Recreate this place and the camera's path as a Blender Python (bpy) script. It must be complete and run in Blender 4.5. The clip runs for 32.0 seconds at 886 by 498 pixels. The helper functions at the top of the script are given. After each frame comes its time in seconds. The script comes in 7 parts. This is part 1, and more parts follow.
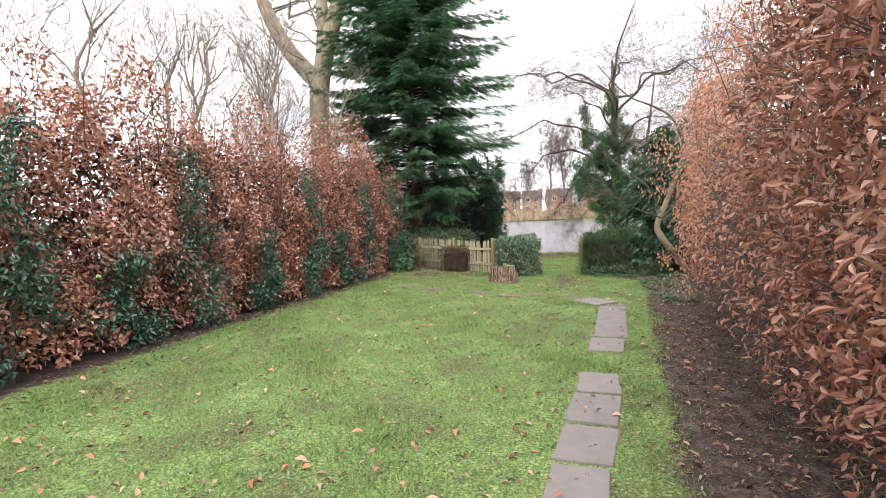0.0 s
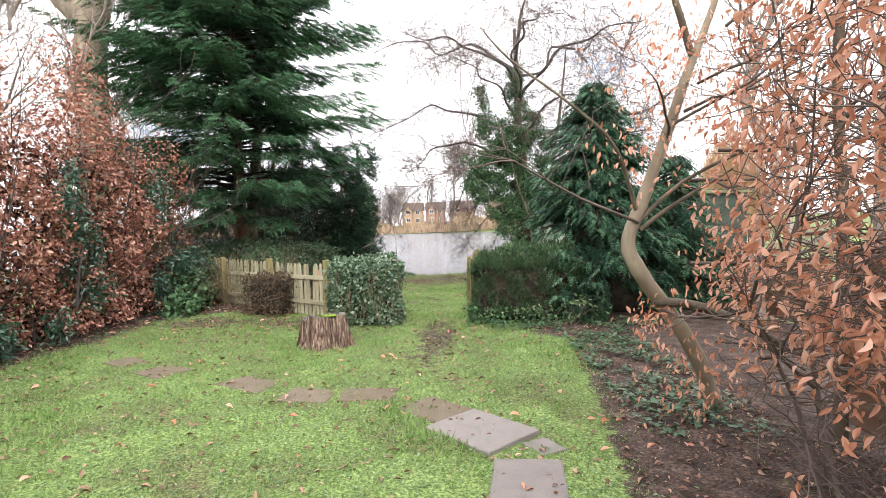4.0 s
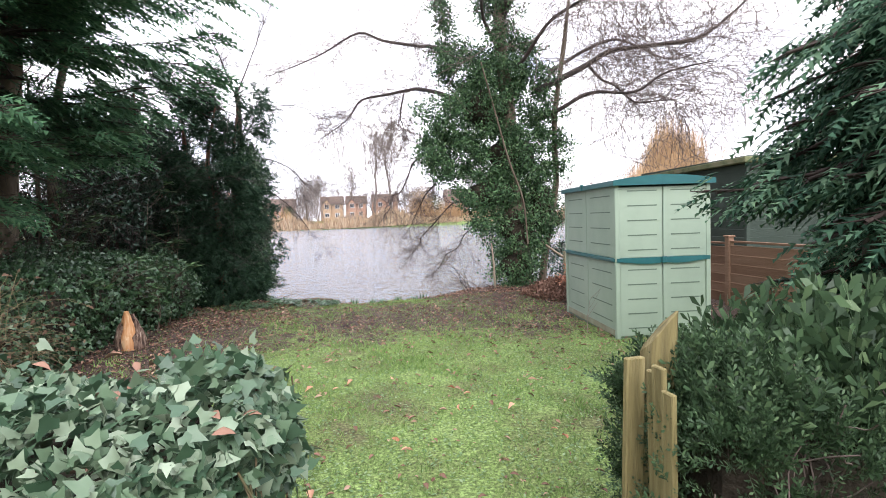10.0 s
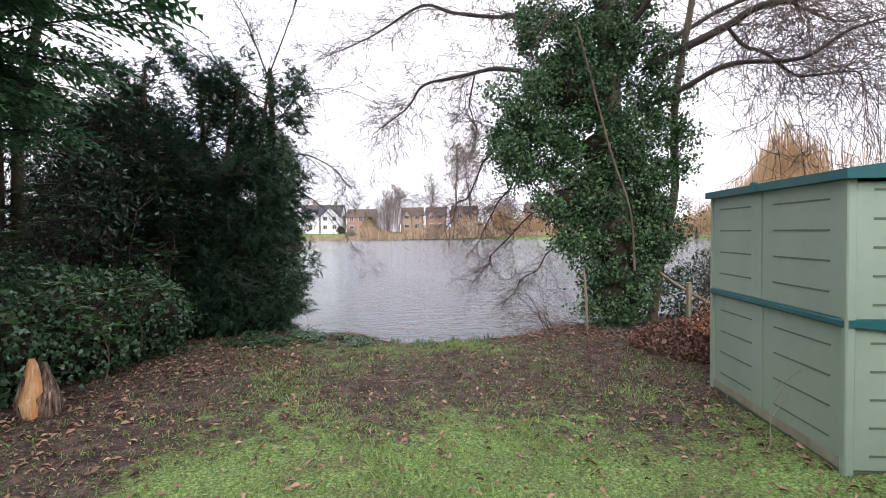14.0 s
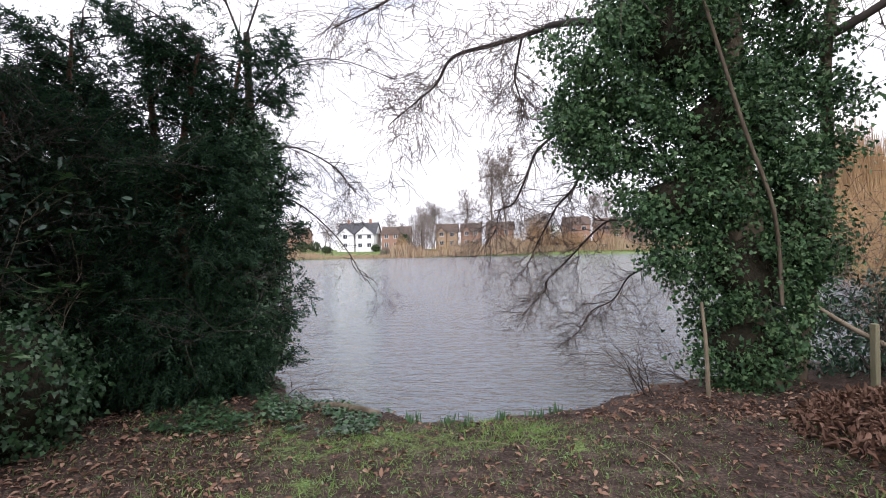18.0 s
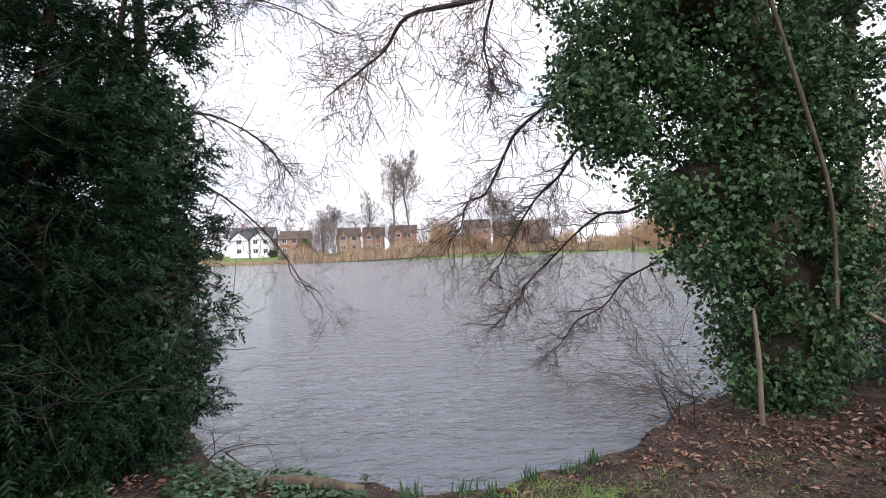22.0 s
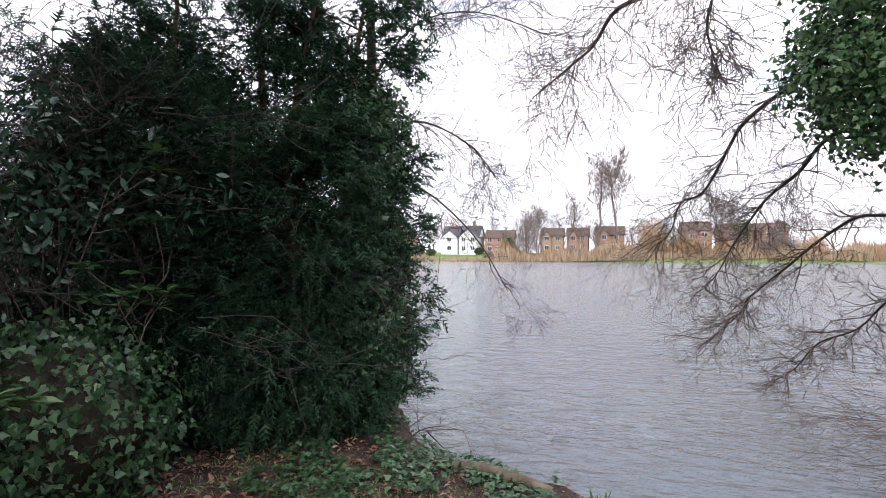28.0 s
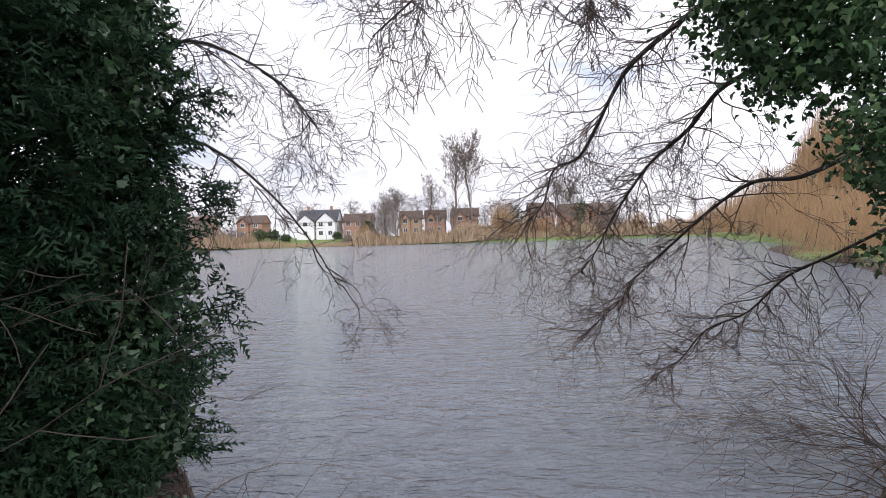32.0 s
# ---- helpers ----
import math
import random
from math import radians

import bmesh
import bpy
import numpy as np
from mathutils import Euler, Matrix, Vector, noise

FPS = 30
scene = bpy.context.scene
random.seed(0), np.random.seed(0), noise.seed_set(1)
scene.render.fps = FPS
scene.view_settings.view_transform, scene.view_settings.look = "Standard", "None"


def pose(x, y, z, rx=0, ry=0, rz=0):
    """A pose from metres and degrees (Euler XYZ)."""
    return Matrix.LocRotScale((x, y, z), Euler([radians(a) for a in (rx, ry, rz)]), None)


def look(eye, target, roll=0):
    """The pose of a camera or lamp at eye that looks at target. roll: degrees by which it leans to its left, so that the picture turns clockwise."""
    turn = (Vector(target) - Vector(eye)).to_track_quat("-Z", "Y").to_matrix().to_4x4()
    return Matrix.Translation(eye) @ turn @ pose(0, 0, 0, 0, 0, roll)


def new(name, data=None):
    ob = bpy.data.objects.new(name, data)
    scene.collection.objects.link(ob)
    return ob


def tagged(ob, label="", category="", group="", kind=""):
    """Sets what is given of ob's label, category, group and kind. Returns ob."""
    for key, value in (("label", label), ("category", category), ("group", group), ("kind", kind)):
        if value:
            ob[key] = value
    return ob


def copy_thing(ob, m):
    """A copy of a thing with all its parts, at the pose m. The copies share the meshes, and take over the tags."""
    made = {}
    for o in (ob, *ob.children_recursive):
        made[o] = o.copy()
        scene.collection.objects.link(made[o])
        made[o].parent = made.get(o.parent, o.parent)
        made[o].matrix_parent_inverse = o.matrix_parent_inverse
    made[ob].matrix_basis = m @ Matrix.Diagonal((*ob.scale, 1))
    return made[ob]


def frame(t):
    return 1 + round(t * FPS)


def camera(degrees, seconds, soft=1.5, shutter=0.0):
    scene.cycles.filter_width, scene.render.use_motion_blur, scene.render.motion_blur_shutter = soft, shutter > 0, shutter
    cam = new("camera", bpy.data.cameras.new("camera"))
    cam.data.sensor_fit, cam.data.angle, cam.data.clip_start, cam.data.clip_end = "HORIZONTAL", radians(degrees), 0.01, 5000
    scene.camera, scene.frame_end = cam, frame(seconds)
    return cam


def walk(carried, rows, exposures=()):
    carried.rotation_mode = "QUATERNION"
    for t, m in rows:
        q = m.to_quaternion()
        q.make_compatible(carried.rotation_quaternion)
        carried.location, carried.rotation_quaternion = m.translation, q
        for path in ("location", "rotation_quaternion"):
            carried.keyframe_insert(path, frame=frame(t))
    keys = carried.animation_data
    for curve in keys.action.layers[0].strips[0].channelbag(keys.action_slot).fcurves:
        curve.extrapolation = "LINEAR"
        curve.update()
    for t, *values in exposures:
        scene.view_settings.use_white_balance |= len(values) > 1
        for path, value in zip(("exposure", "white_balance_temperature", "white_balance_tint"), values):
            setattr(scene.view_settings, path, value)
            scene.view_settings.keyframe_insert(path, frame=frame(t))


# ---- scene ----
cam = camera(80.0, 32.0, soft=.5)
PATH = [
    (0, (-0.107, -9.476, 1.630), (-0.520, -7.523, 1.510), -1.8),
    (0.5, (-0.130, -8.544, 1.527), (-0.279, -6.553, 1.410), -1.2),
    (1, (-0.115, -7.770, 1.522), (-0.123, -5.770, 1.481), -1.2),
    (1.5, (-0.107, -7.124, 1.542), (-0.009, -5.127, 1.518), -0.2),
    (2, (-0.025, -6.411, 1.550), (0.070, -4.415, 1.472), -0.9),
    (2.5, (0.057, -5.733, 1.540), (0.121, -3.736, 1.452), -1.1),
    (3, (0.184, -4.934, 1.528), (0.205, -2.936, 1.432), -1.6),
    (3.5, (0.292, -4.217, 1.527), (0.264, -2.220, 1.422), -1.9),
    (4, (0.443, -3.440, 1.509), (0.380, -1.443, 1.424), -1.5),
    (4.5, (0.585, -2.652, 1.561), (0.434, -0.661, 1.455), -1.1),
    (6.5, (0.617, 0.091, 1.433), (0.382, 2.074, 1.318), 0.6),
    (7, (0.369, 0.742, 1.436), (0.274, 2.737, 1.334), -0.5),
    (7.5, (0.045, 1.255, 1.459), (0.118, 3.251, 1.361), -0.9),
    (8, (-0.285, 1.793, 1.446), (-0.009, 3.771, 1.348), -1.9),
    (8.5, (-0.511, 2.200, 1.473), (-0.039, 4.140, 1.358), -2.9),
    (9, (-0.522, 2.553, 1.491), (-0.027, 4.487, 1.364), -3.6),
    (9.5, (-0.387, 2.969, 1.489), (-0.003, 4.928, 1.361), -3.3),
    (10, (-0.201, 3.474, 1.485), (0.033, 5.457, 1.371), -2.0),
    (10.5, (-0.028, 3.828, 1.523), (0.085, 5.822, 1.420), -1.2),
    (11, (0.115, 4.112, 1.531), (0.090, 6.106, 1.376), -1.0),
    (11.5, (0.146, 4.334, 1.532), (0.148, 6.329, 1.391), -0.6),
    (12, (0.131, 4.583, 1.512), (0.160, 6.581, 1.433), -0.5),
    (12.5, (0.129, 4.923, 1.511), (0.137, 6.922, 1.447), -0.5),
    (13, (0.131, 5.344, 1.508), (0.113, 7.343, 1.445), -0.6),
    (13.5, (0.164, 5.717, 1.492), (0.126, 7.716, 1.425), -0.7),
    (14, (0.193, 6.087, 1.494), (0.129, 8.085, 1.434), -0.5),
    (14.5, (0.230, 6.461, 1.520), (0.146, 8.459, 1.470), -0.2),
    (15, (0.284, 6.924, 1.558), (0.175, 8.921, 1.518), -0.2),
    (15.5, (0.276, 7.305, 1.538), (0.155, 9.301, 1.490), -0.1),
    (17.5, (0.059, 8.544, 1.508), (-0.044, 10.541, 1.497), -0.2),
    (18, (0.059, 8.712, 1.513), (-0.138, 10.703, 1.518), -1.3),
    (18.5, (0.027, 8.868, 1.515), (-0.196, 10.855, 1.493), -0.4),
    (19, (-0.061, 9.112, 1.496), (-0.169, 11.109, 1.476), -0.2),
    (19.5, (-0.103, 9.262, 1.495), (-0.218, 11.258, 1.455), -1.4),
    (20, (-0.209, 9.420, 1.498), (-0.335, 11.415, 1.450), -0.0),
    (20.5, (-0.368, 9.636, 1.480), (-0.302, 11.635, 1.462), -0.9),
    (21, (-0.519, 9.809, 1.488), (-0.423, 11.806, 1.443), -1.7),
    (21.5, (-0.654, 9.943, 1.504), (-0.574, 11.941, 1.486), -1.6),
    (22, (-0.771, 10.131, 1.503), (-0.592, 12.123, 1.511), -2.2),
    (22.5, (-0.770, 10.085, 1.500), (-0.860, 12.083, 1.525), -1.0),
    (23, (-0.801, 10.102, 1.500), (-1.477, 11.984, 1.520), -1.1),
    (23.5, (-0.835, 10.080, 1.500), (-1.918, 11.759, 1.588), -1.9),
    (24, (-0.885, 9.970, 1.500), (-2.193, 11.477, 1.636), -1.9),
    (24.5, (-0.915, 9.830, 1.500), (-2.427, 11.137, 1.570), -1.8),
    (26.5, (-0.875, 9.840, 1.500), (-2.339, 11.201, 1.559), -1.4),
    (27, (-0.825, 9.950, 1.500), (-1.977, 11.584, 1.543), 0.1),
    (27.5, (-0.765, 10.040, 1.500), (-1.616, 11.849, 1.543), -0.3),
    (28, (-0.729, 10.114, 1.500), (-1.302, 12.030, 1.523), 0.0),
    (28.5, (-0.733, 10.299, 1.501), (-1.041, 12.275, 1.462), -0.0),
    (29, (-0.784, 10.526, 1.502), (-0.822, 12.526, 1.483), -0.6),
    (29.5, (-0.799, 10.741, 1.503), (-0.735, 12.740, 1.514), -1.4),
    (30, (-0.772, 11.001, 1.503), (-0.756, 12.999, 1.432), -1.9),
    (30.5, (-0.779, 11.201, 1.499), (-0.770, 13.201, 1.489), 0.1),
    (31, (-0.822, 11.383, 1.497), (-0.649, 13.375, 1.526), -0.3),
    (31.5, (-0.822, 11.529, 1.496), (-0.678, 13.524, 1.501), -1.4),
    (32, (-0.781, 11.676, 1.497), (-0.836, 13.674, 1.450), -1.7),
]
SKY_STRENGTH = 1.15
EXPOSURES = [(0, 1.49, 6550, 10), (1, 1.59, 6550, 10), (2, 1.69, 6550, 10), (4.5, 1.69, 6550, 10), (7, 1.68, 6350, 12), (9, 1.73, 6250, 14), (10.5, 1.68, 6250, 14), (12, 1.33, 6250, 14), (15.5, 1.13, 6250, 14), (19, 0.92, 6250, 14), (24, 0.95, 6250, 14), (26.5, 1.62, 6250, 14), (27.2, 1.52, 6250, 14), (28.5, 0.97, 6250, 14), (32, 0.67, 6250, 14)]
walk(cam, [(t, look(eye, target, roll)) for t, eye, target, roll in PATH], EXPOSURES)

# ---- world and sun: a bright, thin overcast ----
world = bpy.data.worlds.new("overcast_sky")
scene.world = world
world.use_nodes = True
wt = world.node_tree
wt.nodes.clear()
w_out = wt.nodes.new("ShaderNodeOutputWorld")
w_bg = wt.nodes.new("ShaderNodeBackground")
w_sky = wt.nodes.new("ShaderNodeTexSky")
w_sky.sky_type = 'NISHITA'
w_sky.sun_disc = False
w_sky.sun_elevation = radians(36)
w_sky.sun_rotation = radians(176)
w_mul = wt.nodes.new("ShaderNodeVectorMath")
w_mul.operation = 'SCALE'
w_mul.inputs[3].default_value = 0.11
w_tc = wt.nodes.new("ShaderNodeTexCoord")
w_map = wt.nodes.new("ShaderNodeMapping")
w_map.inputs["Scale"].default_value = (1.6, 1.6, 4.5)
w_noise = wt.nodes.new("ShaderNodeTexNoise")
w_noise.inputs["Scale"].default_value = 2.2
w_noise.inputs["Detail"].default_value = 7
w_noise.inputs["Roughness"].default_value = 0.55
w_ramp = wt.nodes.new("ShaderNodeValToRGB")
w_ramp.color_ramp.elements[0].position = 0.36
w_ramp.color_ramp.elements[0].color = (0.70, 0.71, 0.77, 1)
w_ramp.color_ramp.elements[1].position = 0.62
w_ramp.color_ramp.elements[1].color = (1.0, 0.985, 1.0, 1)
w_cover = wt.nodes.new("ShaderNodeValToRGB")
w_cover.color_ramp.elements[0].position = 0.30
w_cover.color_ramp.elements[0].color = (0.55, 0.55, 0.55, 1)
w_cover.color_ramp.elements[1].position = 0.42
w_mix = wt.nodes.new("ShaderNodeMix")
w_mix.data_type = 'RGBA'
wt.links.new(w_tc.outputs["Generated"], w_map.inputs["Vector"])
wt.links.new(w_map.outputs["Vector"], w_noise.inputs["Vector"])
wt.links.new(w_noise.outputs["Fac"], w_ramp.inputs["Fac"])
wt.links.new(w_noise.outputs["Fac"], w_cover.inputs["Fac"])
wt.links.new(w_sky.outputs["Color"], w_mul.inputs[0])
wt.links.new(w_cover.outputs["Color"], w_mix.inputs["Factor"])
wt.links.new(w_mul.outputs["Vector"], w_mix.inputs["A"])
wt.links.new(w_ramp.outputs["Color"], w_mix.inputs["B"])
w_sep = wt.nodes.new("ShaderNodeSeparateXYZ")      # an overcast sky is brighter towards the zenith
w_up = wt.nodes.new("ShaderNodeMath")
w_up.operation = 'MULTIPLY_ADD'
w_up.use_clamp = False
w_up.inputs[1].default_value = 0.55
w_up.inputs[2].default_value = 0.62
w_mix2 = wt.nodes.new("ShaderNodeVectorMath")
w_mix2.operation = 'SCALE'
w_clip = wt.nodes.new("ShaderNodeMath")
w_clip.operation = 'MAXIMUM'
w_clip.inputs[1].default_value = 0.0
wt.links.new(w_tc.outputs["Generated"], w_sep.inputs[0])
wt.links.new(w_sep.outputs["Z"], w_clip.inputs[0])
wt.links.new(w_clip.outputs[0], w_up.inputs[0])
wt.links.new(w_mix.outputs["Result"], w_mix2.inputs[0])
wt.links.new(w_up.outputs[0], w_mix2.inputs[3])
wt.links.new(w_mix2.outputs["Vector"], w_bg.inputs["Color"])
w_bg.inputs["Strength"].default_value = SKY_STRENGTH
wt.links.new(w_bg.outputs["Background"], w_out.inputs["Surface"])
sun = new("sun", bpy.data.lights.new("sun", 'SUN'))
sun.data.energy = 1.2
sun.data.angle = radians(40)
sun.data.color = (1.0, 0.96, 0.9)
sun.matrix_world = look((1.5, -20, 15), (0, 0, 0))

# ---- helpers of this scene ----
rng = np.random.default_rng(7)


def np_mesh(name, V, F):
    """A mesh from arrays of vertices and of faces that all have the same number of corners."""
    V = np.asarray(V, np.float32)
    F = np.asarray(F, np.int32)
    me = bpy.data.meshes.new(name)
    me.vertices.add(len(V))
    me.vertices.foreach_set("co", V.ravel())
    n, k = F.shape
    me.loops.add(n * k)
    me.loops.foreach_set("vertex_index", F.ravel())
    me.polygons.add(n)
    me.polygons.foreach_set("loop_start", np.arange(0, n * k, k, dtype=np.int32))
    me.polygons.foreach_set("loop_total", np.full(n, k, np.int32))
    me.update(calc_edges=True)
    return me


def np_part(name, V, F, mat, parent=None, label="", smooth=False):
    me = np_mesh(name, V, F)
    me.materials.append(mat)
    if smooth:
        me.polygons.foreach_set("use_smooth", np.ones(len(me.polygons), bool))
    ob = new(name, me)
    if parent:
        hang(ob, parent)
    if label:
        ob["label"] = label
    return ob


def part(name, bm, mat, parent=None, label="", smooth=False):
    me = bpy.data.meshes.new(name)
    bm.normal_update()
    bm.to_mesh(me)
    bm.free()
    me.materials.append(mat)
    if smooth:
        me.polygons.foreach_set("use_smooth", np.ones(len(me.polygons), bool))
    ob = new(name, me)
    if parent:
        hang(ob, parent)
    if label:
        ob["label"] = label
    return ob


def empty(name, m, label, category, group="", kind=""):
    ob = new(name)
    ob.matrix_world = m
    return tagged(ob, label, category, group, kind)


OWN_SPACE = []                                 # things whose parts are built about their own base


def hang(ob, parent):
    ob.parent = parent
    if parent.type == 'EMPTY' and parent not in OWN_SPACE:
        ob.matrix_parent_inverse = parent.matrix_world.inverted()


def box(bm, x0, y0, z0, x1, y1, z1, bevel=0.0, m=None):
    r = bmesh.ops.create_cube(bm, size=1.0)
    vs = r["verts"]
    for v in vs:
        v.co = Vector((x0 + (v.co.x + .5) * (x1 - x0), y0 + (v.co.y + .5) * (y1 - y0), z0 + (v.co.z + .5) * (z1 - z0)))
    if bevel:
        es = list({e for v in vs for e in v.link_edges})
        r = bmesh.ops.bevel(bm, geom=es, offset=bevel, segments=1, affect='EDGES')
        vs = list({v for f in r["faces"] for v in f.verts} | {v for v in vs if v.is_valid})
    if m is not None:
        bmesh.ops.transform(bm, matrix=m, verts=[v for v in vs if v.is_valid])
    return bm


def unit(a):
    return a / (np.linalg.norm(a, axis=-1, keepdims=True) + 1e-9)


def scatter(T, F, P, A, N, S):
    """Copies of a small template (T, F): at P, its y along A, its z near N, of size S."""
    A = unit(A)
    X = unit(np.cross(A, N))
    Z = np.cross(X, A)
    S = np.broadcast_to(np.asarray(S, float).reshape(-1, 1) if np.ndim(S) else np.full((len(P), 1), S), (len(P), 1))
    V = (P[:, None, :] + S[:, :, None] * (T[None, :, 0, None] * X[:, None] + T[None, :, 1, None] * A[:, None] + T[None, :, 2, None] * Z[:, None]))
    k = len(T)
    FF = (F[None] + (np.arange(len(P)) * k)[:, None, None]).reshape(-1, F.shape[1])
    return V.reshape(-1, 3), FF


def join(*pieces):
    vs, fs, o = [], [], 0
    for V, F in pieces:
        vs.append(V)
        fs.append(F + o)
        o += len(V)
    return np.concatenate(vs), np.concatenate(fs)


def dirs(n, up=0.0, spread=1.0):
    d = rng.normal(size=(n, 3)) * spread
    d[:, 2] += up
    return unit(d)


def lump(x, y, s=1.0, o=0.0):
    """Smooth uneven value in about -1..1, for arrays of places."""
    return (np.sin(x * 1.7 * s + 1.3 + o) * np.cos(y * 1.3 * s - .7 + o) + .6 * np.sin(x * 3.9 * s + y * 2.7 * s + o * 2)
            + .35 * np.sin(y * 7.1 * s - x * 5.3 * s + 2 + o)) / 1.7


# leaf templates: x across, y along, z out
KITE = (np.array([[0, 0, 0], [.3, .42, .07], [0, 1, -.06], [-.3, .42, .07]]), np.array([[0, 1, 2], [0, 2, 3]]))
BEECH = (np.array([[0, 0, 0], [.15, .22, .11], [.22, .5, .15], [.12, .8, .02], [0, 1, -.20], [-.12, .8, .05], [-.22, .5, .17], [-.15, .22, .11], [0, .5, -.02]]),
         np.array([[0, 1, 8], [1, 2, 8], [2, 3, 8], [3, 4, 8], [4, 5, 8], [5, 6, 8], [6, 7, 8], [7, 0, 8]]))
BEECH_ROLLED = (np.array([[0, 0, 0], [.12, .25, .17], [.10, .55, .24], [.09, .8, .12], [.03, 1, .05], [-.08, .8, .16], [-.13, .5, .2], [-.12, .22, .14], [0, .5, -.03]]), BEECH[1])
BEECH_FLAT = (np.array([[0, 0, 0], [.24, .35, .05], [.18, .72, -.03], [0, 1, -.12], [-.18, .72, .02], [-.24, .35, .07]]), np.array([[0, 1, 3], [1, 2, 3], [0, 3, 5], [3, 4, 5]]))
IVY = (np.array([[0, 0, 0], [.28, -.1, -.02], [.5, .22, -.08], [.26, .42, .03], [0, 1, -.1], [-.26, .42, .03], [-.5, .22, -.08], [-.28, -.1, -.02]]),
       np.array([[0, 1, 2], [0, 2, 3], [0, 3, 4], [0, 4, 5], [0, 5, 6], [0, 6, 7]]))
OVAL = (np.array([[0, 0, 0], [.17, .3, .04], [.19, .62, .04], [0, 1, -.06], [-.19, .62, .04], [-.17, .3, .04]]),
        np.array([[0, 1, 2], [0, 2, 3], [0, 3, 4], [0, 4, 5]]))


def spray_template(n=5, wide=.55, droop=.3, thin=.09):
    v, f = [], []
    for i in range(n):
        y = .08 + .8 * i / (n - 1)
        ln = wide * (1 - .62 * i / (n - 1))
        for s in (-1, 1):
            b = len(v)
            z = -droop * y * y
            ty = y + ln * .75
            v += [[0, y - thin, z], [0, y + thin, z], [s * ln, ty, -droop * ty * ty - .06 * ln]]
            f.append([b, b + 1, b + 2] if s > 0 else [b + 1, b, b + 2])
    b = len(v)
    v += [[-.05, 0, 0], [.05, 0, 0], [0, 1.12, -droop * 1.25]]
    f.append([b, b + 1, b + 2])
    return np.array(v), np.array(f)


def sprig_template(n=7, leaf=.16, thin=.035):
    """An upright shoot with small narrow leaves in pairs."""
    v, f = [[-.012, 0, 0], [.012, 0, 0], [0, 1.0, 0]], [[0, 1, 2]]
    for i in range(n):
        y = .1 + .82 * i / (n - 1)
        for s in (-1, 1):
            k = len(v)
            zz = .05 * (1 if i % 2 else -1)
            v += [[0, y - thin, 0], [s * leaf * .55, y + leaf * .25 - thin * .4, zz], [s * leaf * (1.1 - .5 * i / n), y + leaf * .75, zz * 1.5], [s * leaf * .3, y + leaf * .45 + thin, zz]]
            f += [[k, k + 1, k + 2], [k, k + 2, k + 3]]
    return np.array(v), np.array(f)


SPRIG = sprig_template()
SPRAY_FINE = spray_template(4, .42, .5, .09)
PLUME = spray_template(4, .38, .35, .10)


def tubes(segs, sides=3):
    """Tapered prisms from rows of x0 y0 z0 x1 y1 z1 r0 r1."""
    a = np.asarray(segs, float)
    p0, p1, r0, r1 = a[:, :3], a[:, 3:6], a[:, 6], a[:, 7]
    d = unit(p1 - p0)
    ref = np.where(np.abs(d[:, 2:3]) > .9, np.array([[1., 0, 0]]), np.array([[0, 0, 1.]]))
    X = unit(np.cross(d, ref))
    Y = np.cross(d, X)
    ang = np.arange(sides) * 2 * np.pi / sides
    ring = np.cos(ang)[None, :, None] * X[:, None] + np.sin(ang)[None, :, None] * Y[:, None]
    V = np.concatenate([p0[:, None] + ring * r0[:, None, None], p1[:, None] + ring * r1[:, None, None]], 1)
    i = np.arange(sides)
    j = (i + 1) % sides
    q = np.stack([i, j, j + sides, i + sides], 1)
    F = (q[None] + (np.arange(len(a)) * 2 * sides)[:, None, None]).reshape(-1, 4)
    return V.reshape(-1, 3), F


def limb(points, radii, sides=10, rough=.06, steps=4):
    """One smooth, slightly knobbly tube through the points."""
    P, R = np.asarray(points, float), np.asarray(radii, float)
    out, rad = [], []
    n = len(P)
    for i in range(n - 1):
        a, b, c, d = P[max(i - 1, 0)], P[i], P[i + 1], P[min(i + 2, n - 1)]
        for k in range(steps):
            t = k / steps
            out.append(.5 * (2 * b + (c - a) * t + (2 * a - 5 * b + 4 * c - d) * t * t + (3 * b - a - 3 * c + d) * t ** 3))
            rad.append(R[i] + (R[i + 1] - R[i]) * t)
    out.append(P[-1])
    rad.append(R[-1])
    Q, rad = np.array(out), np.array(rad)
    T = unit(np.gradient(Q, axis=0))
    ref = np.array([.31, .95, .05]) if abs(T[0][2]) > .7 else np.array([0, 0, 1.])
    X = unit(np.cross(T, ref))
    Y = np.cross(T, X)
    ang = np.arange(sides) * 2 * np.pi / sides
    wob = 1 + rough * np.sin(ang[None] * 3 + np.arange(len(Q))[:, None] * .9) + rough * rng.normal(size=(len(Q), sides)) * .6
    V = Q[:, None] + (np.cos(ang)[None, :, None] * X[:, None] + np.sin(ang)[None, :, None] * Y[:, None]) * (rad[:, None] * wob)[:, :, None]
    m = len(Q)
    i, j = np.meshgrid(np.arange(m - 1), np.arange(sides), indexing='ij')
    F = np.stack([i * sides + j, i * sides + (j + 1) % sides, (i + 1) * sides + (j + 1) % sides, (i + 1) * sides + j], -1).reshape(-1, 4)
    return V.reshape(-1, 3), F


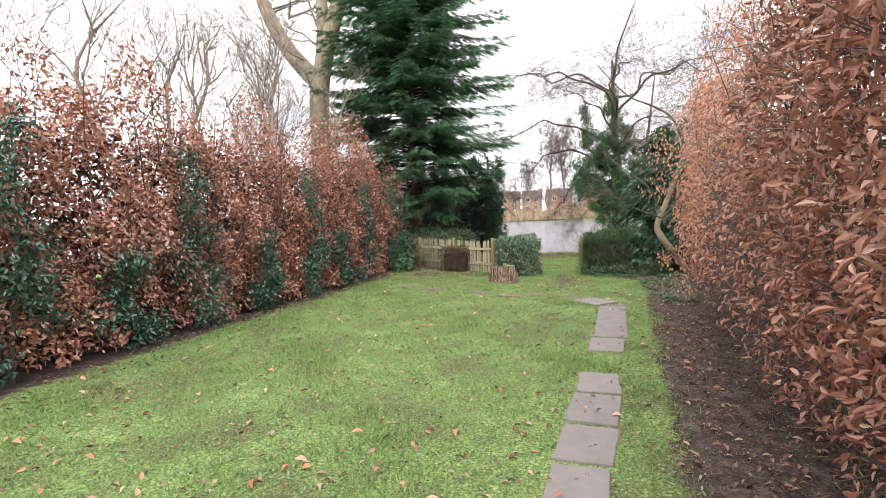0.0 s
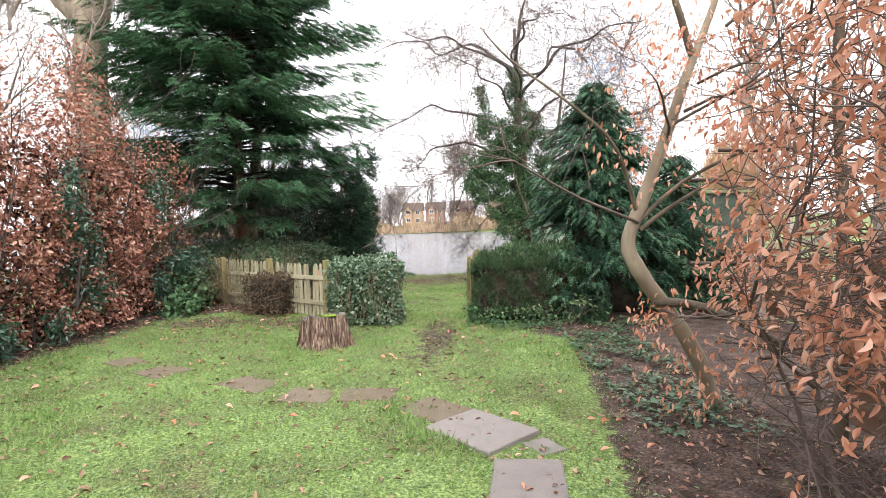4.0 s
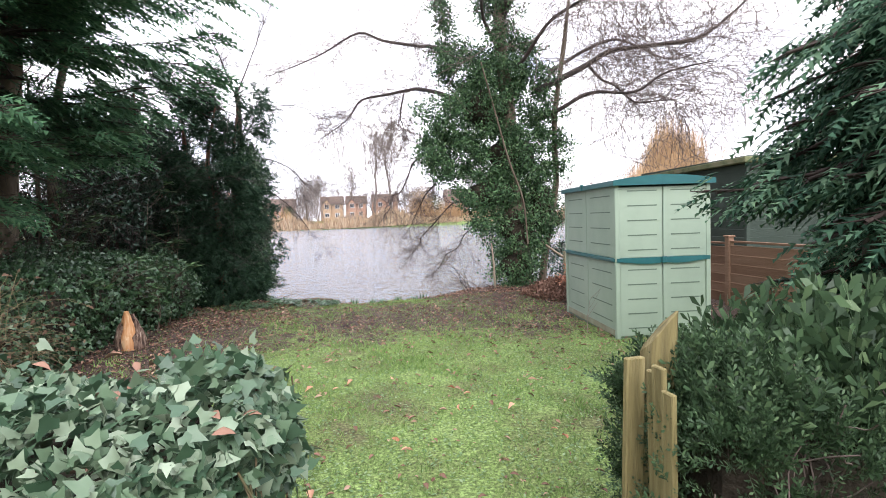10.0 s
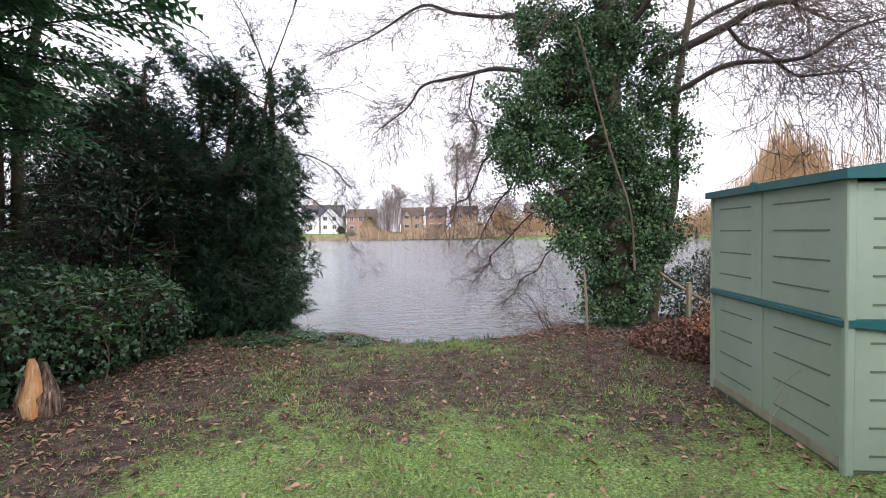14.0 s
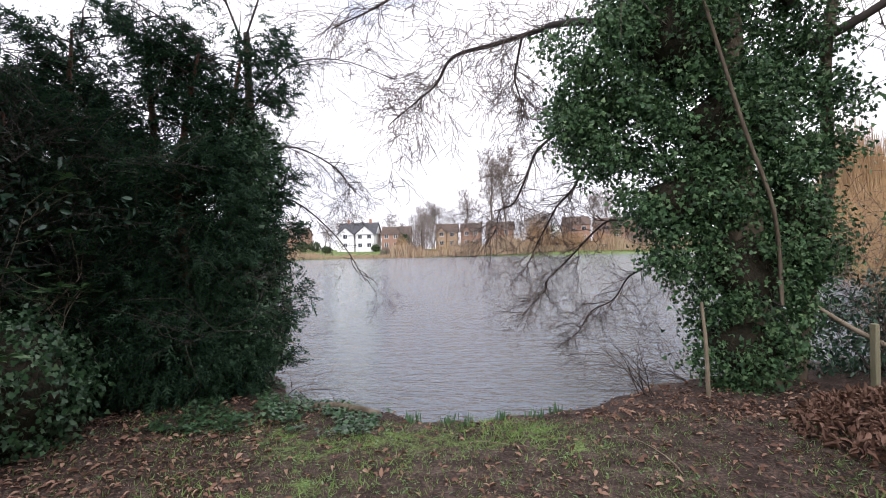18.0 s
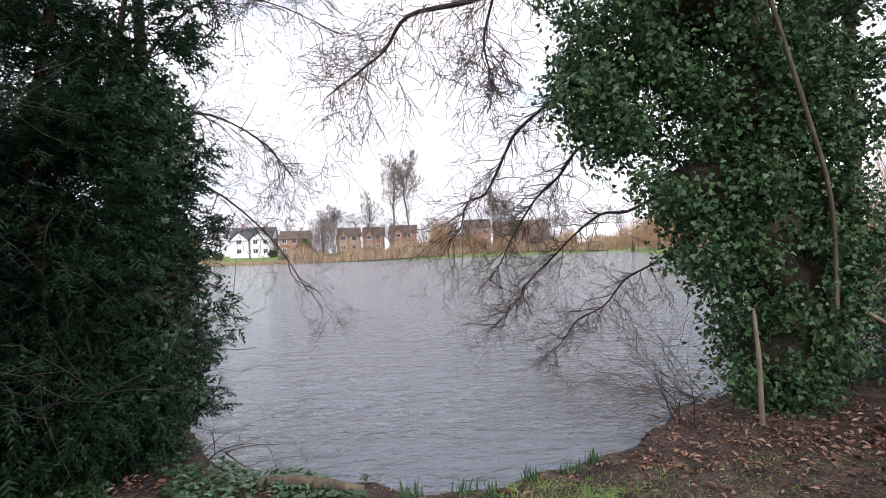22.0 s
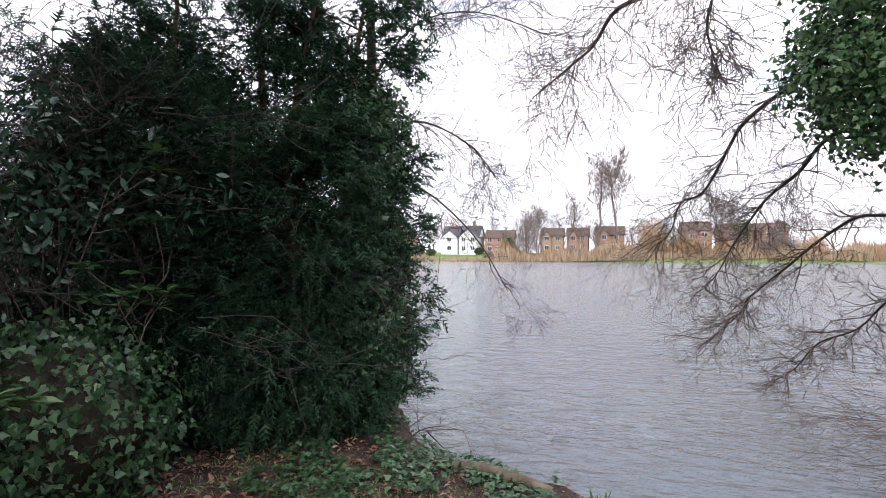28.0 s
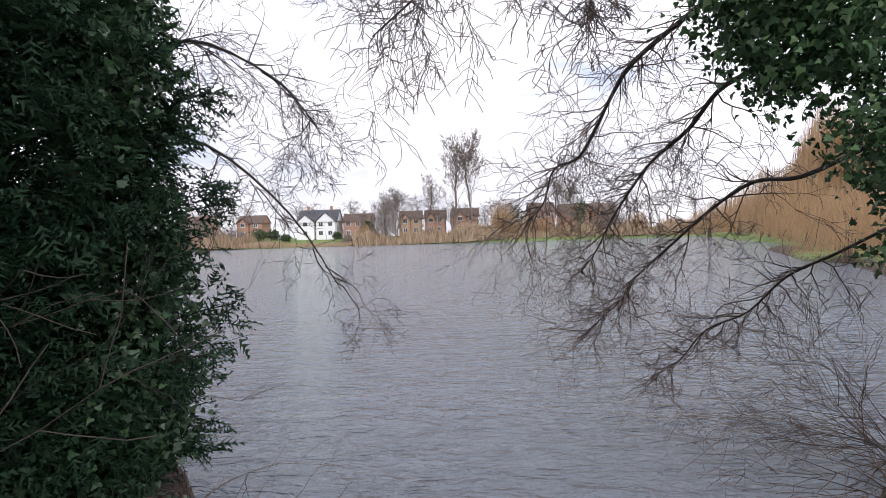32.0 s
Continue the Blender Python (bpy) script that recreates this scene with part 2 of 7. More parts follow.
def branching(start, d, length, radius, depth, segs, tips, bend=.22, kids=(3, 4), up=.08, ratio=.66, droop=0.0, rnd=None, minr=.0025):
    """A bare branch with its twigs: adds rows to segs, and the ends of the last twigs to tips."""
    rnd = rnd or random
    n = 5 if depth > 1 else 4
    p = np.array(start, float)
    d = np.array(d, float)
    d /= np.linalg.norm(d)
    step = length / n
    r = radius
    pts = []
    for i in range(n):
        d = d + np.array([rnd.gauss(0, bend), rnd.gauss(0, bend), rnd.gauss(0, bend) + up - droop * (i / n)])
        d /= np.linalg.norm(d)
        q = p + d * step
        r1 = max(radius * (1 - .75 * (i + 1) / n), minr)
        segs.append((*p, *q, r, r1))
        p, r = q, r1
        pts.append((p.copy(), d.copy(), r))
    if depth <= 0:
        tips.append((p, d))
        return
    for k in range(rnd.randint(*kids)):
        q, e, rr = pts[min(n - 1, rnd.randint(0, n - 1) if k else n - 1)]
        side = np.array([rnd.gauss(0, 1), rnd.gauss(0, 1), rnd.gauss(0, .7)])
        side -= e * side.dot(e)
        side /= np.linalg.norm(side) + 1e-6
        nd = e * rnd.uniform(.45, .9) + side * rnd.uniform(.5, .9)
        branching(q, nd, length * ratio * rnd.uniform(.75, 1.15), max(rr * rnd.uniform(.75, 1.0), minr), depth - 1, segs, tips, bend, kids, up, ratio, droop, rnd, minr)


SHORE_MID = 13.62


def shore(x):
    """The near shore: the y at which the lake begins."""
    x = np.asarray(x, float)
    s = SHORE_MID + np.where(x > -.3, .38, .24) * (x + .3) ** 2 * (1 / (1 + .10 * (x + .3) ** 2))
    s = np.where(x < -2.2, np.minimum(s, 14.6) + .95 * np.clip((-2.2 - x) / .8, 0, 1), s)
    s = np.where(x < -12, 15.5 - (-12 - x) * .55, s)
    s = np.where(x > 8, s + (x - 8) * 2.3, s)
    return s + .07 * np.sin(x * 4.3) + .04 * np.sin(x * 11)


def ground_z(x, y):
    x, y = np.asarray(x, float), np.asarray(y, float)
    base = .018 * lump(x, y, .9) + .010 * lump(x, y, 3.1, 2)
    base = base + .10 * np.exp(-((y - 10) / 4.0) ** 2) * np.clip((np.abs(x) - 2.6) / 3, 0, 1)
    s = y - shore(x)
    near = np.where(s < 0, base - .07 * np.clip(1 + s / 1.2, 0, 1) ** 2, 0)
    t = np.clip(s / .55, 0, 1)
    near = np.where(s >= 0, base - .07 - 1.3 * t * t * (3 - 2 * t), near)
    far_s = FAR + 4 * np.sin(x * .021) + 2 * np.sin(x * .09) - y
    f = np.clip(1 - far_s / 3.0, 0, 1)
    rise = np.clip((-far_s - 1) / 16, 0, 1)
    z = np.where(y > 60, -1.3 + (1.6 + .5 * np.sin(x * .05)) * f + 2.2 * rise * rise * (3 - 2 * rise), near)
    left = np.clip((-120 - x) / 8, 0, 1)
    z = np.where(y < 60, z, np.maximum(z, -1.3 + 1.7 * left))
    right = np.clip((x - (20 + .35 * (y - 40))) / 6, 0, 1)
    return np.where(y > 30, np.maximum(z, -1.3 + 1.7 * right), z)


FAR = 152.0
WATER_Z = -0.34


def gz(x, y):
    return float(ground_z(x, y))
# ---- materials ----


def mat(name, colors, scale=6.0, rough=.85, bump=.3, bump_scale=40.0, pick="", translucent=0.0, spec=.3, stretch=(1, 1, 1), metal=0.0, mixnoise=.5):
    """A procedural surface: its colours are spread by noise and, with pick, by a random value per leaf or per object."""
    m = bpy.data.materials.new(name)
    m.use_nodes = True
    nt = m.node_tree
    b = nt.nodes["Principled BSDF"]
    out = nt.nodes["Material Output"]
    b.inputs["Roughness"].default_value = rough
    b.inputs["Specular IOR Level"].default_value = spec
    b.inputs["Metallic"].default_value = metal
    tc = nt.nodes.new("ShaderNodeTexCoord")
    mp = nt.nodes.new("ShaderNodeMapping")
    mp.inputs["Scale"].default_value = stretch
    nt.links.new(tc.outputs["Object"], mp.inputs["Vector"])
    nz = nt.nodes.new("ShaderNodeTexNoise")
    nz.inputs["Scale"].default_value = scale
    nz.inputs["Detail"].default_value = 6
    nz.inputs["Roughness"].default_value = .6
    nt.links.new(mp.outputs["Vector"], nz.inputs["Vector"])
    ramp = nt.nodes.new("ShaderNodeValToRGB")
    while len(ramp.color_ramp.elements) < len(colors):
        ramp.color_ramp.elements.new(.5)
    for i, c in enumerate(colors):
        e = ramp.color_ramp.elements[i]
        e.position = .5 if len(colors) == 1 else (.06 + .88 * i / (len(colors) - 1) if pick else .30 + .40 * i / (len(colors) - 1))
        e.color = (*c, 1)
    fac = nz.outputs["Fac"]
    if pick:
        src = nt.nodes.new("ShaderNodeNewGeometry" if pick == "leaf" else "ShaderNodeObjectInfo")
        mx = nt.nodes.new("ShaderNodeMix")
        mx.inputs["Factor"].default_value = mixnoise
        nt.links.new(src.outputs["Random Per Island" if pick == "leaf" else "Random"], mx.inputs["A"])
        nt.links.new(nz.outputs["Fac"], mx.inputs["B"])
        fac = mx.outputs["Result"]
    nt.links.new(fac, ramp.inputs["Fac"])
    nt.links.new(ramp.outputs["Color"], b.inputs["Base Color"])
    if bump:
        n2 = nt.nodes.new("ShaderNodeTexNoise")
        n2.inputs["Scale"].default_value = bump_scale
        n2.inputs["Detail"].default_value = 4
        nt.links.new(mp.outputs["Vector"], n2.inputs["Vector"])
        bp = nt.nodes.new("ShaderNodeBump")
        bp.inputs["Strength"].default_value = bump
        bp.inputs["Distance"].default_value = .02
        nt.links.new(n2.outputs["Fac"], bp.inputs["Height"])
        nt.links.new(bp.outputs["Normal"], b.inputs["Normal"])
    if translucent:
        tr = nt.nodes.new("ShaderNodeBsdfTranslucent")
        nt.links.new(ramp.outputs["Color"], tr.inputs["Color"])
        ms = nt.nodes.new("ShaderNodeMixShader")
        ms.inputs["Fac"].default_value = translucent
        nt.links.new(b.outputs["BSDF"], ms.inputs[1])
        nt.links.new(tr.outputs["BSDF"], ms.inputs[2])
        nt.links.new(ms.outputs["Shader"], out.inputs["Surface"])
    return m


M_BEECH = mat("copper_beech_leaf", [(.07, .027, .02), (.23, .088, .057), (.45, .205, .138), (.74, .52, .42)], 2.0, .42, 0, pick="leaf", translucent=.22, spec=.5, mixnoise=.4)
M_BEECH_PALE = mat("orange_beech_leaf", [(.30, .11, .06), (.52, .23, .14), (.66, .36, .25), (.78, .54, .43)], 2.0, .5, 0, pick="leaf", translucent=.4, spec=.4, mixnoise=.4)
# inner beech leaves toned dark: the shade inside the hedge is in the colour
M_SHADE_LEAF = mat("inner_shade_beech_leaf", [(.035, .016, .012), (.07, .03, .02), (.11, .05, .034)], 2.0, .8, 0, pick="leaf")
M_LIMB_DARK = mat("dark_conifer_limb", [(.03, .022, .018), (.06, .045, .038)], 5, .9, 0)
M_LITTER = mat("fallen_leaf", [(.08, .042, .03), (.16, .085, .058), (.26, .15, .105), (.42, .29, .21)], 3.0, .7, 0, pick="leaf", spec=.3, mixnoise=.3)
M_HOLLY = mat("holly_leaf", [(.012, .035, .022), (.025, .07, .04), (.06, .12, .075)], 3, .32, 0, pick="leaf", spec=.6, mixnoise=.4)
M_IVY = mat("ivy_leaf", [(.014, .035, .018), (.03, .075, .032), (.06, .125, .055), (.15, .21, .12)], 2.5, .38, 0, pick="leaf", translucent=.1, spec=.5, mixnoise=.4)
M_IVY_DARK = mat("old_ivy_leaf", [(.014, .034, .016), (.034, .078, .034), (.075, .15, .062), (.20, .29, .14)], 2.0, .5, 0, pick="leaf", translucent=.12, spec=.28, mixnoise=.4)
M_IVY_PALE = mat("variegated_ivy_leaf", [(.02, .045, .025), (.05, .10, .055), (.11, .17, .10), (.30, .36, .26)], 2.5, .42, 0, pick="leaf", translucent=.1, spec=.45, mixnoise=.35)
M_LAUREL = mat("laurel_leaf", [(.03, .075, .025), (.06, .13, .045), (.14, .21, .075)], 2, .35, 0, pick="leaf", translucent=.2, spec=.5)
M_CYPRESS = mat("cypress_spray", [(.026, .07, .04), (.055, .13, .07), (.095, .20, .10), (.19, .31, .17)], 1.2, .6, 0, pick="leaf", translucent=.25, spec=.15, mixnoise=.4)
# sprays behind the pale tips are toned darker, painting the crown's inner shade
M_SPRUCE = mat("spruce_spray", [(.010, .03, .019), (.024, .064, .04), (.05, .115, .068), (.13, .22, .13)], 1.6, .7, 0, pick="leaf", translucent=.22, spec=.15, mixnoise=.35)
M_SPRUCE_TIP = mat("spruce_pale_tip", [(.05, .115, .068), (.09, .18, .105), (.18, .28, .165)], 1.6, .6, 0, pick="leaf", translucent=.22, spec=.2, mixnoise=.35)
M_YEW = mat("yew_spray", [(.010, .024, .017), (.021, .047, .029), (.038, .080, .044), (.075, .13, .07)], 1.3, .6, 0, pick="leaf", translucent=.25, spec=.15, mixnoise=.4)
M_PRIVET = mat("clipped_hedge_leaf", [(.014, .02, .010), (.028, .056, .026), (.06, .11, .05), (.18, .25, .12)], 2.2, .5, 0, pick="leaf", translucent=.15, mixnoise=.5)
M_BROWN_SHRUB = mat("withered_shrub", [(.045, .025, .016), (.085, .05, .03), (.06, .075, .035)], 4, .8, 0, pick="leaf")
M_STRAW = mat("dead_stalk", [(.09, .07, .04), (.16, .12, .07), (.10, .11, .05)], 4, .8, 0, pick="leaf")
M_TWIG = mat("twig_bark", [(.06, .043, .038), (.12, .09, .078), (.20, .16, .14)], 3, .8, 0, pick="leaf")
M_TWIG_PALE = mat("pale_grey_twig_bark", [(.17, .14, .12), (.26, .21, .18), (.34, .29, .25)], 3, .8, 0, pick="leaf")
M_TWIG_DARK = mat("dark_twig_bark", [(.035, .028, .028), (.06, .048, .045), (.09, .07, .06)], 3, .8, 0, pick="leaf")
M_BARK = mat("grey_brown_bark", [(.06, .045, .035), (.12, .095, .07), (.19, .16, .12)], 6, .9, .8, 28, stretch=(1, 1, .25))
M_BARK_RED = mat("red_brown_bark", [(.06, .03, .02), (.12, .06, .04), (.18, .1, .07)], 6, .9, .8, 28, stretch=(1, 1, .2))
M_BARK_PALE = mat("pale_smooth_bark", [(.13, .105, .075), (.24, .195, .14), (.34, .29, .22)], 5, .8, .4, 35, stretch=(1, 1, .4))
# near-black filler colour: the shade inside the plants is painted with it
M_CORE = mat("inner_shade_core", [(.012, .012, .008), (.03, .024, .016), (.05, .04, .028)], 9, .95, .8, 45)
M_SLAB = mat("concrete_slab", [(.11, .10, .085), (.17, .15, .14), (.22, .195, .185), (.14, .14, .10)], 5, .9, .5, 90, pick="object", mixnoise=.75)
M_SLAB_MUDDY = mat("mud_stained_slab", [(.075, .058, .038), (.12, .095, .065), (.16, .13, .095), (.10, .10, .05)], 6, .95, .5, 60, pick="object", mixnoise=.8)
M_PICKET = mat("mossy_fence_wood", [(.17, .16, .10), (.30, .275, .185), (.41, .38, .28)], 4, .85, .5, 60, stretch=(4, 4, .4), pick="object", mixnoise=.6)
M_POST = mat("yellow_green_gate_post_wood", [(.10, .085, .04), (.21, .175, .075), (.31, .265, .14)], 4, .8, .5, 50, stretch=(5, 5, .3))
M_STUMP = mat("rotting_stump_wood", [(.02, .013, .011), (.10, .06, .045), (.24, .165, .125), (.50, .41, .33)], 5, .9, .9, 40, stretch=(8, 8, .7))
M_STUMP_TOP = mat("weathered_cut_wood", [(.06, .055, .05), (.13, .12, .105), (.20, .185, .16)], 12, .85, .7, 50)
M_MOSS = mat("bright_moss", [(.10, .17, .02), (.2, .30, .04)], 20, .95, .8, 90)
M_ORANGE_WOOD = mat("torn_orange_wood", [(.32, .13, .05), (.5, .26, .12), (.62, .45, .28)], 6, .85, .7, 40, stretch=(4, 4, .4))
M_SHED = mat("sage_green_plastic", [(.24, .31, .24), (.28, .355, .275), (.305, .38, .295)], 1.5, .5, .06, 200, spec=.4)
# grooves are raised strips; their recess shade is put into this darker green
M_SHED_LINE = mat("groove_shade_green", [(.10, .14, .105), (.12, .165, .125)], 3, .6, .05, 100)
M_SHED_TRIM = mat("dark_teal_plastic", [(.012, .085, .09), (.02, .115, .12)], 3, .45, .05, 120, spec=.4)
M_SHED_DIRT = mat("muddy_splash", [(.22, .19, .13), (.30, .32, .23)], 6, .9, .2, 60)
M_HUT = mat("dark_green_painted_boards", [(.028, .042, .034), (.045, .062, .05), (.06, .08, .065)], 3, .7, .4, 40, stretch=(.3, .3, 3), pick="object", mixnoise=.6)
M_FELT = mat("mossy_roof_felt", [(.08, .10, .05), (.16, .17, .09), (.22, .2, .13)], 4, .95, .5, 60)
M_FENCE = mat("weathered_brown_fence_boards", [(.10, .055, .035), (.19, .11, .07), (.27, .18, .125)], 3, .85, .5, 40, stretch=(.5, .5, 4), pick="object", mixnoise=.55)
M_RENDER_WHITE = mat("white_painted_render", [(.72, .72, .72), (.82, .82, .82)], .5, .85, .1, 5)
M_BRICK = mat("far_red_brick", [(.30, .18, .135), (.38, .235, .18)], 1.2, .9, .2, 6)
M_BRICK_TAN = mat("far_tan_brick", [(.32, .22, .15), (.42, .3, .21)], 1.2, .9, .2, 6)
M_TILE = mat("brown_roof_tiles", [(.17, .125, .105), (.25, .185, .155)], 1.5, .9, .4, 8, stretch=(1, 1, 4))
M_TILE_GREY = mat("grey_roof_slates", [(.11, .11, .12), (.18, .18, .2)], 1.5, .8, .4, 8)
M_GLASS_FAR = mat("dark_window_glass", [(.03, .035, .045), (.06, .065, .08)], 2, .15, 0, spec=.6)
M_FRAME_WHITE = mat("white_window_frame", [(.75, .75, .75), (.8, .8, .8)], 2, .6, 0)
M_REED = mat("dry_reed", [(.22, .145, .095), (.33, .23, .15), (.42, .32, .22), (.31, .26, .16)], 1.0, .9, 0, pick="leaf", mixnoise=.4)
M_WILLOW = mat("orange_willow_twigs", [(.30, .18, .09), (.40, .26, .14), (.47, .33, .20)], 1.0, .85, 0, pick="leaf", mixnoise=.4)
M_FAR_TWIG = mat("hazy_far_twigs", [(.12, .10, .09), (.18, .15, .135), (.25, .205, .185)], 1.0, .9, 0, pick="leaf")
M_EVERGREEN_FAR = mat("far_evergreen", [(.03, .05, .025), (.06, .085, .04), (.10, .12, .06)], 1.0, .85, 0, pick="leaf")
M_GRASS = mat("grass_blade", [(.06, .10, .032), (.135, .225, .068), (.225, .325, .10), (.38, .44, .21)], 1.3, .6, 0, pick="leaf", translucent=.3, mixnoise=.6)
M_CLOVER = mat("lawn_weed_leaf", [(.06, .12, .05), (.14, .22, .10), (.30, .38, .22)], 2, .55, 0, pick="leaf", translucent=.25)
M_IRIS = mat("iris_blade", [(.05, .11, .05), (.1, .19, .09)], 2, .5, 0, pick="leaf", translucent=.2)


def ground_material():
    m = bpy.data.materials.new("lawn_and_soil")
    m.use_nodes = True
    nt = m.node_tree
    L = nt.links.new
    b = nt.nodes["Principled BSDF"]
    b.inputs["Roughness"].default_value = .95
    b.inputs["Specular IOR Level"].default_value = .2
    tc = nt.nodes.new("ShaderNodeTexCoord")

    def noise_node(scale, detail=6):
        n = nt.nodes.new("ShaderNodeTexNoise")
        n.inputs["Scale"].default_value = scale
        n.inputs["Detail"].default_value = detail
        n.inputs["Roughness"].default_value = .65
        L(tc.outputs["Object"], n.inputs["Vector"])
        return n.outputs["Fac"]

    def ramp(fac, stops):
        r = nt.nodes.new("ShaderNodeValToRGB")
        while len(r.color_ramp.elements) < len(stops):
            r.color_ramp.elements.new(.5)
        for e, (p, c) in zip(r.color_ramp.elements, stops):
            e.position, e.color = p, (*c, 1)
        L(fac, r.inputs["Fac"])
        return r.outputs["Color"]
    grass = ramp(noise_node(1.1), [(.3, (.11, .09, .055)), (.42, (.13, .15, .06)), (.54, (.165, .235, .075)), (.72, (.22, .295, .11))])
    fine = ramp(noise_node(46, 4), [(.34, (.15, .15, .15)), (.5, (.75, .75, .75)), (.66, (1.7, 1.7, 1.7))])
    mul = nt.nodes.new("ShaderNodeMix")
    mul.data_type, mul.blend_type = 'RGBA', 'MULTIPLY'
    mul.inputs["Factor"].default_value = .8
    L(grass, mul.inputs["A"])
    L(fine, mul.inputs["B"])
    soil = ramp(noise_node(5), [(.3, (.035, .024, .02)), (.5, (.075, .052, .043)), (.68, (.14, .10, .085))])
    soil2 = nt.nodes.new("ShaderNodeMix")
    soil2.data_type, soil2.blend_type = 'RGBA', 'MULTIPLY'
    soil2.inputs["Factor"].default_value = .8
    L(soil, soil2.inputs["A"])
    L(fine, soil2.inputs["B"])
    at = nt.nodes.new("ShaderNodeAttribute")
    at.attribute_name = "soil"
    add = nt.nodes.new("ShaderNodeMath")
    add.operation = 'MULTIPLY_ADD'
    L(noise_node(7), add.inputs[0])
    add.inputs[1].default_value = 1.1
    L(at.outputs["Fac"], add.inputs[2])
    edge = ramp(add.outputs[0], [(.86, (0, 0, 0)), (1.0, (1, 1, 1))])
    mx = nt.nodes.new("ShaderNodeMix")
    mx.data_type = 'RGBA'
    L(edge, mx.inputs["Factor"])
    L(mul.outputs["Result"], mx.inputs["A"])
    L(soil2.outputs["Result"], mx.inputs["B"])
    L(mx.outputs["Result"], b.inputs["Base Color"])
    bp = nt.nodes.new("ShaderNodeBump")
    bp.inputs["Strength"].default_value = .7
    bp.inputs["Distance"].default_value = .03
    L(noise_node(24, 5), bp.inputs["Height"])
    L(bp.outputs["Normal"], b.inputs["Normal"])
    return m


def water_material():
    m = bpy.data.materials.new("rippled_lake_water")
    m.use_nodes = True
    nt = m.node_tree
    L = nt.links.new
    b = nt.nodes["Principled BSDF"]
    b.inputs["Base Color"].default_value = (.165, .19, .23, 1)
    b.inputs["Roughness"].default_value = .07
    b.inputs["IOR"].default_value = 1.33
    b.inputs["Specular IOR Level"].default_value = .6
    tc = nt.nodes.new("ShaderNodeTexCoord")
    hs = []
    for scale, st, det, dist in ((2.3, (.8, 1.7, 1), 4, .8), (7.5, (.9, 1.7, 1), 3, .5), (.06, (1, 3, 1), 3, .5)):
        mp = nt.nodes.new("ShaderNodeMapping")
        mp.inputs["Scale"].default_value = st
        mp.inputs["Rotation"].default_value = (0, 0, .22)
        n = nt.nodes.new("ShaderNodeTexNoise")
        n.inputs["Scale"].default_value = scale
        n.inputs["Detail"].default_value = det
        n.inputs["Distortion"].default_value = dist
        L(tc.outputs["Object"], mp.inputs["Vector"])
        L(mp.outputs["Vector"], n.inputs["Vector"])
        hs.append(n.outputs["Fac"])
    prev = None
    for h, strength, dist in ((hs[0], 1.0, .18), (hs[1], 1.0, .07), (hs[2], .3, .4)):
        bp = nt.nodes.new("ShaderNodeBump")
        bp.inputs["Strength"].default_value = strength
        bp.inputs["Distance"].default_value = dist
        L(h, bp.inputs["Height"])
        if prev:
            L(prev, bp.inputs["Normal"])
        prev = bp.outputs["Normal"]
    L(prev, b.inputs["Normal"])
    return m


M_GROUND = ground_material()
M_WATER = water_material()
# ---- the large structure: ground, lake, far bank ----
SLANT = .132  # the first garden runs a little to the right of +y


def soil_mask(x, y):
    """How bare the ground is, 0 lawn to 1 soil."""
    x, y = np.asarray(x, float), np.asarray(y, float)
    v = x - (1.02 + SLANT * (y + .1))          # distance to the right of the slab path
    a = np.clip((v - .28) / .35, 0, 1) * np.clip((4.5 - y) / .5, 0, 1) * .95
    lh = (-5.3 + .075 * y) - x
    a = np.maximum(a, np.clip((lh + .45) / .5, 0, 1) * np.clip((6.6 - y) / .5, 0, 1) * .9)
    a = np.maximum(a, .62 * np.exp(-(((x - .10) / .34) ** 2 + ((y - 4.0) / 1.9) ** 2)))
    a = np.maximum(a, .72 * np.exp(-(((x + 3.1) / 1.5) ** 2 + ((y - 5.2) / .6) ** 2)))
    a = np.maximum(a, .9 * np.clip((x - 1.2) / .5, 0, 1) * np.clip((y - 3.4) / .4, 0, 1) * np.clip((5.6 - y) / .3, 0, 1))
    a = np.maximum(a, .95 * np.exp(-(((x + .62) / .75) ** 2 + ((y - 11.2) / .62) ** 2)))
    a = np.maximum(a, np.clip((y - 8.6) / 2.6, 0, 1) * (.62 + .2 * lump(x, y, 1.3, 3)))
    a = np.maximum(a, .78 * np.clip((-1.4 - x) / .9, 0, 1) * np.clip((y - 5.8) / .6, 0, 1))
    px = 1.5 + .25 * (y - 11)
    a = np.maximum(a, .9 * np.exp(-((x - px) / .55) ** 2) * np.clip((y - 10.2) / 1.2, 0, 1))
    a = np.maximum(a, .9 * np.clip((x - 2.5) / .5, 0, 1) * np.clip((y - 9.2) / .5, 0, 1))
    # soil runs on behind the spruce to darken its hollow in place of shade
    a = np.maximum(a, .95 * np.clip((x - 2.0) / .4, 0, 1) * np.clip((y - 4.6) / .4, 0, 1) * np.clip((6.6 - y) / .3, 0, 1))
    g = np.exp(-(((x + .9) / 1.5) ** 2 + ((y - 12.9) / .45) ** 2))
    a = a * (1 - .45 * np.clip(g, 0, 1)) + .12 * np.clip(lump(x, y, 1.9, 1), 0, 1)
    a = np.where((x > 5.1) | (x < -6.8) | (y < -10.5), .32 + .3 * lump(x, y, .5), a)
    a = np.where(y > shore(x) + .12, 1.0, a)
    return np.where((y > 60) | (y > 30) & (x > 60), .15 + .3 * np.clip(lump(x, y, .02), 0, 1), np.clip(a, 0, 1))


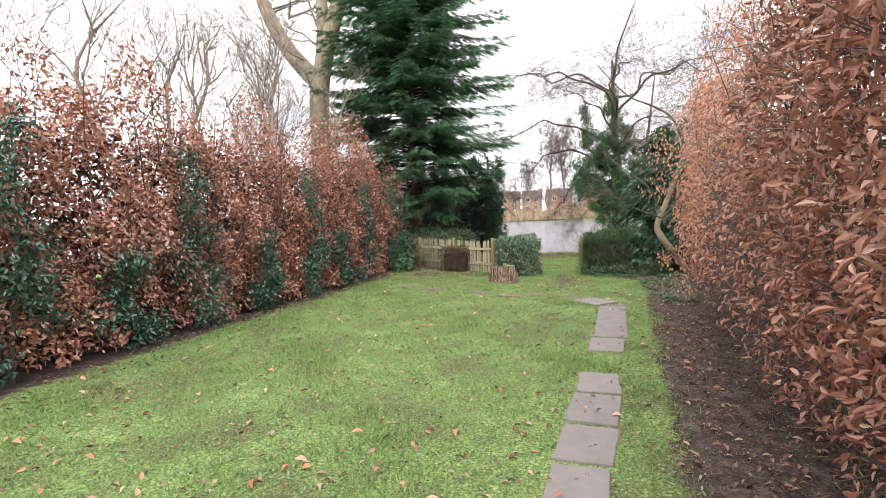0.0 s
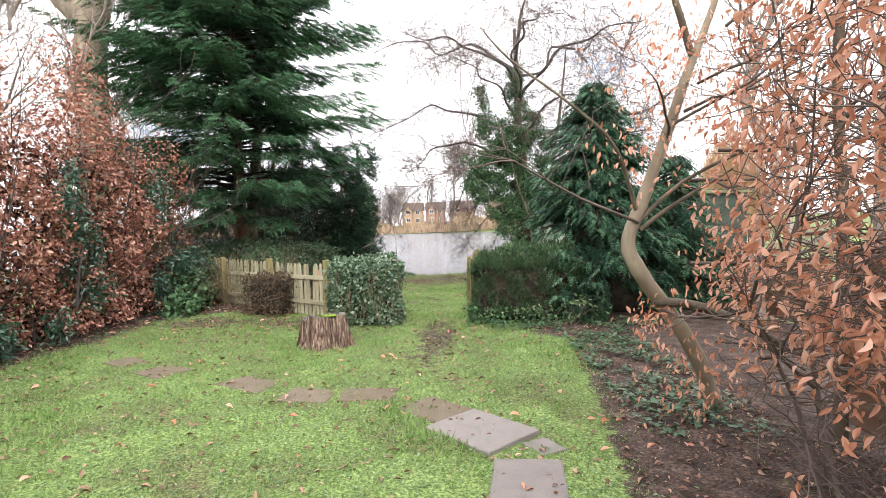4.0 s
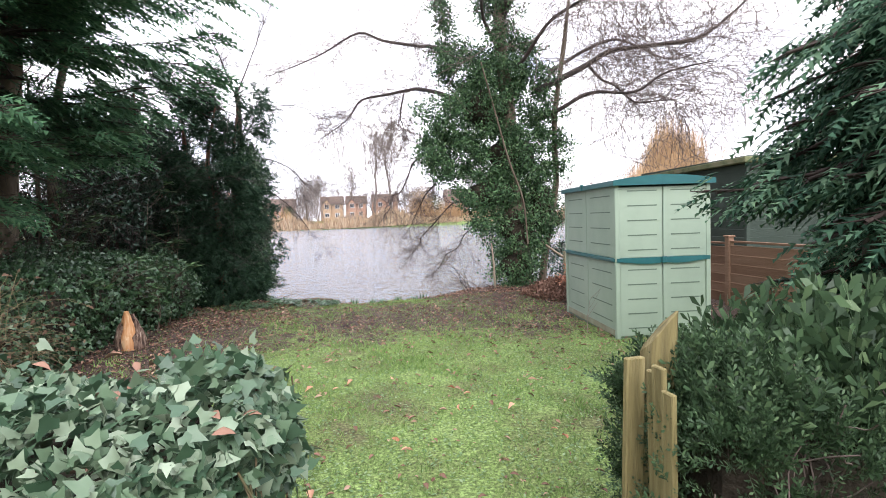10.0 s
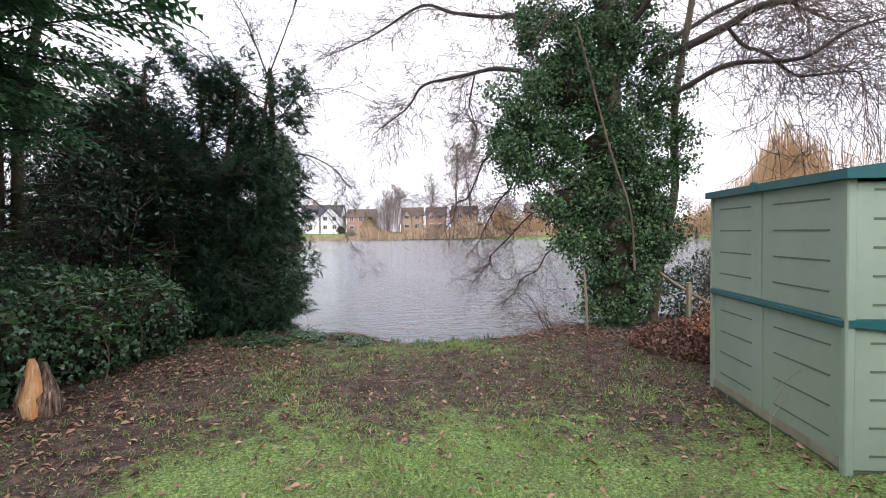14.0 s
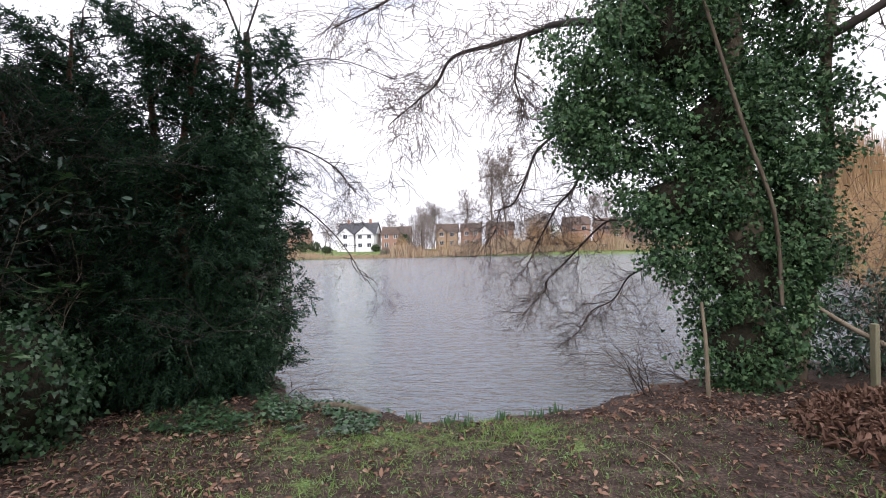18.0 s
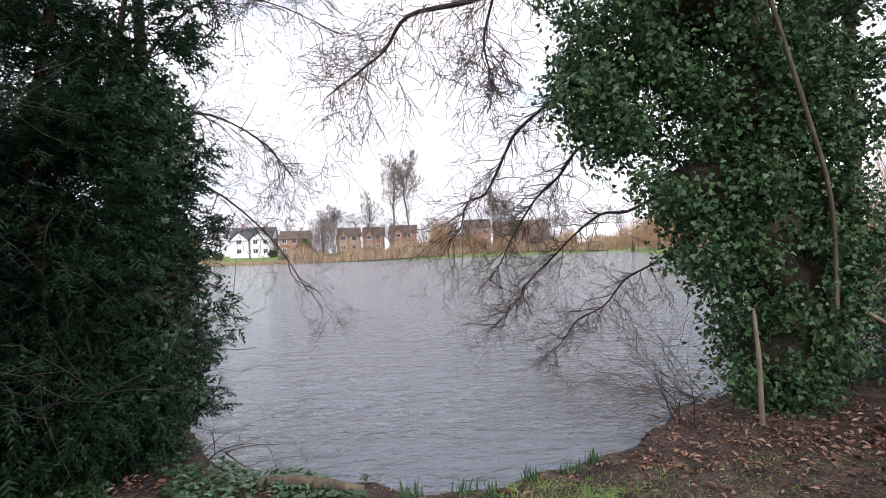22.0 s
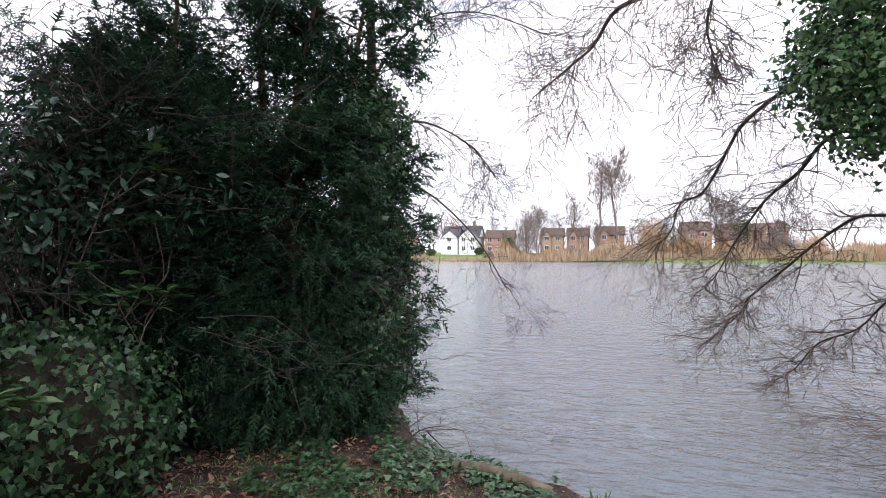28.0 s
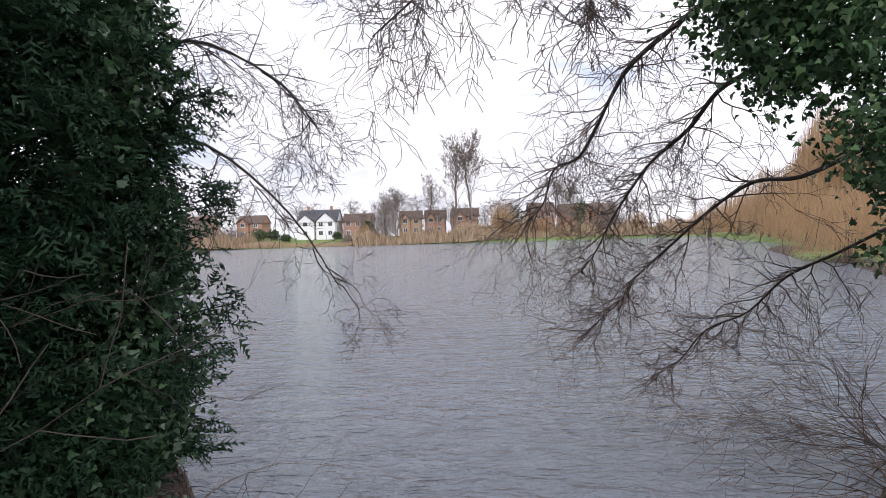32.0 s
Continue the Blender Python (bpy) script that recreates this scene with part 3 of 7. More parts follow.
def axis(fine0, fine1, step, far0, far1):
    mid = np.arange(fine0, fine1, step)
    out, d, v = [], step, fine1
    while v < far1:
        out.append(v)
        d = min(d * 1.16, 12)
        v += d
    lo, d, v = [], step, fine0
    while v > far0:
        d = min(d * 1.16, 12)
        v -= d
        lo.append(v)
    return np.concatenate([np.array(lo[::-1]), mid, np.array(out)])


gx, gy = axis(-6.5, 6.5, .085, -420, 420), axis(-11, 15.6, .085, -60, 420)
GX, GY = np.meshgrid(gx, gy)
GZ = ground_z(GX, GY)
nx = len(gx)
ii, jj = np.meshgrid(np.arange(len(gy) - 1), np.arange(nx - 1), indexing='ij')
gF = np.stack([ii * nx + jj, ii * nx + jj + 1, (ii + 1) * nx + jj + 1, (ii + 1) * nx + jj], -1).reshape(-1, 4)
ground = np_part("ground", np.stack([GX, GY, GZ], -1).reshape(-1, 3), gF, M_GROUND, smooth=True)
at = ground.data.attributes.new("soil", 'FLOAT', 'POINT')
at.data.foreach_set("value", soil_mask(GX, GY).ravel().astype(np.float32))
tagged(ground, "mossy winter lawn with bare brown soil and a lake bed", "ground", kind="structure")

water = np_part("water", [[-420, 6, WATER_Z], [420, 6, WATER_Z], [420, 300, WATER_Z], [-420, 300, WATER_Z]], [[0, 1, 2, 3]], M_WATER)
tagged(water, "grey rippled lake water under a white sky", "lake", kind="structure")
# ---- first garden: slab path ----
path_thing = empty("pavement", pose(0, 0, 0), "narrow path of worn concrete slabs set in the lawn", "path", kind="structure")


def slab(cx, cy, length, width, turn, lift=.012, jag=.015):
    """One uneven concrete slab, its long side at turn degrees from +x."""
    bm = bmesh.new()
    n = 4
    top = []
    for s, t in ((-1, -1), (1, -1), (1, 1), (-1, 1)):
        top.append((s * length / 2 + random.uniform(-jag, jag), t * width / 2 + random.uniform(-jag, jag)))
    ring = []
    for k in range(4):
        a, b = top[k], top[(k + 1) % 4]
        for i in range(n):
            f = i / n
            o = random.uniform(-jag, jag) * (.5 if i else 0)
            ring.append((a[0] + (b[0] - a[0]) * f + o, a[1] + (b[1] - a[1]) * f + o))
    lo = [bm.verts.new((x * 1.01, y * 1.01, -.05)) for x, y in ring]
    hi = [bm.verts.new((x, y, -.006)) for x, y in ring]
    inn = [bm.verts.new((x * .975, y * .96, random.uniform(-.001, .001))) for x, y in ring]
    m = len(ring)
    for i in range(m):
        j = (i + 1) % m
        bm.faces.new((lo[i], lo[j], hi[j], hi[i]))
        bm.faces.new((hi[i], hi[j], inn[j], inn[i]))
    bm.faces.new(inn)
    ob = part("slab", bm, M_SLAB, path_thing)
    ca, sa = math.cos(radians(turn)) * length / 2, math.sin(radians(turn)) * length / 2
    z = max(gz(cx + ca * k, cy + sa * k) for k in (-.9, -.45, 0, .45, .9))
    ob.matrix_world = pose(cx, cy, z + lift, random.uniform(-.6, .6), random.uniform(-.6, .6), turn)
    return ob


for y0, y1, w in ((-8.3, -7.65, .38), (-7.6, -6.92, .38), (-6.88, -6.08, .38), (-6.03, -5.42, .40), (-5.37, -4.72, .40), (-4.67, -4.08, .38), (-3.16, -2.50, .42), (-2.42, -.14, .44)):
    ym = (y0 + y1) / 2
    slab(.885 + .138 * ym, ym, y1 - y0, w, 90 - 7.8 + random.uniform(-1.5, 1.5))
CROSSING = [(.57, .36, .64, .55, 135), (.23, .80, .52, .44, 136), (-.42, 1.22, .50, .34, 174), (-.96, 1.29, .50, .34, 170), (-1.70, 1.69, .56, .38, 152), (-2.83, 2.17, .50, .40, 150), (-3.54, 2.66, .46, .34, 145)]
for k, (cx, cy, ln, wd, tn) in enumerate(CROSSING):    # the path bends off across the lawn, half sunk in it
    ob = slab(cx, cy, ln, wd, tn, .014 if k == 0 else .004, .015 if k == 0 else .03)
    if k:
        ob.data.materials[0] = M_SLAB_MUDDY
slab(.98, .10, .24, .19, 120, .008)


# ---- tree stump ----
def tree_stump(x, y, r, h):
    st = empty("tree_stump", pose(x, y, gz(x, y)), "rotting tree stump with split grey-brown wood and a hollow top", "stump")
    OWN_SPACE.append(st)
    n, rows = 84, 10
    a = np.arange(n) * 2 * np.pi / n
    ridg = .11 * np.sin(a * 3 + .6) + .07 * np.sin(a * 5 + 2.3) + .03 * np.sin(a * 11) + .03 * rng.normal(size=n)
    for c in rng.integers(0, n, 13):               # drying cracks
        ridg[[c, (c + 1) % n]] -= np.array([.20, .09]) * rng.uniform(.5, 1.2)
    toph = h * (1 - .10 * (1 + np.sin(a - .6)) + .05 * np.sin(a * 6) + .03 * rng.normal(size=n))
    V = []
    for k in range(rows):
        t = k / (rows - 1)
        rr = r * (1.28 - .42 * t ** .6) * (1 + ridg * (1.25 - .4 * t))
        V.append(np.stack([rr * np.cos(a), rr * np.sin(a) * .92, -.05 + (toph + .05) * t], 1))
    V = np.concatenate(V)
    i, j = np.meshgrid(np.arange(rows - 1), np.arange(n), indexing='ij')
    F = np.stack([i * n + j, i * n + (j + 1) % n, (i + 1) * n + (j + 1) % n, (i + 1) * n + j], -1).reshape(-1, 4)
    np_part("stump_side", V, F, M_STUMP, st)
    # top ring sloping into a hollow
    rings = [V[-n:]]
    for q, dz in ((.86, .0), (.62, -.015), (.47, -.10), (.40, -.30), (.22, -.36), (.03, -.37)):
        b = V[-n:].copy()
        b[:, :2] = b[:, :2] * q * np.array([1.0, 1.0 if q > .7 else .62]) * (1 + (.25 if q < .7 else .05) * np.sin(a * 4 + 1)[:, None]) + np.array([.05, -.06]) * r * (1 - q) * 2
        b[:, 2] = h * .9 + (b[:, 2] - h * .9) * q + dz * h * 2 + .008 * rng.normal(size=n)
        rings.append(b)
    TV = np.concatenate(rings)
    i, j = np.meshgrid(np.arange(len(rings) - 1), np.arange(n), indexing='ij')
    TF = np.stack([i * n + j, i * n + (j + 1) % n, (i + 1) * n + (j + 1) % n, (i + 1) * n + j], -1).reshape(-1, 4)
    np_part("stump_top", TV, TF, M_STUMP_TOP, st, "dark weathered cut top")
    bm = bmesh.new()
    bmesh.ops.create_icosphere(bm, subdivisions=3, radius=1)
    for v in bm.verts:
        v.co = Vector((v.co.x * .09 * (1 + .2 * math.sin(9 * v.co.y)), v.co.y * .06, v.co.z * .018 + .004 * math.sin(20 * v.co.x)))
    mo = part("moss", bm, M_MOSS, st, "bright yellow-green moss patch", True)
    mo.location = (r * .42, -r * .45, h * .97)
    return st


tree_stump(-1.36, 3.30, .31, .43)


# ---- leafy helpers ----
def leaf_cloud(name, tmpl, P, out, size, mat_, parent, label="", droop=.4, jitter=.8, turn=.6):
    """Leaves at P that face outwards and hang a little."""
    n = len(P)
    A = unit(out * .5 + rng.normal(size=(n, 3)) * jitter + np.array([0, 0, -droop]))
    N = unit(out + rng.normal(size=(n, 3)) * turn)
    s = size[0] + (size[1] - size[0]) * rng.random(n)
    if tmpl is BEECH:                          # some leaves flat, some rolled up
        k = rng.random(n) < .45
        return np_part(name, *join(scatter(*BEECH, P[k], A[k], N[k], s[k]), scatter(*BEECH_ROLLED, P[~k], A[~k], N[~k], s[~k])), mat_, parent, label)
    return np_part(name, *scatter(tmpl[0], tmpl[1], P, A, N, s), mat_, parent, label)


def ellipsoids(spec, n, shell=.35):
    """Places near the surface of several ellipsoids (x y z rx ry rz), with the way outwards; none deep inside another."""
    spec = np.asarray(spec, float)
    area = (spec[:, 3] * spec[:, 4] + spec[:, 3] * spec[:, 5] + spec[:, 4] * spec[:, 5])
    k = rng.choice(len(spec), int(n * 1.6), p=area / area.sum())
    d = unit(rng.normal(size=(len(k), 3)))
    f = 1 - shell * rng.random(len(k)) ** 1.5 + .07 * rng.normal(size=len(k))
    bump = 1 + .14 * lump(d[:, 0] * 3 + k, d[:, 2] * 3 + d[:, 1] * 2, 1.6)
    P = spec[k, :3] + d * spec[k, 3:] * (f * bump)[:, None]
    inside = np.zeros(len(k), bool)
    for i, e in enumerate(spec):
        q = (((P - e[:3]) / e[3:]) ** 2).sum(1)
        inside |= (q < .5) & (k != i)
    P, d = P[~inside][:n], d[~inside][:n]
    return P, d


# solid dark lump added inside foliage in place of deep shade
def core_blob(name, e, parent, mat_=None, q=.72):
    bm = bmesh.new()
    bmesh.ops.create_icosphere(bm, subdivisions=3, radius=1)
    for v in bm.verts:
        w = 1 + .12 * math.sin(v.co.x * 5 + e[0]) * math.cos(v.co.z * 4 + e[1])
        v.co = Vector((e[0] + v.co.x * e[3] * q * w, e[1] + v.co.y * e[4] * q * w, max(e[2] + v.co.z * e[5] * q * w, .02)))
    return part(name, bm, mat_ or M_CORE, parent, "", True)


# ---- copper beech hedge along the left boundary ----
def left_front(y):
    return -5.25 + .07 * y


def beech_hedge_left():
    h = empty("beech_hedge", pose(0, 0, 0), "tall ragged copper beech hedge with dry brown winter leaves", "hedge")
    n = 92000
    y = np.where(rng.random(n) < .87, rng.uniform(-5.5, 7.3, n), rng.uniform(-12, -5.5, n))
    top = 3.3 + .40 * lump(y, y * .3, .9) + 1.0 * np.clip(lump(y * 2.6, y, .8, 3), -.2, 1) + .75 * np.exp(-((y - 2.9) / .7) ** 2) + 1.0 * np.exp(-((y - 5.0) / .45) ** 2) + .6 * np.exp(-((y - 6.7) / .3) ** 2) - .5 * np.clip(y - 5.8, 0, 1) + .5 * np.exp(-((y + 3.2) / 1.0) ** 2)
    z = top * rng.random(n) ** .85
    depth = np.abs(rng.normal(0, .34, n))
    x = left_front(y) - .15 - depth + .28 * lump(y * 1.4, z * 1.5, 1.2) - .12 * np.clip(z - 1.6, 0, 3) + .12 * np.exp(-(z / .3) ** 2)
    gap = lump(y * 1.8, z * 2.1, 1.3, 5)
    keep = (rng.random(n) < np.clip(1.2 - .22 * z / 1.5, .3, 1) * np.where(y > 6.0, .45, 1)) & ((gap > -.42) | (z < 1.5)) & (z > .12)
    P = np.stack([x, y, z], 1)[keep]
    out = np.tile([1.0, 0, .25], (len(P), 1))
    leaf_cloud("foliage", BEECH_FLAT, P, out, (.05, .09), M_BEECH, h)
    segs, tips = [], []
    rnd = random.Random(3)
    for k in range(52):
        yy = -11.8 + 19.0 * k / 51 + rnd.uniform(-.1, .1)
        xx = left_front(yy) - .55 + rnd.uniform(-.2, .2)
        branching((xx, yy, gz(xx, yy) - .03), (rnd.uniform(-.1, .12), rnd.uniform(-.1, .1), 1), rnd.uniform(2.3, 3.6), .024, 2, segs, tips, .09, (3, 5), .1, .42, rnd=rnd, minr=.004)
    np_part("stemwork", *tubes(segs, 4), M_TWIG_DARK, h)
    # leaf mass that closes the lower half, its inner shade put into dark leaf colour
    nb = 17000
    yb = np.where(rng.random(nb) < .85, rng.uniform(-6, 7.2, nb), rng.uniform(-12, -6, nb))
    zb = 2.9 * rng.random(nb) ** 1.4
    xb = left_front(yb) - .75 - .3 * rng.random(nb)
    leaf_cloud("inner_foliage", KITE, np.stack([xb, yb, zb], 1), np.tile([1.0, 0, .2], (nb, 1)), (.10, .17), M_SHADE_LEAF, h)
    return h


beech_hedge_left()


def holly(x, y, hgt, wide, seed):
    b = empty("holly_bush", pose(0, 0, 0), "dark glossy holly growing up through the beech hedge", "shrub", "holly in the hedge")
    rnd = random.Random(seed)
    spec = []
    for k in range(7):                         # loose patches at several heights
        f = .12 + .8 * k / 6
        w = wide * rnd.uniform(.35, .8) * (1.1 - .5 * f)
        spec.append((x + rnd.uniform(-.15, .12), y + rnd.uniform(-.45, .45) * (1.2 - f), hgt * f, w * .7, w, hgt * rnd.uniform(.07, .13)))
    P, d = ellipsoids(spec, 2300, .8)
    P = P + rng.normal(size=P.shape) * .06
    P[:, 2] = np.maximum(P[:, 2], .1)
    leaf_cloud("foliage", OVAL, P, d, (.055, .09), M_HOLLY, b)
    segs, tips = [], []
    branching((x - .1, y, -.02), (.02, 0, 1), hgt * .95, .03, 2, segs, tips, .06, (3, 4), .1, .4, rnd=random.Random(seed), minr=.004)
    np_part("stemwork", *tubes(segs, 4), M_TWIG_DARK, b)


for k, (yy, hh, ww) in enumerate(((-6.4, 2.2, .5), (-5.0, 2.9, .5), (-3.6, 1.3, .55), (-2.2, 2.9, .55), (-.6, 1.5, .5), (1.2, 2.7, .5), (2.6, 1.4, .4), (4.0, 2.6, .5), (6.0, 2.6, .5), (6.9, 1.2, .6))):
    holly(left_front(yy) - .10, yy, hh, ww, 50 + k)


# ---- copper beech hedge along the right boundary ----
def right_face(y):
    return 1.72 + SLANT * (y + .3)


def beech_hedge_right():
    h = empty("beech_hedge", pose(0, 0, 0), "tall copper beech hedge overhanging bare soil, thinning to bare twigs", "hedge")
    n = 46000
    y = rng.uniform(-9.6, -1.6, n)
    z = .36 + 3.6 * rng.random(n) ** .9
    z += .25 * np.clip(lump(y, y, 1.1), -.3, 1) * (z < 1)
    dens = np.where(y < -4.6, 1.0, np.clip(1.0 - (y + 4.6) / 1.0, .20, 1))
    dens = np.where(y > -5.2, .27, dens)
    dens = dens * np.where((z < .9), .75, 1)
    gap = lump(y * 2.2, z * 2.0, 1.2, 3)
    keep = (rng.random(n) < dens * np.clip(.75 + 1.0 * gap, .10, 1))
    depth = np.abs(rng.normal(0, .30, n))
    belly = .22 * np.exp(-((z - 1.7) / 1.1) ** 2)
    x = right_face(y) + .30 + depth - belly + .19 * lump(y * 2.6, z * 2.4, 1.4, 1) + .22 * np.clip(.9 - z, 0, .6)
    P = np.stack([x, y, z], 1)[keep]
    pale = P[:, 1] + .5 * rng.normal(size=len(P)) > -5.4
    for sel, m_, sz in ((~pale, M_BEECH, (.04, .08)), (pale, M_BEECH_PALE, (.038, .072))):
        leaf_cloud("foliage", BEECH, P[sel], np.tile([-1.0, 0, .15], (int(sel.sum()), 1)), sz, m_, h, droop=.45 if m_ is M_BEECH else .75)
    # dark-coloured leaves behind the face stand in for the hedge's inner shade
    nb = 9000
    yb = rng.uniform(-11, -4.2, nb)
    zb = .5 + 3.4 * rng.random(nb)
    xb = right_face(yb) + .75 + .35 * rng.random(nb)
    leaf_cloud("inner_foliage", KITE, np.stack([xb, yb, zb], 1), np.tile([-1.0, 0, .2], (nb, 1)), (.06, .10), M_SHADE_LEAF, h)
    segs, tips = [], []
    rnd = random.Random(9)
    for k in range(40):
        yy = -11 + 10.4 * k / 39 + rnd.uniform(-.1, .1)
        xx = right_face(yy) + .80 + rnd.uniform(-.25, .3)
        branching((xx, yy, -.03), (rnd.uniform(-.12, .06), rnd.uniform(-.1, .1), 1), rnd.uniform(2.4, 3.6), .016, 2, segs, tips, .13, (6, 9), .06, .38, rnd=rnd, minr=.003)
    for k in range(480):                       # thin side twigs that reach out of the face
        yy, zz = rnd.uniform(-5.6, -.3), .15 + 2.9 * rnd.random() ** 1.3
        xx = right_face(yy) + .75
        branching((xx, yy, zz), (-1, rnd.uniform(-.7, .7), rnd.uniform(-.4, .5)), rnd.uniform(.4, .8), .0048, 1, segs, tips, .24, (2, 4), .02, .55, rnd=rnd, minr=.0018)
    for k in range(380):                       # the low tangle
        yy, zz = rnd.uniform(-6.5, -.6), .1 + 1.5 * rnd.random()
        branching((right_face(yy) + rnd.uniform(.5, 1.1), yy, zz), (-.5, rnd.uniform(-1, 1), rnd.uniform(-.5, .6)), rnd.uniform(.4, .9), .0055, 1, segs, tips, .28, (2, 4), .02, .6, rnd=rnd, minr=.002)
    s = np.array(segs)                         # nothing of the hedge reaches over the path
    s = s[(s[:, 3] > right_face(s[:, 4]) + .02 + .28 * np.clip(1.3 - s[:, 5], 0, 1)) & (s[:, 1] > -9.2)]
    np_part("stemwork", *tubes(s, 4), M_TWIG, h)
    return h


beech_hedge_right()


def panel_fence(points, height, name, label, group):
    """A boundary fence of posts and overlapping horizontal boards through the points."""
    f = empty(name, pose(0, 0, 0), label, "fence", group)
    for a, b in zip(points[:-1], points[1:]):
        a, b = Vector(a), Vector(b)
        ln, ang = (b - a).length, math.degrees(math.atan2(b.y - a.y, b.x - a.x))
        base = gz(a.x, a.y)
        bm = bmesh.new()
        box(bm, -.045, -.045, -.1, .045, .045, height + .10, .006)
        p = part("post", bm, M_FENCE, f)
        p.matrix_world = pose(a.x, a.y, base, 0, 0, ang)
        bm = bmesh.new()
        box(bm, -.06, -.06, 0, .06, .06, .025, .006)
        c = part("cap", bm, M_FENCE, p)
        c.matrix_world = pose(a.x, a.y, base + height + .10, 0, 0, ang)
        n = int(height / .135)
        for i in range(n):
            bm = bmesh.new()
            box(bm, .05, -.009, 0, ln - .05, .009, .15, .003)
            o = part("board", bm, M_FENCE, f)
            o.matrix_world = pose(a.x, a.y, base + .06 + i * .135, random.uniform(4, 7), 0, ang + random.uniform(-.15, .15))
        bm = bmesh.new()
        box(bm, .05, -.03, 0, ln - .05, .03, .03, .004)
        o = part("capping_rail", bm, M_FENCE, f)
        o.matrix_world = pose(a.x, a.y, base + height + .02, 0, 0, ang)
    return f


panel_fence([(right_face(y) + 1.35, y) for y in (-10.6, -8.75, -6.9, -5.05, -3.2, -1.35, .5)], 1.25, "panel_fence", "weathered brown panel fence behind the beech hedge", "boundary fences")


# ---- the leaning beech at the end of the right hedge ----
def leaning_beech():
    t = empty("beech_tree", pose(1.95, .62, 0), "leaning multi-stemmed beech with pale orange leaves", "tree")
    V = join(limb([(2.50, .85, -.05), (2.28, .74, .45), (1.98, .62, .88), (1.76, .5, 1.15), (1.69, .5, 1.37), (1.82, .5, 1.72), (1.96, .5, 2.1), (2.10, .5, 2.5), (2.22, .5, 2.8), (2.40, .5, 3.3), (2.6, .5, 4.0)],
                  [.066, .062, .058, .058, .05, .045, .040, .034, .028, .020, .008]))
    tr = np_part("trunk", *V, M_BARK_PALE, t, smooth=True)
    for pts, rad in (
        ([(1.90, .58, .90), (2.18, .52, .88), (2.42, .5, .79), (2.70, .48, .62), (2.92, .48, .52), (3.05, .5, .68)], [.05, .042, .038, .034, .028, .016]),
        ([(1.76, .5, 1.5), (2.05, .42, 1.78), (2.45, .36, 1.98), (2.95, .4, 2.12)], [.024, .018, .014, .006]),
        ([(1.78, .5, 1.45), (1.95, .4, 1.6), (2.3, .2, 1.85)], [.025, .02, .01]),
        ([(2.16, .5, 2.7), (1.95, .42, 3.2), (1.6, .4, 3.45), (1.18, .4, 3.67), (.68, .4, 4.24)], [.036, .03, .024, .018, .008]),
        ([(1.76, .5, 1.55), (1.52, .2, 2.0), (1.2, .0, 2.25), (.8, .1, 2.6), (.62, .2, 2.85)], [.02, .017, .013, .009, .005]),
                ([(2.95, .1, -.05), (2.92, .05, 1.5), (2.85, 0, 2.6), (2.95, -.1, 4.0)], [.06, .05, .04, .015]),
    ):
        np_part("limb", *limb(pts, np.array(rad) * .75, 8), M_BARK, t, smooth=True)
    segs, tips = [], []
    rnd = random.Random(21)
    starts = [((2.1, .5, 2.3), (.6, -.3, .3)), ((2.3, .4, 2.0), (.6, -.5, -.1)), ((2.6, .4, 2.05), (.5, -.6, -.2)), ((2.4, .5, 2.9), (.5, -.4, .2)), ((2.3, .45, .62), (.5, -.5, .1)), ((2.7, .6, 3.4), (.4, -.4, -.2)),
              ((2.1, .4, 1.2), (.7, -.4, 0)), ((2.9, .4, 2.1), (.3, -.6, .2)), ((2.7, .5, .6), (.3, -.5, .3)), ((2.05, .5, 1.8), (.8, -.4, -.1)), ((2.7, .1, 2.6), (-.2, -.6, .2)), ((2.7, .1, 1.4), (-.2, -.7, .1)),
              ((2.7, 0, 3.2), (-.3, -.6, .1)), ((2.2, .5, 2.5), (.2, -.7, .1)), ((1.75, .45, 1.5), (-.25, -.1, .1)), ((1.98, .5, 2.1), (-.1, -.5, .2)), ((2.0, .5, 2.2), (.5, -.5, .2)), ((2.5, .4, 2.0), (.4, -.6, .4)), ((1.95, .55, .85), (-.1, -.5, -.1))]
    for s, d in starts:
        branching(s, d, rnd.uniform(.9, 1.4), .013, 3, segs, tips, .16, (3, 4), .03, .62, rnd=rnd, minr=.002)
    np_part("twigwork", *tubes(segs, 4), M_TWIG, t)
    P = np.array([p for p, d in tips])
    P = np.concatenate([P + rng.normal(size=P.shape) * .05 for _ in range(9)])
    P = P[(P[:, 2] > .45) & (P[:, 0] > np.where(P[:, 1] > -.5, np.where(P[:, 2] > 1.5, 1.58, 1.84), 1.66 + .14 * (P[:, 1] + .3)))]
    leaf_cloud("foliage", BEECH, P, np.tile([-.5, -.6, .1], (len(P), 1)), (.036, .068), M_BEECH_PALE, t, droop=.9, jitter=.5)
    # dense pale foliage that closes the end of the hedge
    n = 12500
    y = rng.uniform(-3.2, -.45, n)
    z = .75 + 2.5 * rng.random(n) ** .95
    x = right_face(y) + .22 + np.abs(rng.normal(0, .26, n)) + .16 * lump(y * 3, z * 2.5, 1.3) - .16 * np.exp(-((z - 1.6) / .8) ** 2) + .3 * np.clip(y + .2, 0, 1)
    keep = rng.random(n) < np.clip(.30 + .8 * lump(y * 3, z * 3, 1.2, 2), .02, 1) * np.where(y < -2.4, .3, 1)
    P = np.stack([x, y, z], 1)[keep]
    leaf_cloud("foliage", BEECH, P, np.tile([-1.0, -.2, .1], (len(P), 1)), (.038, .07), M_BEECH_PALE, t, droop=.8, jitter=.5)
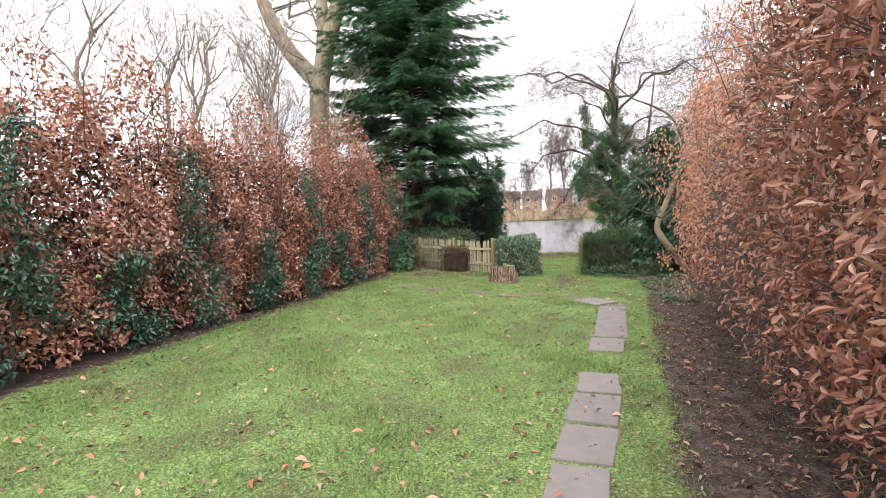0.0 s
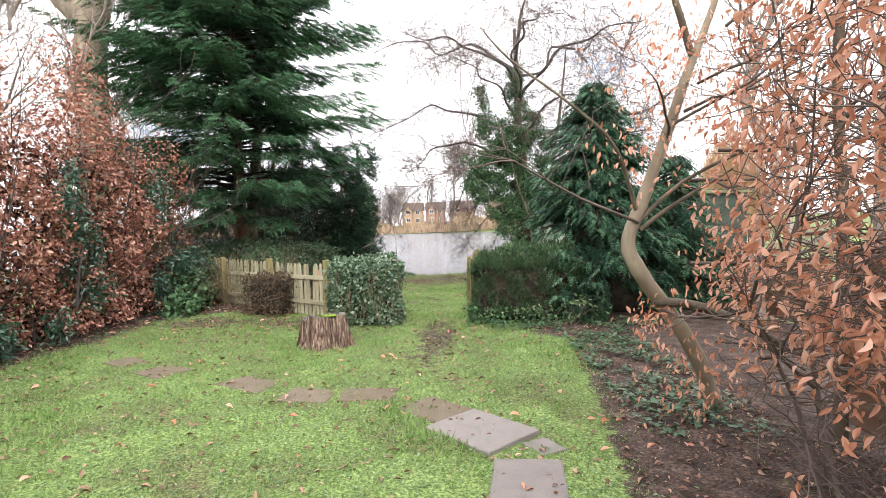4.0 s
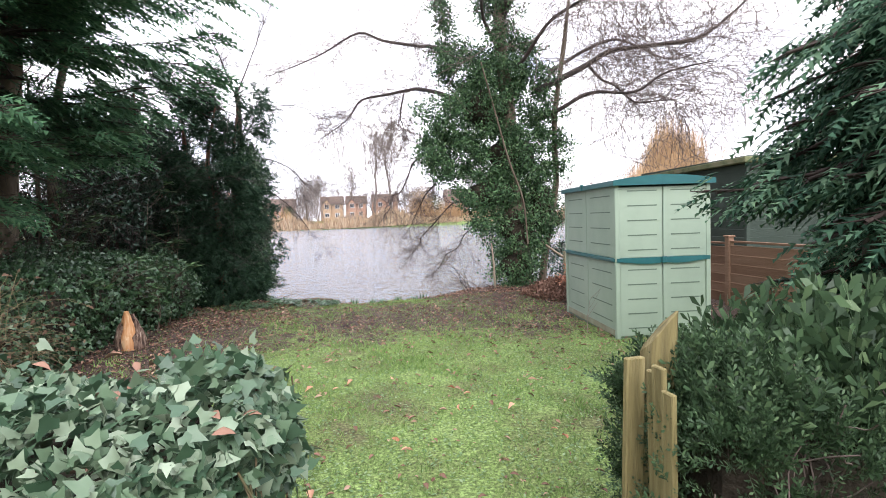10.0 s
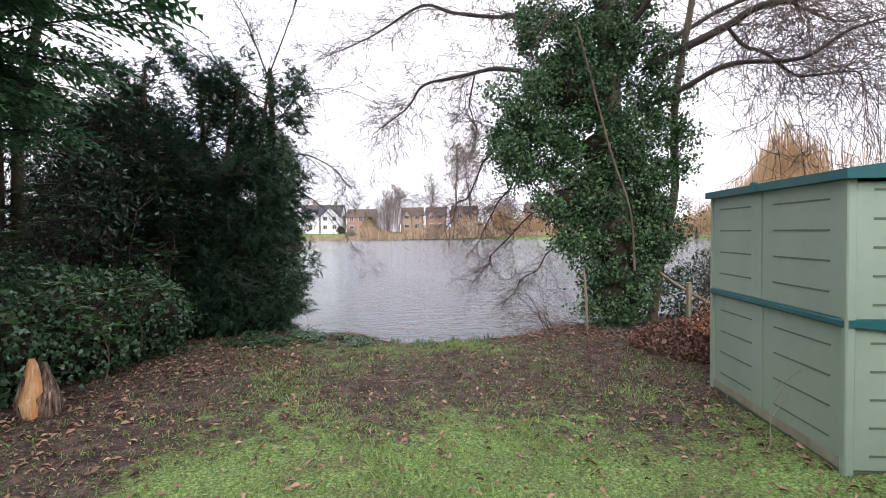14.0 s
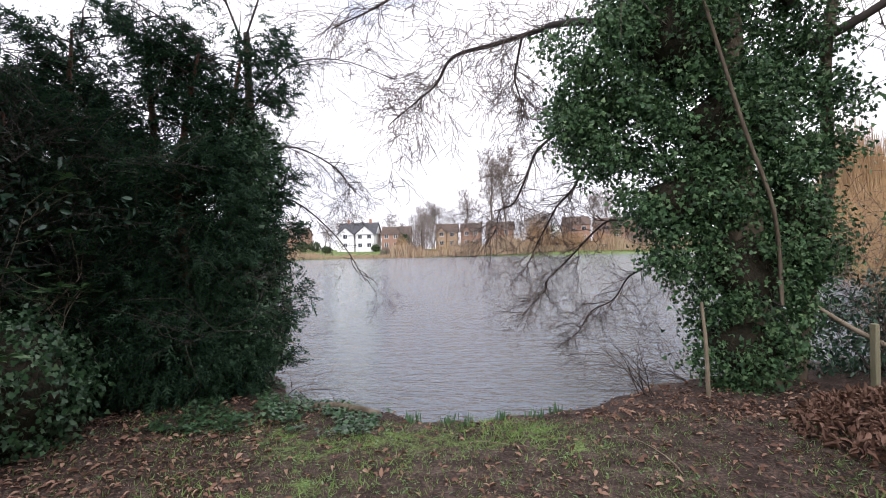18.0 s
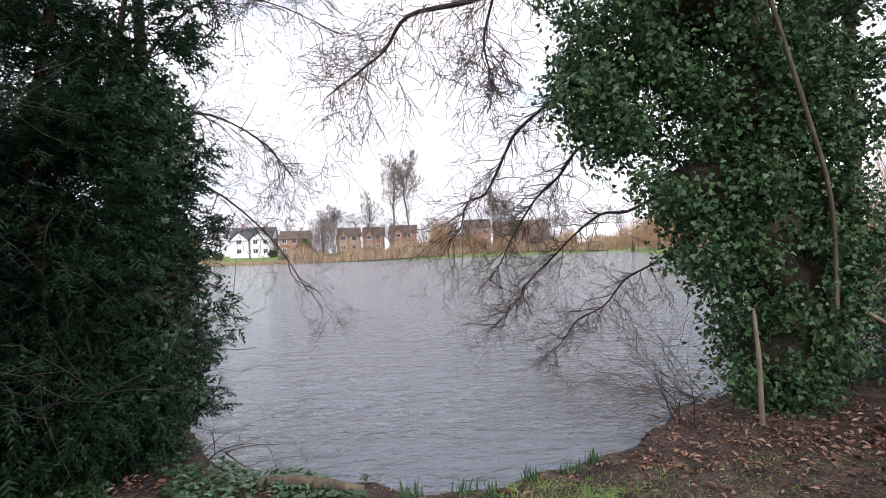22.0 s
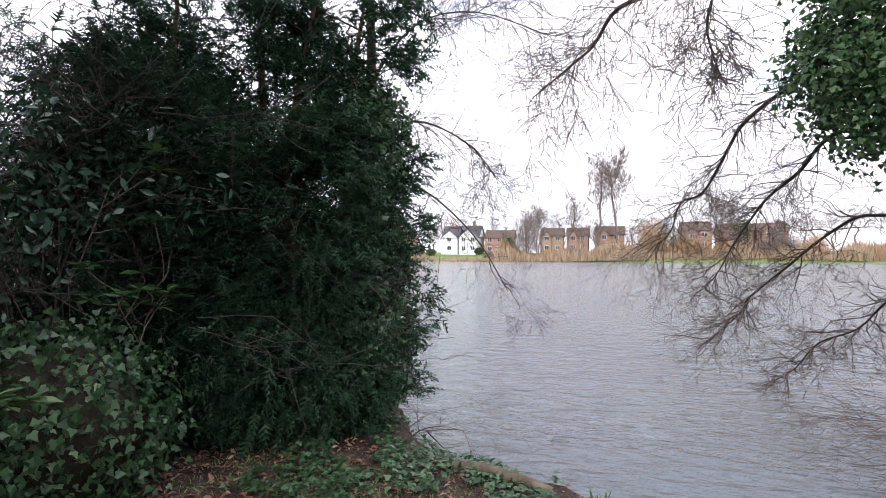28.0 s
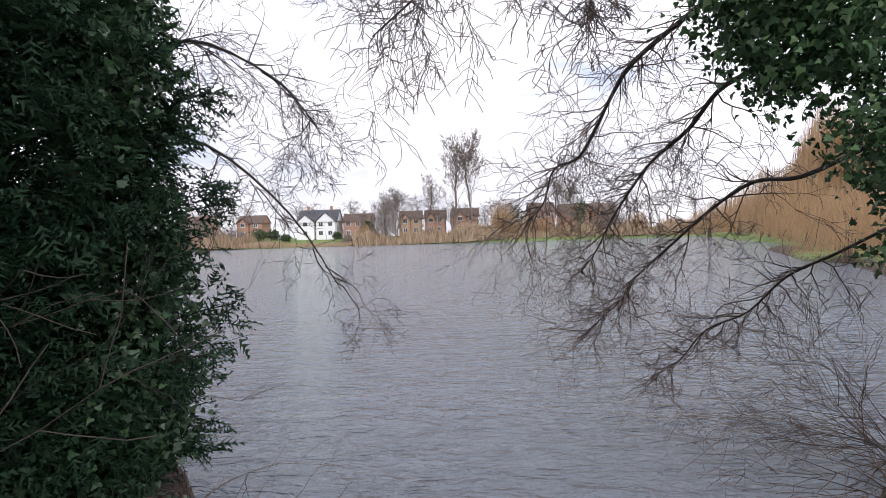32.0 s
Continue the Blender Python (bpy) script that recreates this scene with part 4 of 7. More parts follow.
    # leafy shoots round the bend and at the foot of the trunk
    for cx, cy, cz, r, m in ((1.86, .45, .8, .2, 90), (2.2, .5, .35, .4, 200), (1.7, .35, 2.0, .3, 90), (1.8, .4, 2.7, .4, 160), (2.1, .2, 2.5, .4, 160), (2.5, .3, 1.3, .4, 240), (2.6, .3, 2.2, .4, 240), (2.7, .4, 2.9, .4, 200)):
        Q = np.array([cx, cy, cz]) + rng.normal(size=(m, 3)) * r * .5
        leaf_cloud("foliage", BEECH, Q, np.tile([-.6, -.6, .1], (m, 1)), (.036, .068), M_BEECH_PALE, t, droop=.9, jitter=.5)
    return t


leaning_beech()


# ---- picket fence, ivy cube, small withered shrub ----
def picket_fence():
    f = empty("picket_fence", pose(0, 0, 0), "low weathered picket fence with pointed pales and green moss", "fence")
    a, b = Vector((-1.75, 5.42, 0)), Vector((-5.7, 8.25, 0))
    d = (b - a).normalized()
    ln = (b - a).length
    ang = math.degrees(math.atan2(d.y, d.x))
    bm = bmesh.new()
    w, hgt = .064, .93
    vs = [bm.verts.new((x, y, z)) for y in (-.009, .009) for x, z in ((-w / 2, .03), (w / 2, .03), (w / 2, hgt - .07), (w / 4, hgt - .012), (0, hgt), (-w / 4, hgt - .012), (-w / 2, hgt - .07))]
    bm.faces.new(vs[:7])
    bm.faces.new(vs[13:6:-1])
    for i in range(7):
        j = (i + 1) % 7
        bm.faces.new((vs[j], vs[i], vs[i + 7], vs[j + 7]))
    proto = part("pale", bm, M_PICKET, f)
    n = int(ln / .105)
    for i in range(n):
        o = proto if i == 0 else new("pale", proto.data)
        o.parent = f
        p = a + d * (.05 + i * .105)
        o.matrix_world = pose(p.x, p.y, gz(p.x, p.y) + random.uniform(-.015, .01), random.uniform(-2, 2), random.uniform(-2.5, 2.5), ang)
    nrm = Vector((-d.y, d.x, 0))
    for z in (.25, .68):
        bm = bmesh.new()
        box(bm, 0, .012, z - .035, ln, .045, z + .035, .004)
        o = part("rail", bm, M_PICKET, f)
        o.matrix_world = pose(a.x, a.y, 0, 0, 0, ang)
    for s in (.0, .33, .66, 1.0):
        bm = bmesh.new()
        box(bm, -.045, .05, -.1, .045, .14, 1.0, .008)
        o = part("post", bm, M_POST, f, "yellow-green mossy post")
        p = a + d * ln * s
        o.matrix_world = pose(p.x, p.y, 0, 0, 0, ang)


picket_fence()


def box_surface(n, cx, cy, hx, hy, z0, z1, turn=0.0, rounding=.18, top=1.0):
    """Places on the sides and top of a rounded, slightly bulging box, with the way outwards."""
    at_ = 4 * (hx + hy) * (z1 - z0)
    tt = 4 * hx * hy * top
    m = int(n * tt / (tt + at_))
    u = rng.uniform(-1, 1, n)
    v = rng.uniform(-1, 1, n)
    side = rng.random(n) < hx / (hx + hy)
    sg = np.where(rng.random(n) < .5, -1.0, 1.0)
    d = np.zeros((n, 3))
    P = np.zeros((n, 3))
    P[:, 0] = np.where(side, u * hx, sg * hx)
    P[:, 1] = np.where(side, sg * hy, u * hy)
    P[:, 2] = (z0 + z1) / 2 + v * (z1 - z0) / 2
    d[:, 0] = np.where(side, 0, sg)
    d[:, 1] = np.where(side, sg, 0)
    P[:m, 0], P[:m, 1], P[:m, 2] = u[:m] * hx, v[:m] * hy, z1
    d[:m] = (0, 0, 1)
    # pull the edges in
    zc = z1 - rounding
    ov = np.maximum(np.abs(P[:, :2]) - (np.array([hx, hy]) - rounding), 0) * np.sign(P[:, :2])
    oz = np.maximum(P[:, 2] - zc, 0)
    o3 = np.concatenate([ov, oz[:, None]], 1)
    ln = np.linalg.norm(o3, axis=1, keepdims=True)
    sc = np.where(ln > rounding, rounding / (ln + 1e-9), 1)
    core = P - o3
    P = core + o3 * sc
    d = unit(d + o3 * 2)
    b = .045 * lump(P[:, 0] * 4 + P[:, 2] * 3, P[:, 1] * 4 + P[:, 2], 1.0) + .03 * rng.normal(size=n) - .05 * rng.random(n)
    P = P + d * b[:, None]
    c, s = math.cos(radians(turn)), math.sin(radians(turn))
    R = np.array([[c, -s, 0], [s, c, 0], [0, 0, 1]])
    return P @ R.T + np.array([cx, cy, 0]), d @ R.T


def ivy_cube():
    c = empty("clipped_ivy_bush", pose(-1.05, 5.02, 0), "boxy clipped bush covered in variegated ivy with trailing stems", "shrub")
    P, d = box_surface(15000, -1.09, 5.0, .55, .46, .04, 1.02, 6, .2)
    P = P + d * (.07 * lump(P[:, 0] * 3 + 2, P[:, 2] * 3 + P[:, 1] * 2, 1.1, 3))[:, None]
    P[:, 2] = np.maximum(P[:, 2], .03)
    leaf_cloud("ivy_foliage", IVY, P, d, (.028, .06), M_IVY_PALE, c, droop=.5, jitter=.8, turn=.9)
    # added dark box: painted shade behind the ivy leaves
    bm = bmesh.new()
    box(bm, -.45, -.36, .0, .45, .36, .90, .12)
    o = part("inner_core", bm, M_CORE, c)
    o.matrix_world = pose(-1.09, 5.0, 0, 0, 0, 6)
    segs, tips = [], []
    rnd = random.Random(5)
    for k in range(70):
        s = rnd.choice((0, 1, 2))
        x, y = (-1.05 + rnd.uniform(-.6, .6), 4.50) if s else (-.54, 5.0 + rnd.uniform(-.42, .42))
        branching((x, y, rnd.uniform(.3, .95)), (rnd.uniform(-.3, .3), -.25 if s else .1, -.9), rnd.uniform(.3, .6), .004, 1, segs, tips, .12, (1, 2), -.05, .6, rnd=rnd, minr=.0018)
    np_part("trailing_growth", *tubes(segs, 3), M_STRAW, c)
    P, d = box_surface(45, -1.05, 5.0, .55, .42, .9, 1.03, 6, .2, 30)
    leaf = np_part("caught_leaf", BEECH[0] * .055, BEECH[1], M_LITTER, c)
    for k in range(30):                        # dead leaves caught on the top
        o = leaf if k == 0 else new("caught_leaf", leaf.data)
        o.parent = c
        o.matrix_world = pose(*(P[k] + np.array([0, 0, .03])), random.uniform(-30, 30), random.uniform(-30, 30), random.uniform(0, 360))


ivy_cube()


def withered_shrub():
    c = empty("withered_box_shrub", pose(-3.0, 6.0, 0), "small squarish shrub, half brown and half green, before the fence", "shrub")
    P, d = box_surface(2600, -3.0, 5.98, .42, .30, .03, .74, -20, .15)
    leaf_cloud("foliage", KITE, P, d, (.03, .06), M_BROWN_SHRUB, c)
    # added dark box: painted shade inside the shrub
    bm = bmesh.new()
    box(bm, -.34, -.22, 0, .34, .22, .66, .1)
    o = part("inner_core", bm, M_CORE, c)
    o.matrix_world = pose(-3.0, 5.98, 0, 0, 0, -20)
    segs, tips = [], []
    rnd = random.Random(6)
    for k in range(60):
        branching((-3.0 + rnd.uniform(-.35, .35), 5.98 + rnd.uniform(-.25, .2), rnd.uniform(0, .3)), (rnd.uniform(-.4, .4), rnd.uniform(-.8, .2), 1), .42, .006, 1, segs, tips, .15, (2, 3), .05, .6, rnd=rnd)
    np_part("twigwork", *tubes(segs, 3), M_TWIG_DARK, c)


withered_shrub()


# ---- hedge, gate post and conifer beside the gap ----
def gap_hedge():
    c = empty("clipped_hedge", pose(1.3, 4.98, 0), "low clipped evergreen hedge with upright sprigs, brown inside", "hedge")
    P, d = box_surface(15000, 1.48, 5.04, .82, .38, .06, .93, 0, .16)
    P += d * (.085 * lump(P[:, 0] * 5, P[:, 2] * 5 + P[:, 1] * 3, 1.4))[:, None]
    ok = (P[:, 2] > .8) | (lump(P[:, 0] * 6, P[:, 2] * 5 + P[:, 1] * 4, 1.3, 2) > -.2 + .35 * rng.random(len(P)))
    P, d = P[ok], d[ok]
    n = len(P)
    A = unit(d * .7 + np.array([0, 0, .8]) + rng.normal(size=(n, 3)) * .45)
    s = rng.uniform(.05, .12, n)
    np_part("foliage", *scatter(*SPRIG, P, A, unit(d + rng.normal(size=(n, 3)) * .5), s), M_PRIVET, c)
    m = 1900
    x, y = rng.uniform(.72, 2.2, m), rng.uniform(4.72, 5.38, m)
    z = np.full(m, .93)
    A = unit(np.stack([rng.normal(0, .25, m), rng.normal(0, .25, m), np.ones(m)], 1))
    np_part("sprig_growth", *scatter(*SPRIG, np.stack([x, y, z - .08], 1), A, dirs(m), (.10 + .30 * rng.random(m) ** 2) * np.clip((x - .3) / 1.0, .5, 1)), M_PRIVET, c)
    # added dark box: painted shade behind the hedge sprigs
    bm = bmesh.new()
    box(bm, -.72, -.30, 0, .74, .30, .88, .1)
    o = part("inner_core", bm, M_CORE, c)
    o.matrix_world = pose(1.46, 5.04, 0)
    segs, tips = [], []
    rnd = random.Random(15)
    for k in range(80):
        branching((rnd.uniform(.75, 2.1), rnd.uniform(4.66, 4.85), rnd.uniform(.05, .7)), (rnd.uniform(-.5, .5), -.15, .8), .26, .0035, 1, segs, tips, .18, (2, 3), .05, .6, rnd=rnd)
    np_part("twigwork", *tubes(segs, 3), M_TWIG, c)
    P, d = box_surface(1300, 1.4, 4.9, .85, .42, .0, .30, 0, .1, .01)
    leaf_cloud("ivy_foliage", IVY, P[P[:, 1] < 4.9], d[P[:, 1] < 4.9], (.025, .05), M_IVY_DARK, c)


gap_hedge()
gp = empty("gate_post", pose(.68, 5.12, 0, 0, 0, 4), "split yellow-green gate post with an open picket gate", "post")
bm = bmesh.new()
box(bm, -.045, -.045, -.1, .045, .045, 1.12, .01)
for v in bm.verts:                             # a split, weathered top
    if v.co.z > 1.0:
        v.co.z += 1.1 * v.co.x - .7 * v.co.y - .02
o = part("post", bm, M_POST, gp)
o.matrix_world = pose(.66, 5.12, 0, 1, 2, 4)
bm = bmesh.new()
box(bm, -.035, -.012, .30, .035, .012, 1.02, .004)
o = part("board", bm, M_POST, gp)
o.matrix_world = pose(.56, 5.06, 0, 0, 2, 12)
for k in range(4):
    bm = bmesh.new()
    box(bm, -.027, -.009, .05, .027, .009, .97 + .03 * (k % 3), .004)
    o = part("pale", bm, M_POST, gp)
    o.matrix_world = pose(.635 - k * .012, 5.03 - k * .055, 0, random.uniform(-2, 2), 0, 97)


def plume_conifer(name, x, y, hgt, label, trunk_r, bark, mat_, limbs, reach, first, rise, sag, spray, gap, seed, clear, side=.55, dens=1.0, tip_mat=None):
    """A conifer of long limbs, each a flat layered plume: side shoots in one plane, set with small sprays that hang at the tips.
    reach(f) is the length of a limb at the height f of the tree."""
    t = empty(name, pose(x, y, gz(x, y)), label, "tree")
    rnd = random.Random(seed)
    np_part("trunk", *limb([(x, y, -.1), (x + .02, y, hgt * .15), (x - .03, y + .03, hgt * .5), (x, y, hgt * .97)], [trunk_r * 1.3, trunk_r, trunk_r * .62, .02], 12, .05), bark, t, smooth=True)
    segs, P, A, N, S, T = [], [], [], [], [], []
    for i in range(limbs):
        f = first + (1 - first) * (i + rnd.random()) / limbs
        az = i * 2.39996 + rnd.uniform(-.45, .45)
        ln = reach(f) * rnd.uniform(.72, 1.12)
        if ln < .12:
            continue
        p = np.array([x, y, hgt * f])
        h = np.array([math.cos(az), math.sin(az), 0.0])
        e = np.array([-h[1], h[0], 0.0])
        up = rise + rnd.uniform(-.14, .14)
        n = max(5, int(ln / .22))
        r = .012 + ln * .006
        bendy = rnd.uniform(-.25, .25)
        for k in range(n):
            u = (k + 1) / n
            d = h * 1.0 + e * (bendy * u + rnd.gauss(0, .07)) + np.array([0, 0, up - sag * (1.3 - u) * u * 2 + .35 * rise * u * u + rnd.gauss(0, .05)])
            d /= np.linalg.norm(d)
            q = p + d * ln / n
            if clear is not None and not clear(q[None])[0]:
                break
            segs.append((*p, *q, r, r * .86))
            r *= .86
            if u > .22:
                m = max(1, int(ln / n / gap + rnd.random()))
                for _ in range(m):
                    for s in (-1, 1):
                        c = p + (q - p) * rnd.random()
                        w = side * (1.12 - u) * min(1.0, ln / 1.6) * rnd.uniform(.55, 1.15) + .09
                        a = d * rnd.uniform(.55, 1.0) + e * s * rnd.uniform(.5, .9) + np.array([0, 0, rnd.uniform(-.2, .08)])
                        a /= np.linalg.norm(a)
                        segs.append((*c, *(c + a * w * .8), .004, .002))
                        j = max(2, int(w / spray[0] * 1.15 * dens))
                        for b in range(j):
                            g = (b + rnd.random()) / j
                            z = e * s * rnd.uniform(-.5, .5) + a * rnd.uniform(.6, 1.1) + d * .35 + np.array([0, 0, -.35 * g * sag])
                            P.append(c + a * w * g + np.array([rnd.gauss(0, .03), rnd.gauss(0, .03), rnd.gauss(0, .04) - .2 * sag * g * w]))
                            A.append(z)
                            N.append((rnd.gauss(0, .5), rnd.gauss(0, .5), 1.0))
                            S.append(rnd.uniform(*spray))
                            T.append(g > .5 and u > .62 and rnd.random() < .45)
            p = q
    np_part("limbwork", *tubes(segs, 4), M_LIMB_DARK, t)
    P, A, N, S = np.array(P), unit(np.array(A)), unit(np.array(N)), np.array(S)
    keep = P[:, 2] > .1
    if clear is not None:
        keep &= clear(P)
    tip = np.array(T) & keep & (tip_mat is not None)
    keep &= ~tip
    np_part("crown", *scatter(*PLUME, P[keep], A[keep], N[keep], S[keep]), mat_, t)
    if tip.any():
        np_part("young_growth", *scatter(*PLUME, P[tip], A[tip], N[tip], S[tip] * 1.15), tip_mat, t)
    return t


def spruce_room(p):
    """The spruce keeps off the path, and its skirt hangs in tiers above a bare hollow."""
    x, y, z = p[:, 0], p[:, 1], p[:, 2]
    skirt = .16 + .42 * np.clip((x - 2.15) / .5, 0, 1) + .14 * np.sin(x * 5 + y * 4)
    tiers = lump(x * 2.2, z * 2.6 + y, 1.2, 2) > np.where(z < 2.2, -.62, -.72)
    return (z > skirt) & (x > 1.62 + .12 * np.clip(1.2 - z, 0, 1)) & ((y < 6.6) | (x > 2.7)) & tiers


def cypress_view_cut(p):
    """The crown over the lawn, cut to fit the camera's view past yews and lake bank."""
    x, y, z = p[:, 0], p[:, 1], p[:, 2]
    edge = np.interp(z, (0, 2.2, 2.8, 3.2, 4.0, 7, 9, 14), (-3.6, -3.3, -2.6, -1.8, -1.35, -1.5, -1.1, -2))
    # the next three limits follow the camera's sight lines, not the plants or bank
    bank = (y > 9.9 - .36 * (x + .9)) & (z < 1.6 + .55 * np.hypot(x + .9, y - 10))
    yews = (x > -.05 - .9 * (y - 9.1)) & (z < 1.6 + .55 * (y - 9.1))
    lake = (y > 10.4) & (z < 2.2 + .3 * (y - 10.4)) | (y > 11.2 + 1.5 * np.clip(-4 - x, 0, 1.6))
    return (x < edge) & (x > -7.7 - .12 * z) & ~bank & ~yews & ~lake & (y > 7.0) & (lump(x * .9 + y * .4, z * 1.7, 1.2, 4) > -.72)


def spruce_reach(f):
    return float(np.interp(f, (0, .08, .39, .57, .675, .78, .9, 1), (1.3, 1.36, 1.34, 1.18, 1.02, .8, .42, .05)))


def cypress_reach(f):
    return float(np.interp(f, (0, .1, .25, .4, .6, .8, 1), (3.4, 4.3, 4.7, 4.4, 3.8, 2.4, .2)))


sp = plume_conifer("spruce_tree", 2.74, 5.5, 3.9, "dense dark green spruce with paler drooping tips", .10, M_BARK_RED, M_SPRUCE, 430, spruce_reach, .025, .26, .85, (.085, .165), .06, 4, spruce_room, side=.36, dens=1.15, tip_mat=M_SPRUCE_TIP)
# second spruce is added as filler for the dark right side of the first
plume_conifer("spruce_tree", 4.15, 5.75, 2.7, "low dark spruce added to fill out the taller one's dark right side", .07, M_BARK_RED, M_SPRUCE, 190, lambda f: 1.15 * (1 - f) ** .6, .04, .26, .85, (.085, .165), .07, 14, lambda p: (p[:, 2] > .12) & (p[:, 0] > 2.6), side=.36, dens=1.0, tip_mat=M_SPRUCE_TIP)
# dark lump added to paint the shaded inside of the spruce
core_blob("inner_core", (2.9, 5.6, 1.05, .95, .8, 1.4), sp, q=.8)
# low spruce sprays take the darker yew colour as painted shade at the foot
n = 1500
q = np.stack([rng.uniform(2.0, 2.7, n), rng.uniform(4.45, 5.2, n), .06 + .55 * rng.random(n) ** 1.3], 1)
q = q[(q[:, 2] < .2 + .75 * (q[:, 1] - 4.1)) & (lump(q[:, 0] * 3, q[:, 1] * 3 + q[:, 2] * 3, 1.3) > -.25)]
np_part("low_foliage", *scatter(*PLUME, q, unit(np.array([0, -.7, -.3]) + rng.normal(size=q.shape) * .5), unit(np.array([0, -.3, 1.0]) + rng.normal(size=q.shape) * .4), rng.uniform(.08, .15, len(q))), M_YEW, sp)
br = empty("bramble", pose(1.95, 4.3, 0), "straggling bramble with pale mottled leaves before the hedge", "shrub")
segs, tips = [], []
rnd = random.Random(88)
for k in range(8):
    branching((1.95 + rnd.uniform(-.2, .25), 4.38 + rnd.uniform(-.1, .1), 0), (rnd.uniform(-.5, .6), rnd.uniform(-.5, 0), 1), rnd.uniform(.3, .5), .005, 1, segs, tips, .18, (3, 5), .0, .5, droop=.2, rnd=rnd, minr=.002)
np_part("stemwork", *tubes(segs, 4), M_TWIG, br)
P = np.array([p for p, d in tips])
P = np.concatenate([P + rng.normal(size=P.shape) * .035 for _ in range(3)])
leaf_cloud("foliage", OVAL, P, np.tile([0, -.6, .6], (len(P), 1)), (.045, .08), mat("mottled_bramble_leaf", [(.05, .085, .03), (.10, .15, .06), (.20, .23, .12)], 3, .55, 0, pick="leaf", translucent=.2), br)
plume_conifer("cypress_tree", -5.4, 10.5, 13.5, "tall dark cypress with long layered upswept limbs", .17, M_BARK_RED, M_CYPRESS, 540, cypress_reach, .125, .26, .42, (.15, .29), .12, 8, cypress_view_cut, side=.75, dens=1.4)
# ---- second garden: dark yews, ivy bank, stumps ----
def yew_clump():
    t = empty("yew_clump", pose(-3.6, 14.6, 0), "dark dense yews with several stems and ivy, at the water's edge", "tree")
    rnd = random.Random(31)
    stems = [(-3.05, 14.9, 4.2), (-3.5, 14.6, 4.1), (-4.05, 14.7, 4.5), (-4.65, 14.4, 4.4), (-5.3, 14.5, 4.2), (-5.9, 14.2, 3.7), (-3.3, 14.2, 2.6), (-4.2, 13.9, 2.8), (-5.0, 13.7, 3.2)]
    segs, P, A = [], [], []
    for sx, sy, hh in stems:
        np_part("stem", *limb([(sx, sy, -.1), (sx + rnd.uniform(-.08, .08), sy, hh * .3), (sx + rnd.uniform(-.15, .15), sy + rnd.uniform(-.1, .1), hh * .65), (sx + rnd.uniform(-.2, .2), sy, hh * .95)],
                              [.085, .065, .045, .012], 8), M_BARK_RED, t, smooth=True)
        for i in range(46):
            f = .03 + .97 * i / 46
            az = i * 2.4 + rnd.uniform(-.4, .4)
            ln = (1.0 - .45 * f) * rnd.uniform(.6, 1.1) * min(1, .6 + f * 3)
            p = np.array([sx, sy, hh * f])
            d = np.array([math.cos(az), math.sin(az) * .75, .45])
            r = .012
            for k in range(4):
                d = d + np.array([rnd.gauss(0, .1), rnd.gauss(0, .1), -.06])
                q = p + d / np.linalg.norm(d) * ln / 4
                segs.append((*p, *q, r, r * .75))
                r *= .75
                for _ in range(2):
                    P.append(p + (q - p) * rnd.random())
                    A.append(d + np.array([rnd.gauss(0, .5), rnd.gauss(0, .5), rnd.gauss(0, .35)]))
                p = q
    np_part("limbwork", *tubes(segs, 4), M_LIMB_DARK, t)
    P, A = np.array(P), unit(np.array(A))
    n = 70000
    k = rng.integers(0, len(P), n)
    off = rng.random(n)
    Pn = P[k] + A[k] * (off * .36)[:, None] + rng.normal(size=(n, 3)) * .08
    Pn[:, 0] = np.minimum(Pn[:, 0], -2.42 + .12 * np.sin(Pn[:, 2] * 2.3) + .08 * rng.normal(size=n))
    keep = (Pn[:, 2] > .08) & (lump(Pn[:, 0] * 2.4, Pn[:, 2] * 2.2, 1.2) > -.6 + .28 * np.clip(Pn[:, 2] - 1.9, 0, 2.6))
    np_part("crown", *scatter(*SPRAY_FINE, Pn[keep], unit(A[k] + rng.normal(size=(n, 3)) * .5 + [0, 0, -.1])[keep], unit(np.array([0, 0, 1.0]) + rng.normal(size=(n, 3)) * .6)[keep], rng.uniform(.07, .15, n)[keep]), M_YEW, t)
    Q, dq = ellipsoids([(-2.85, 14.2, .45, .45, .4, .5), (-3.3, 13.8, .5, .6, .4, .6), (-3.9, 13.5, .6, .6, .4, .6), (-4.5, 13.3, .6, .6, .4, .6), (-3.2, 14.1, 1.2, .6, .4, .5)], 6500, .5)
    Q[:, 2] = np.maximum(Q[:, 2], .06)
    np_part("low_foliage", *scatter(*SPRAY_FINE, Q, unit(dq + rng.normal(size=Q.shape) * .5 - np.array([0, 0, .3])), unit(np.array([0, 0, 1.0]) + rng.normal(size=Q.shape) * .6), rng.uniform(.07, .15, len(Q))), M_YEW, t)
    # ivy that climbs the lake side
    P, d = ellipsoids([(-2.78, 14.75, 1.1, .36, .6, 1.1), (-2.80, 14.75, 2.5, .36, .5, .7), (-2.85, 14.5, .5, .5, .6, .5)], 9000, .6)
    P[:, 2] = np.maximum(P[:, 2], .05)
    leaf_cloud("ivy_foliage", IVY, P, d, (.032, .062), M_IVY, t, turn=1.0)
    return t


yew_clump()


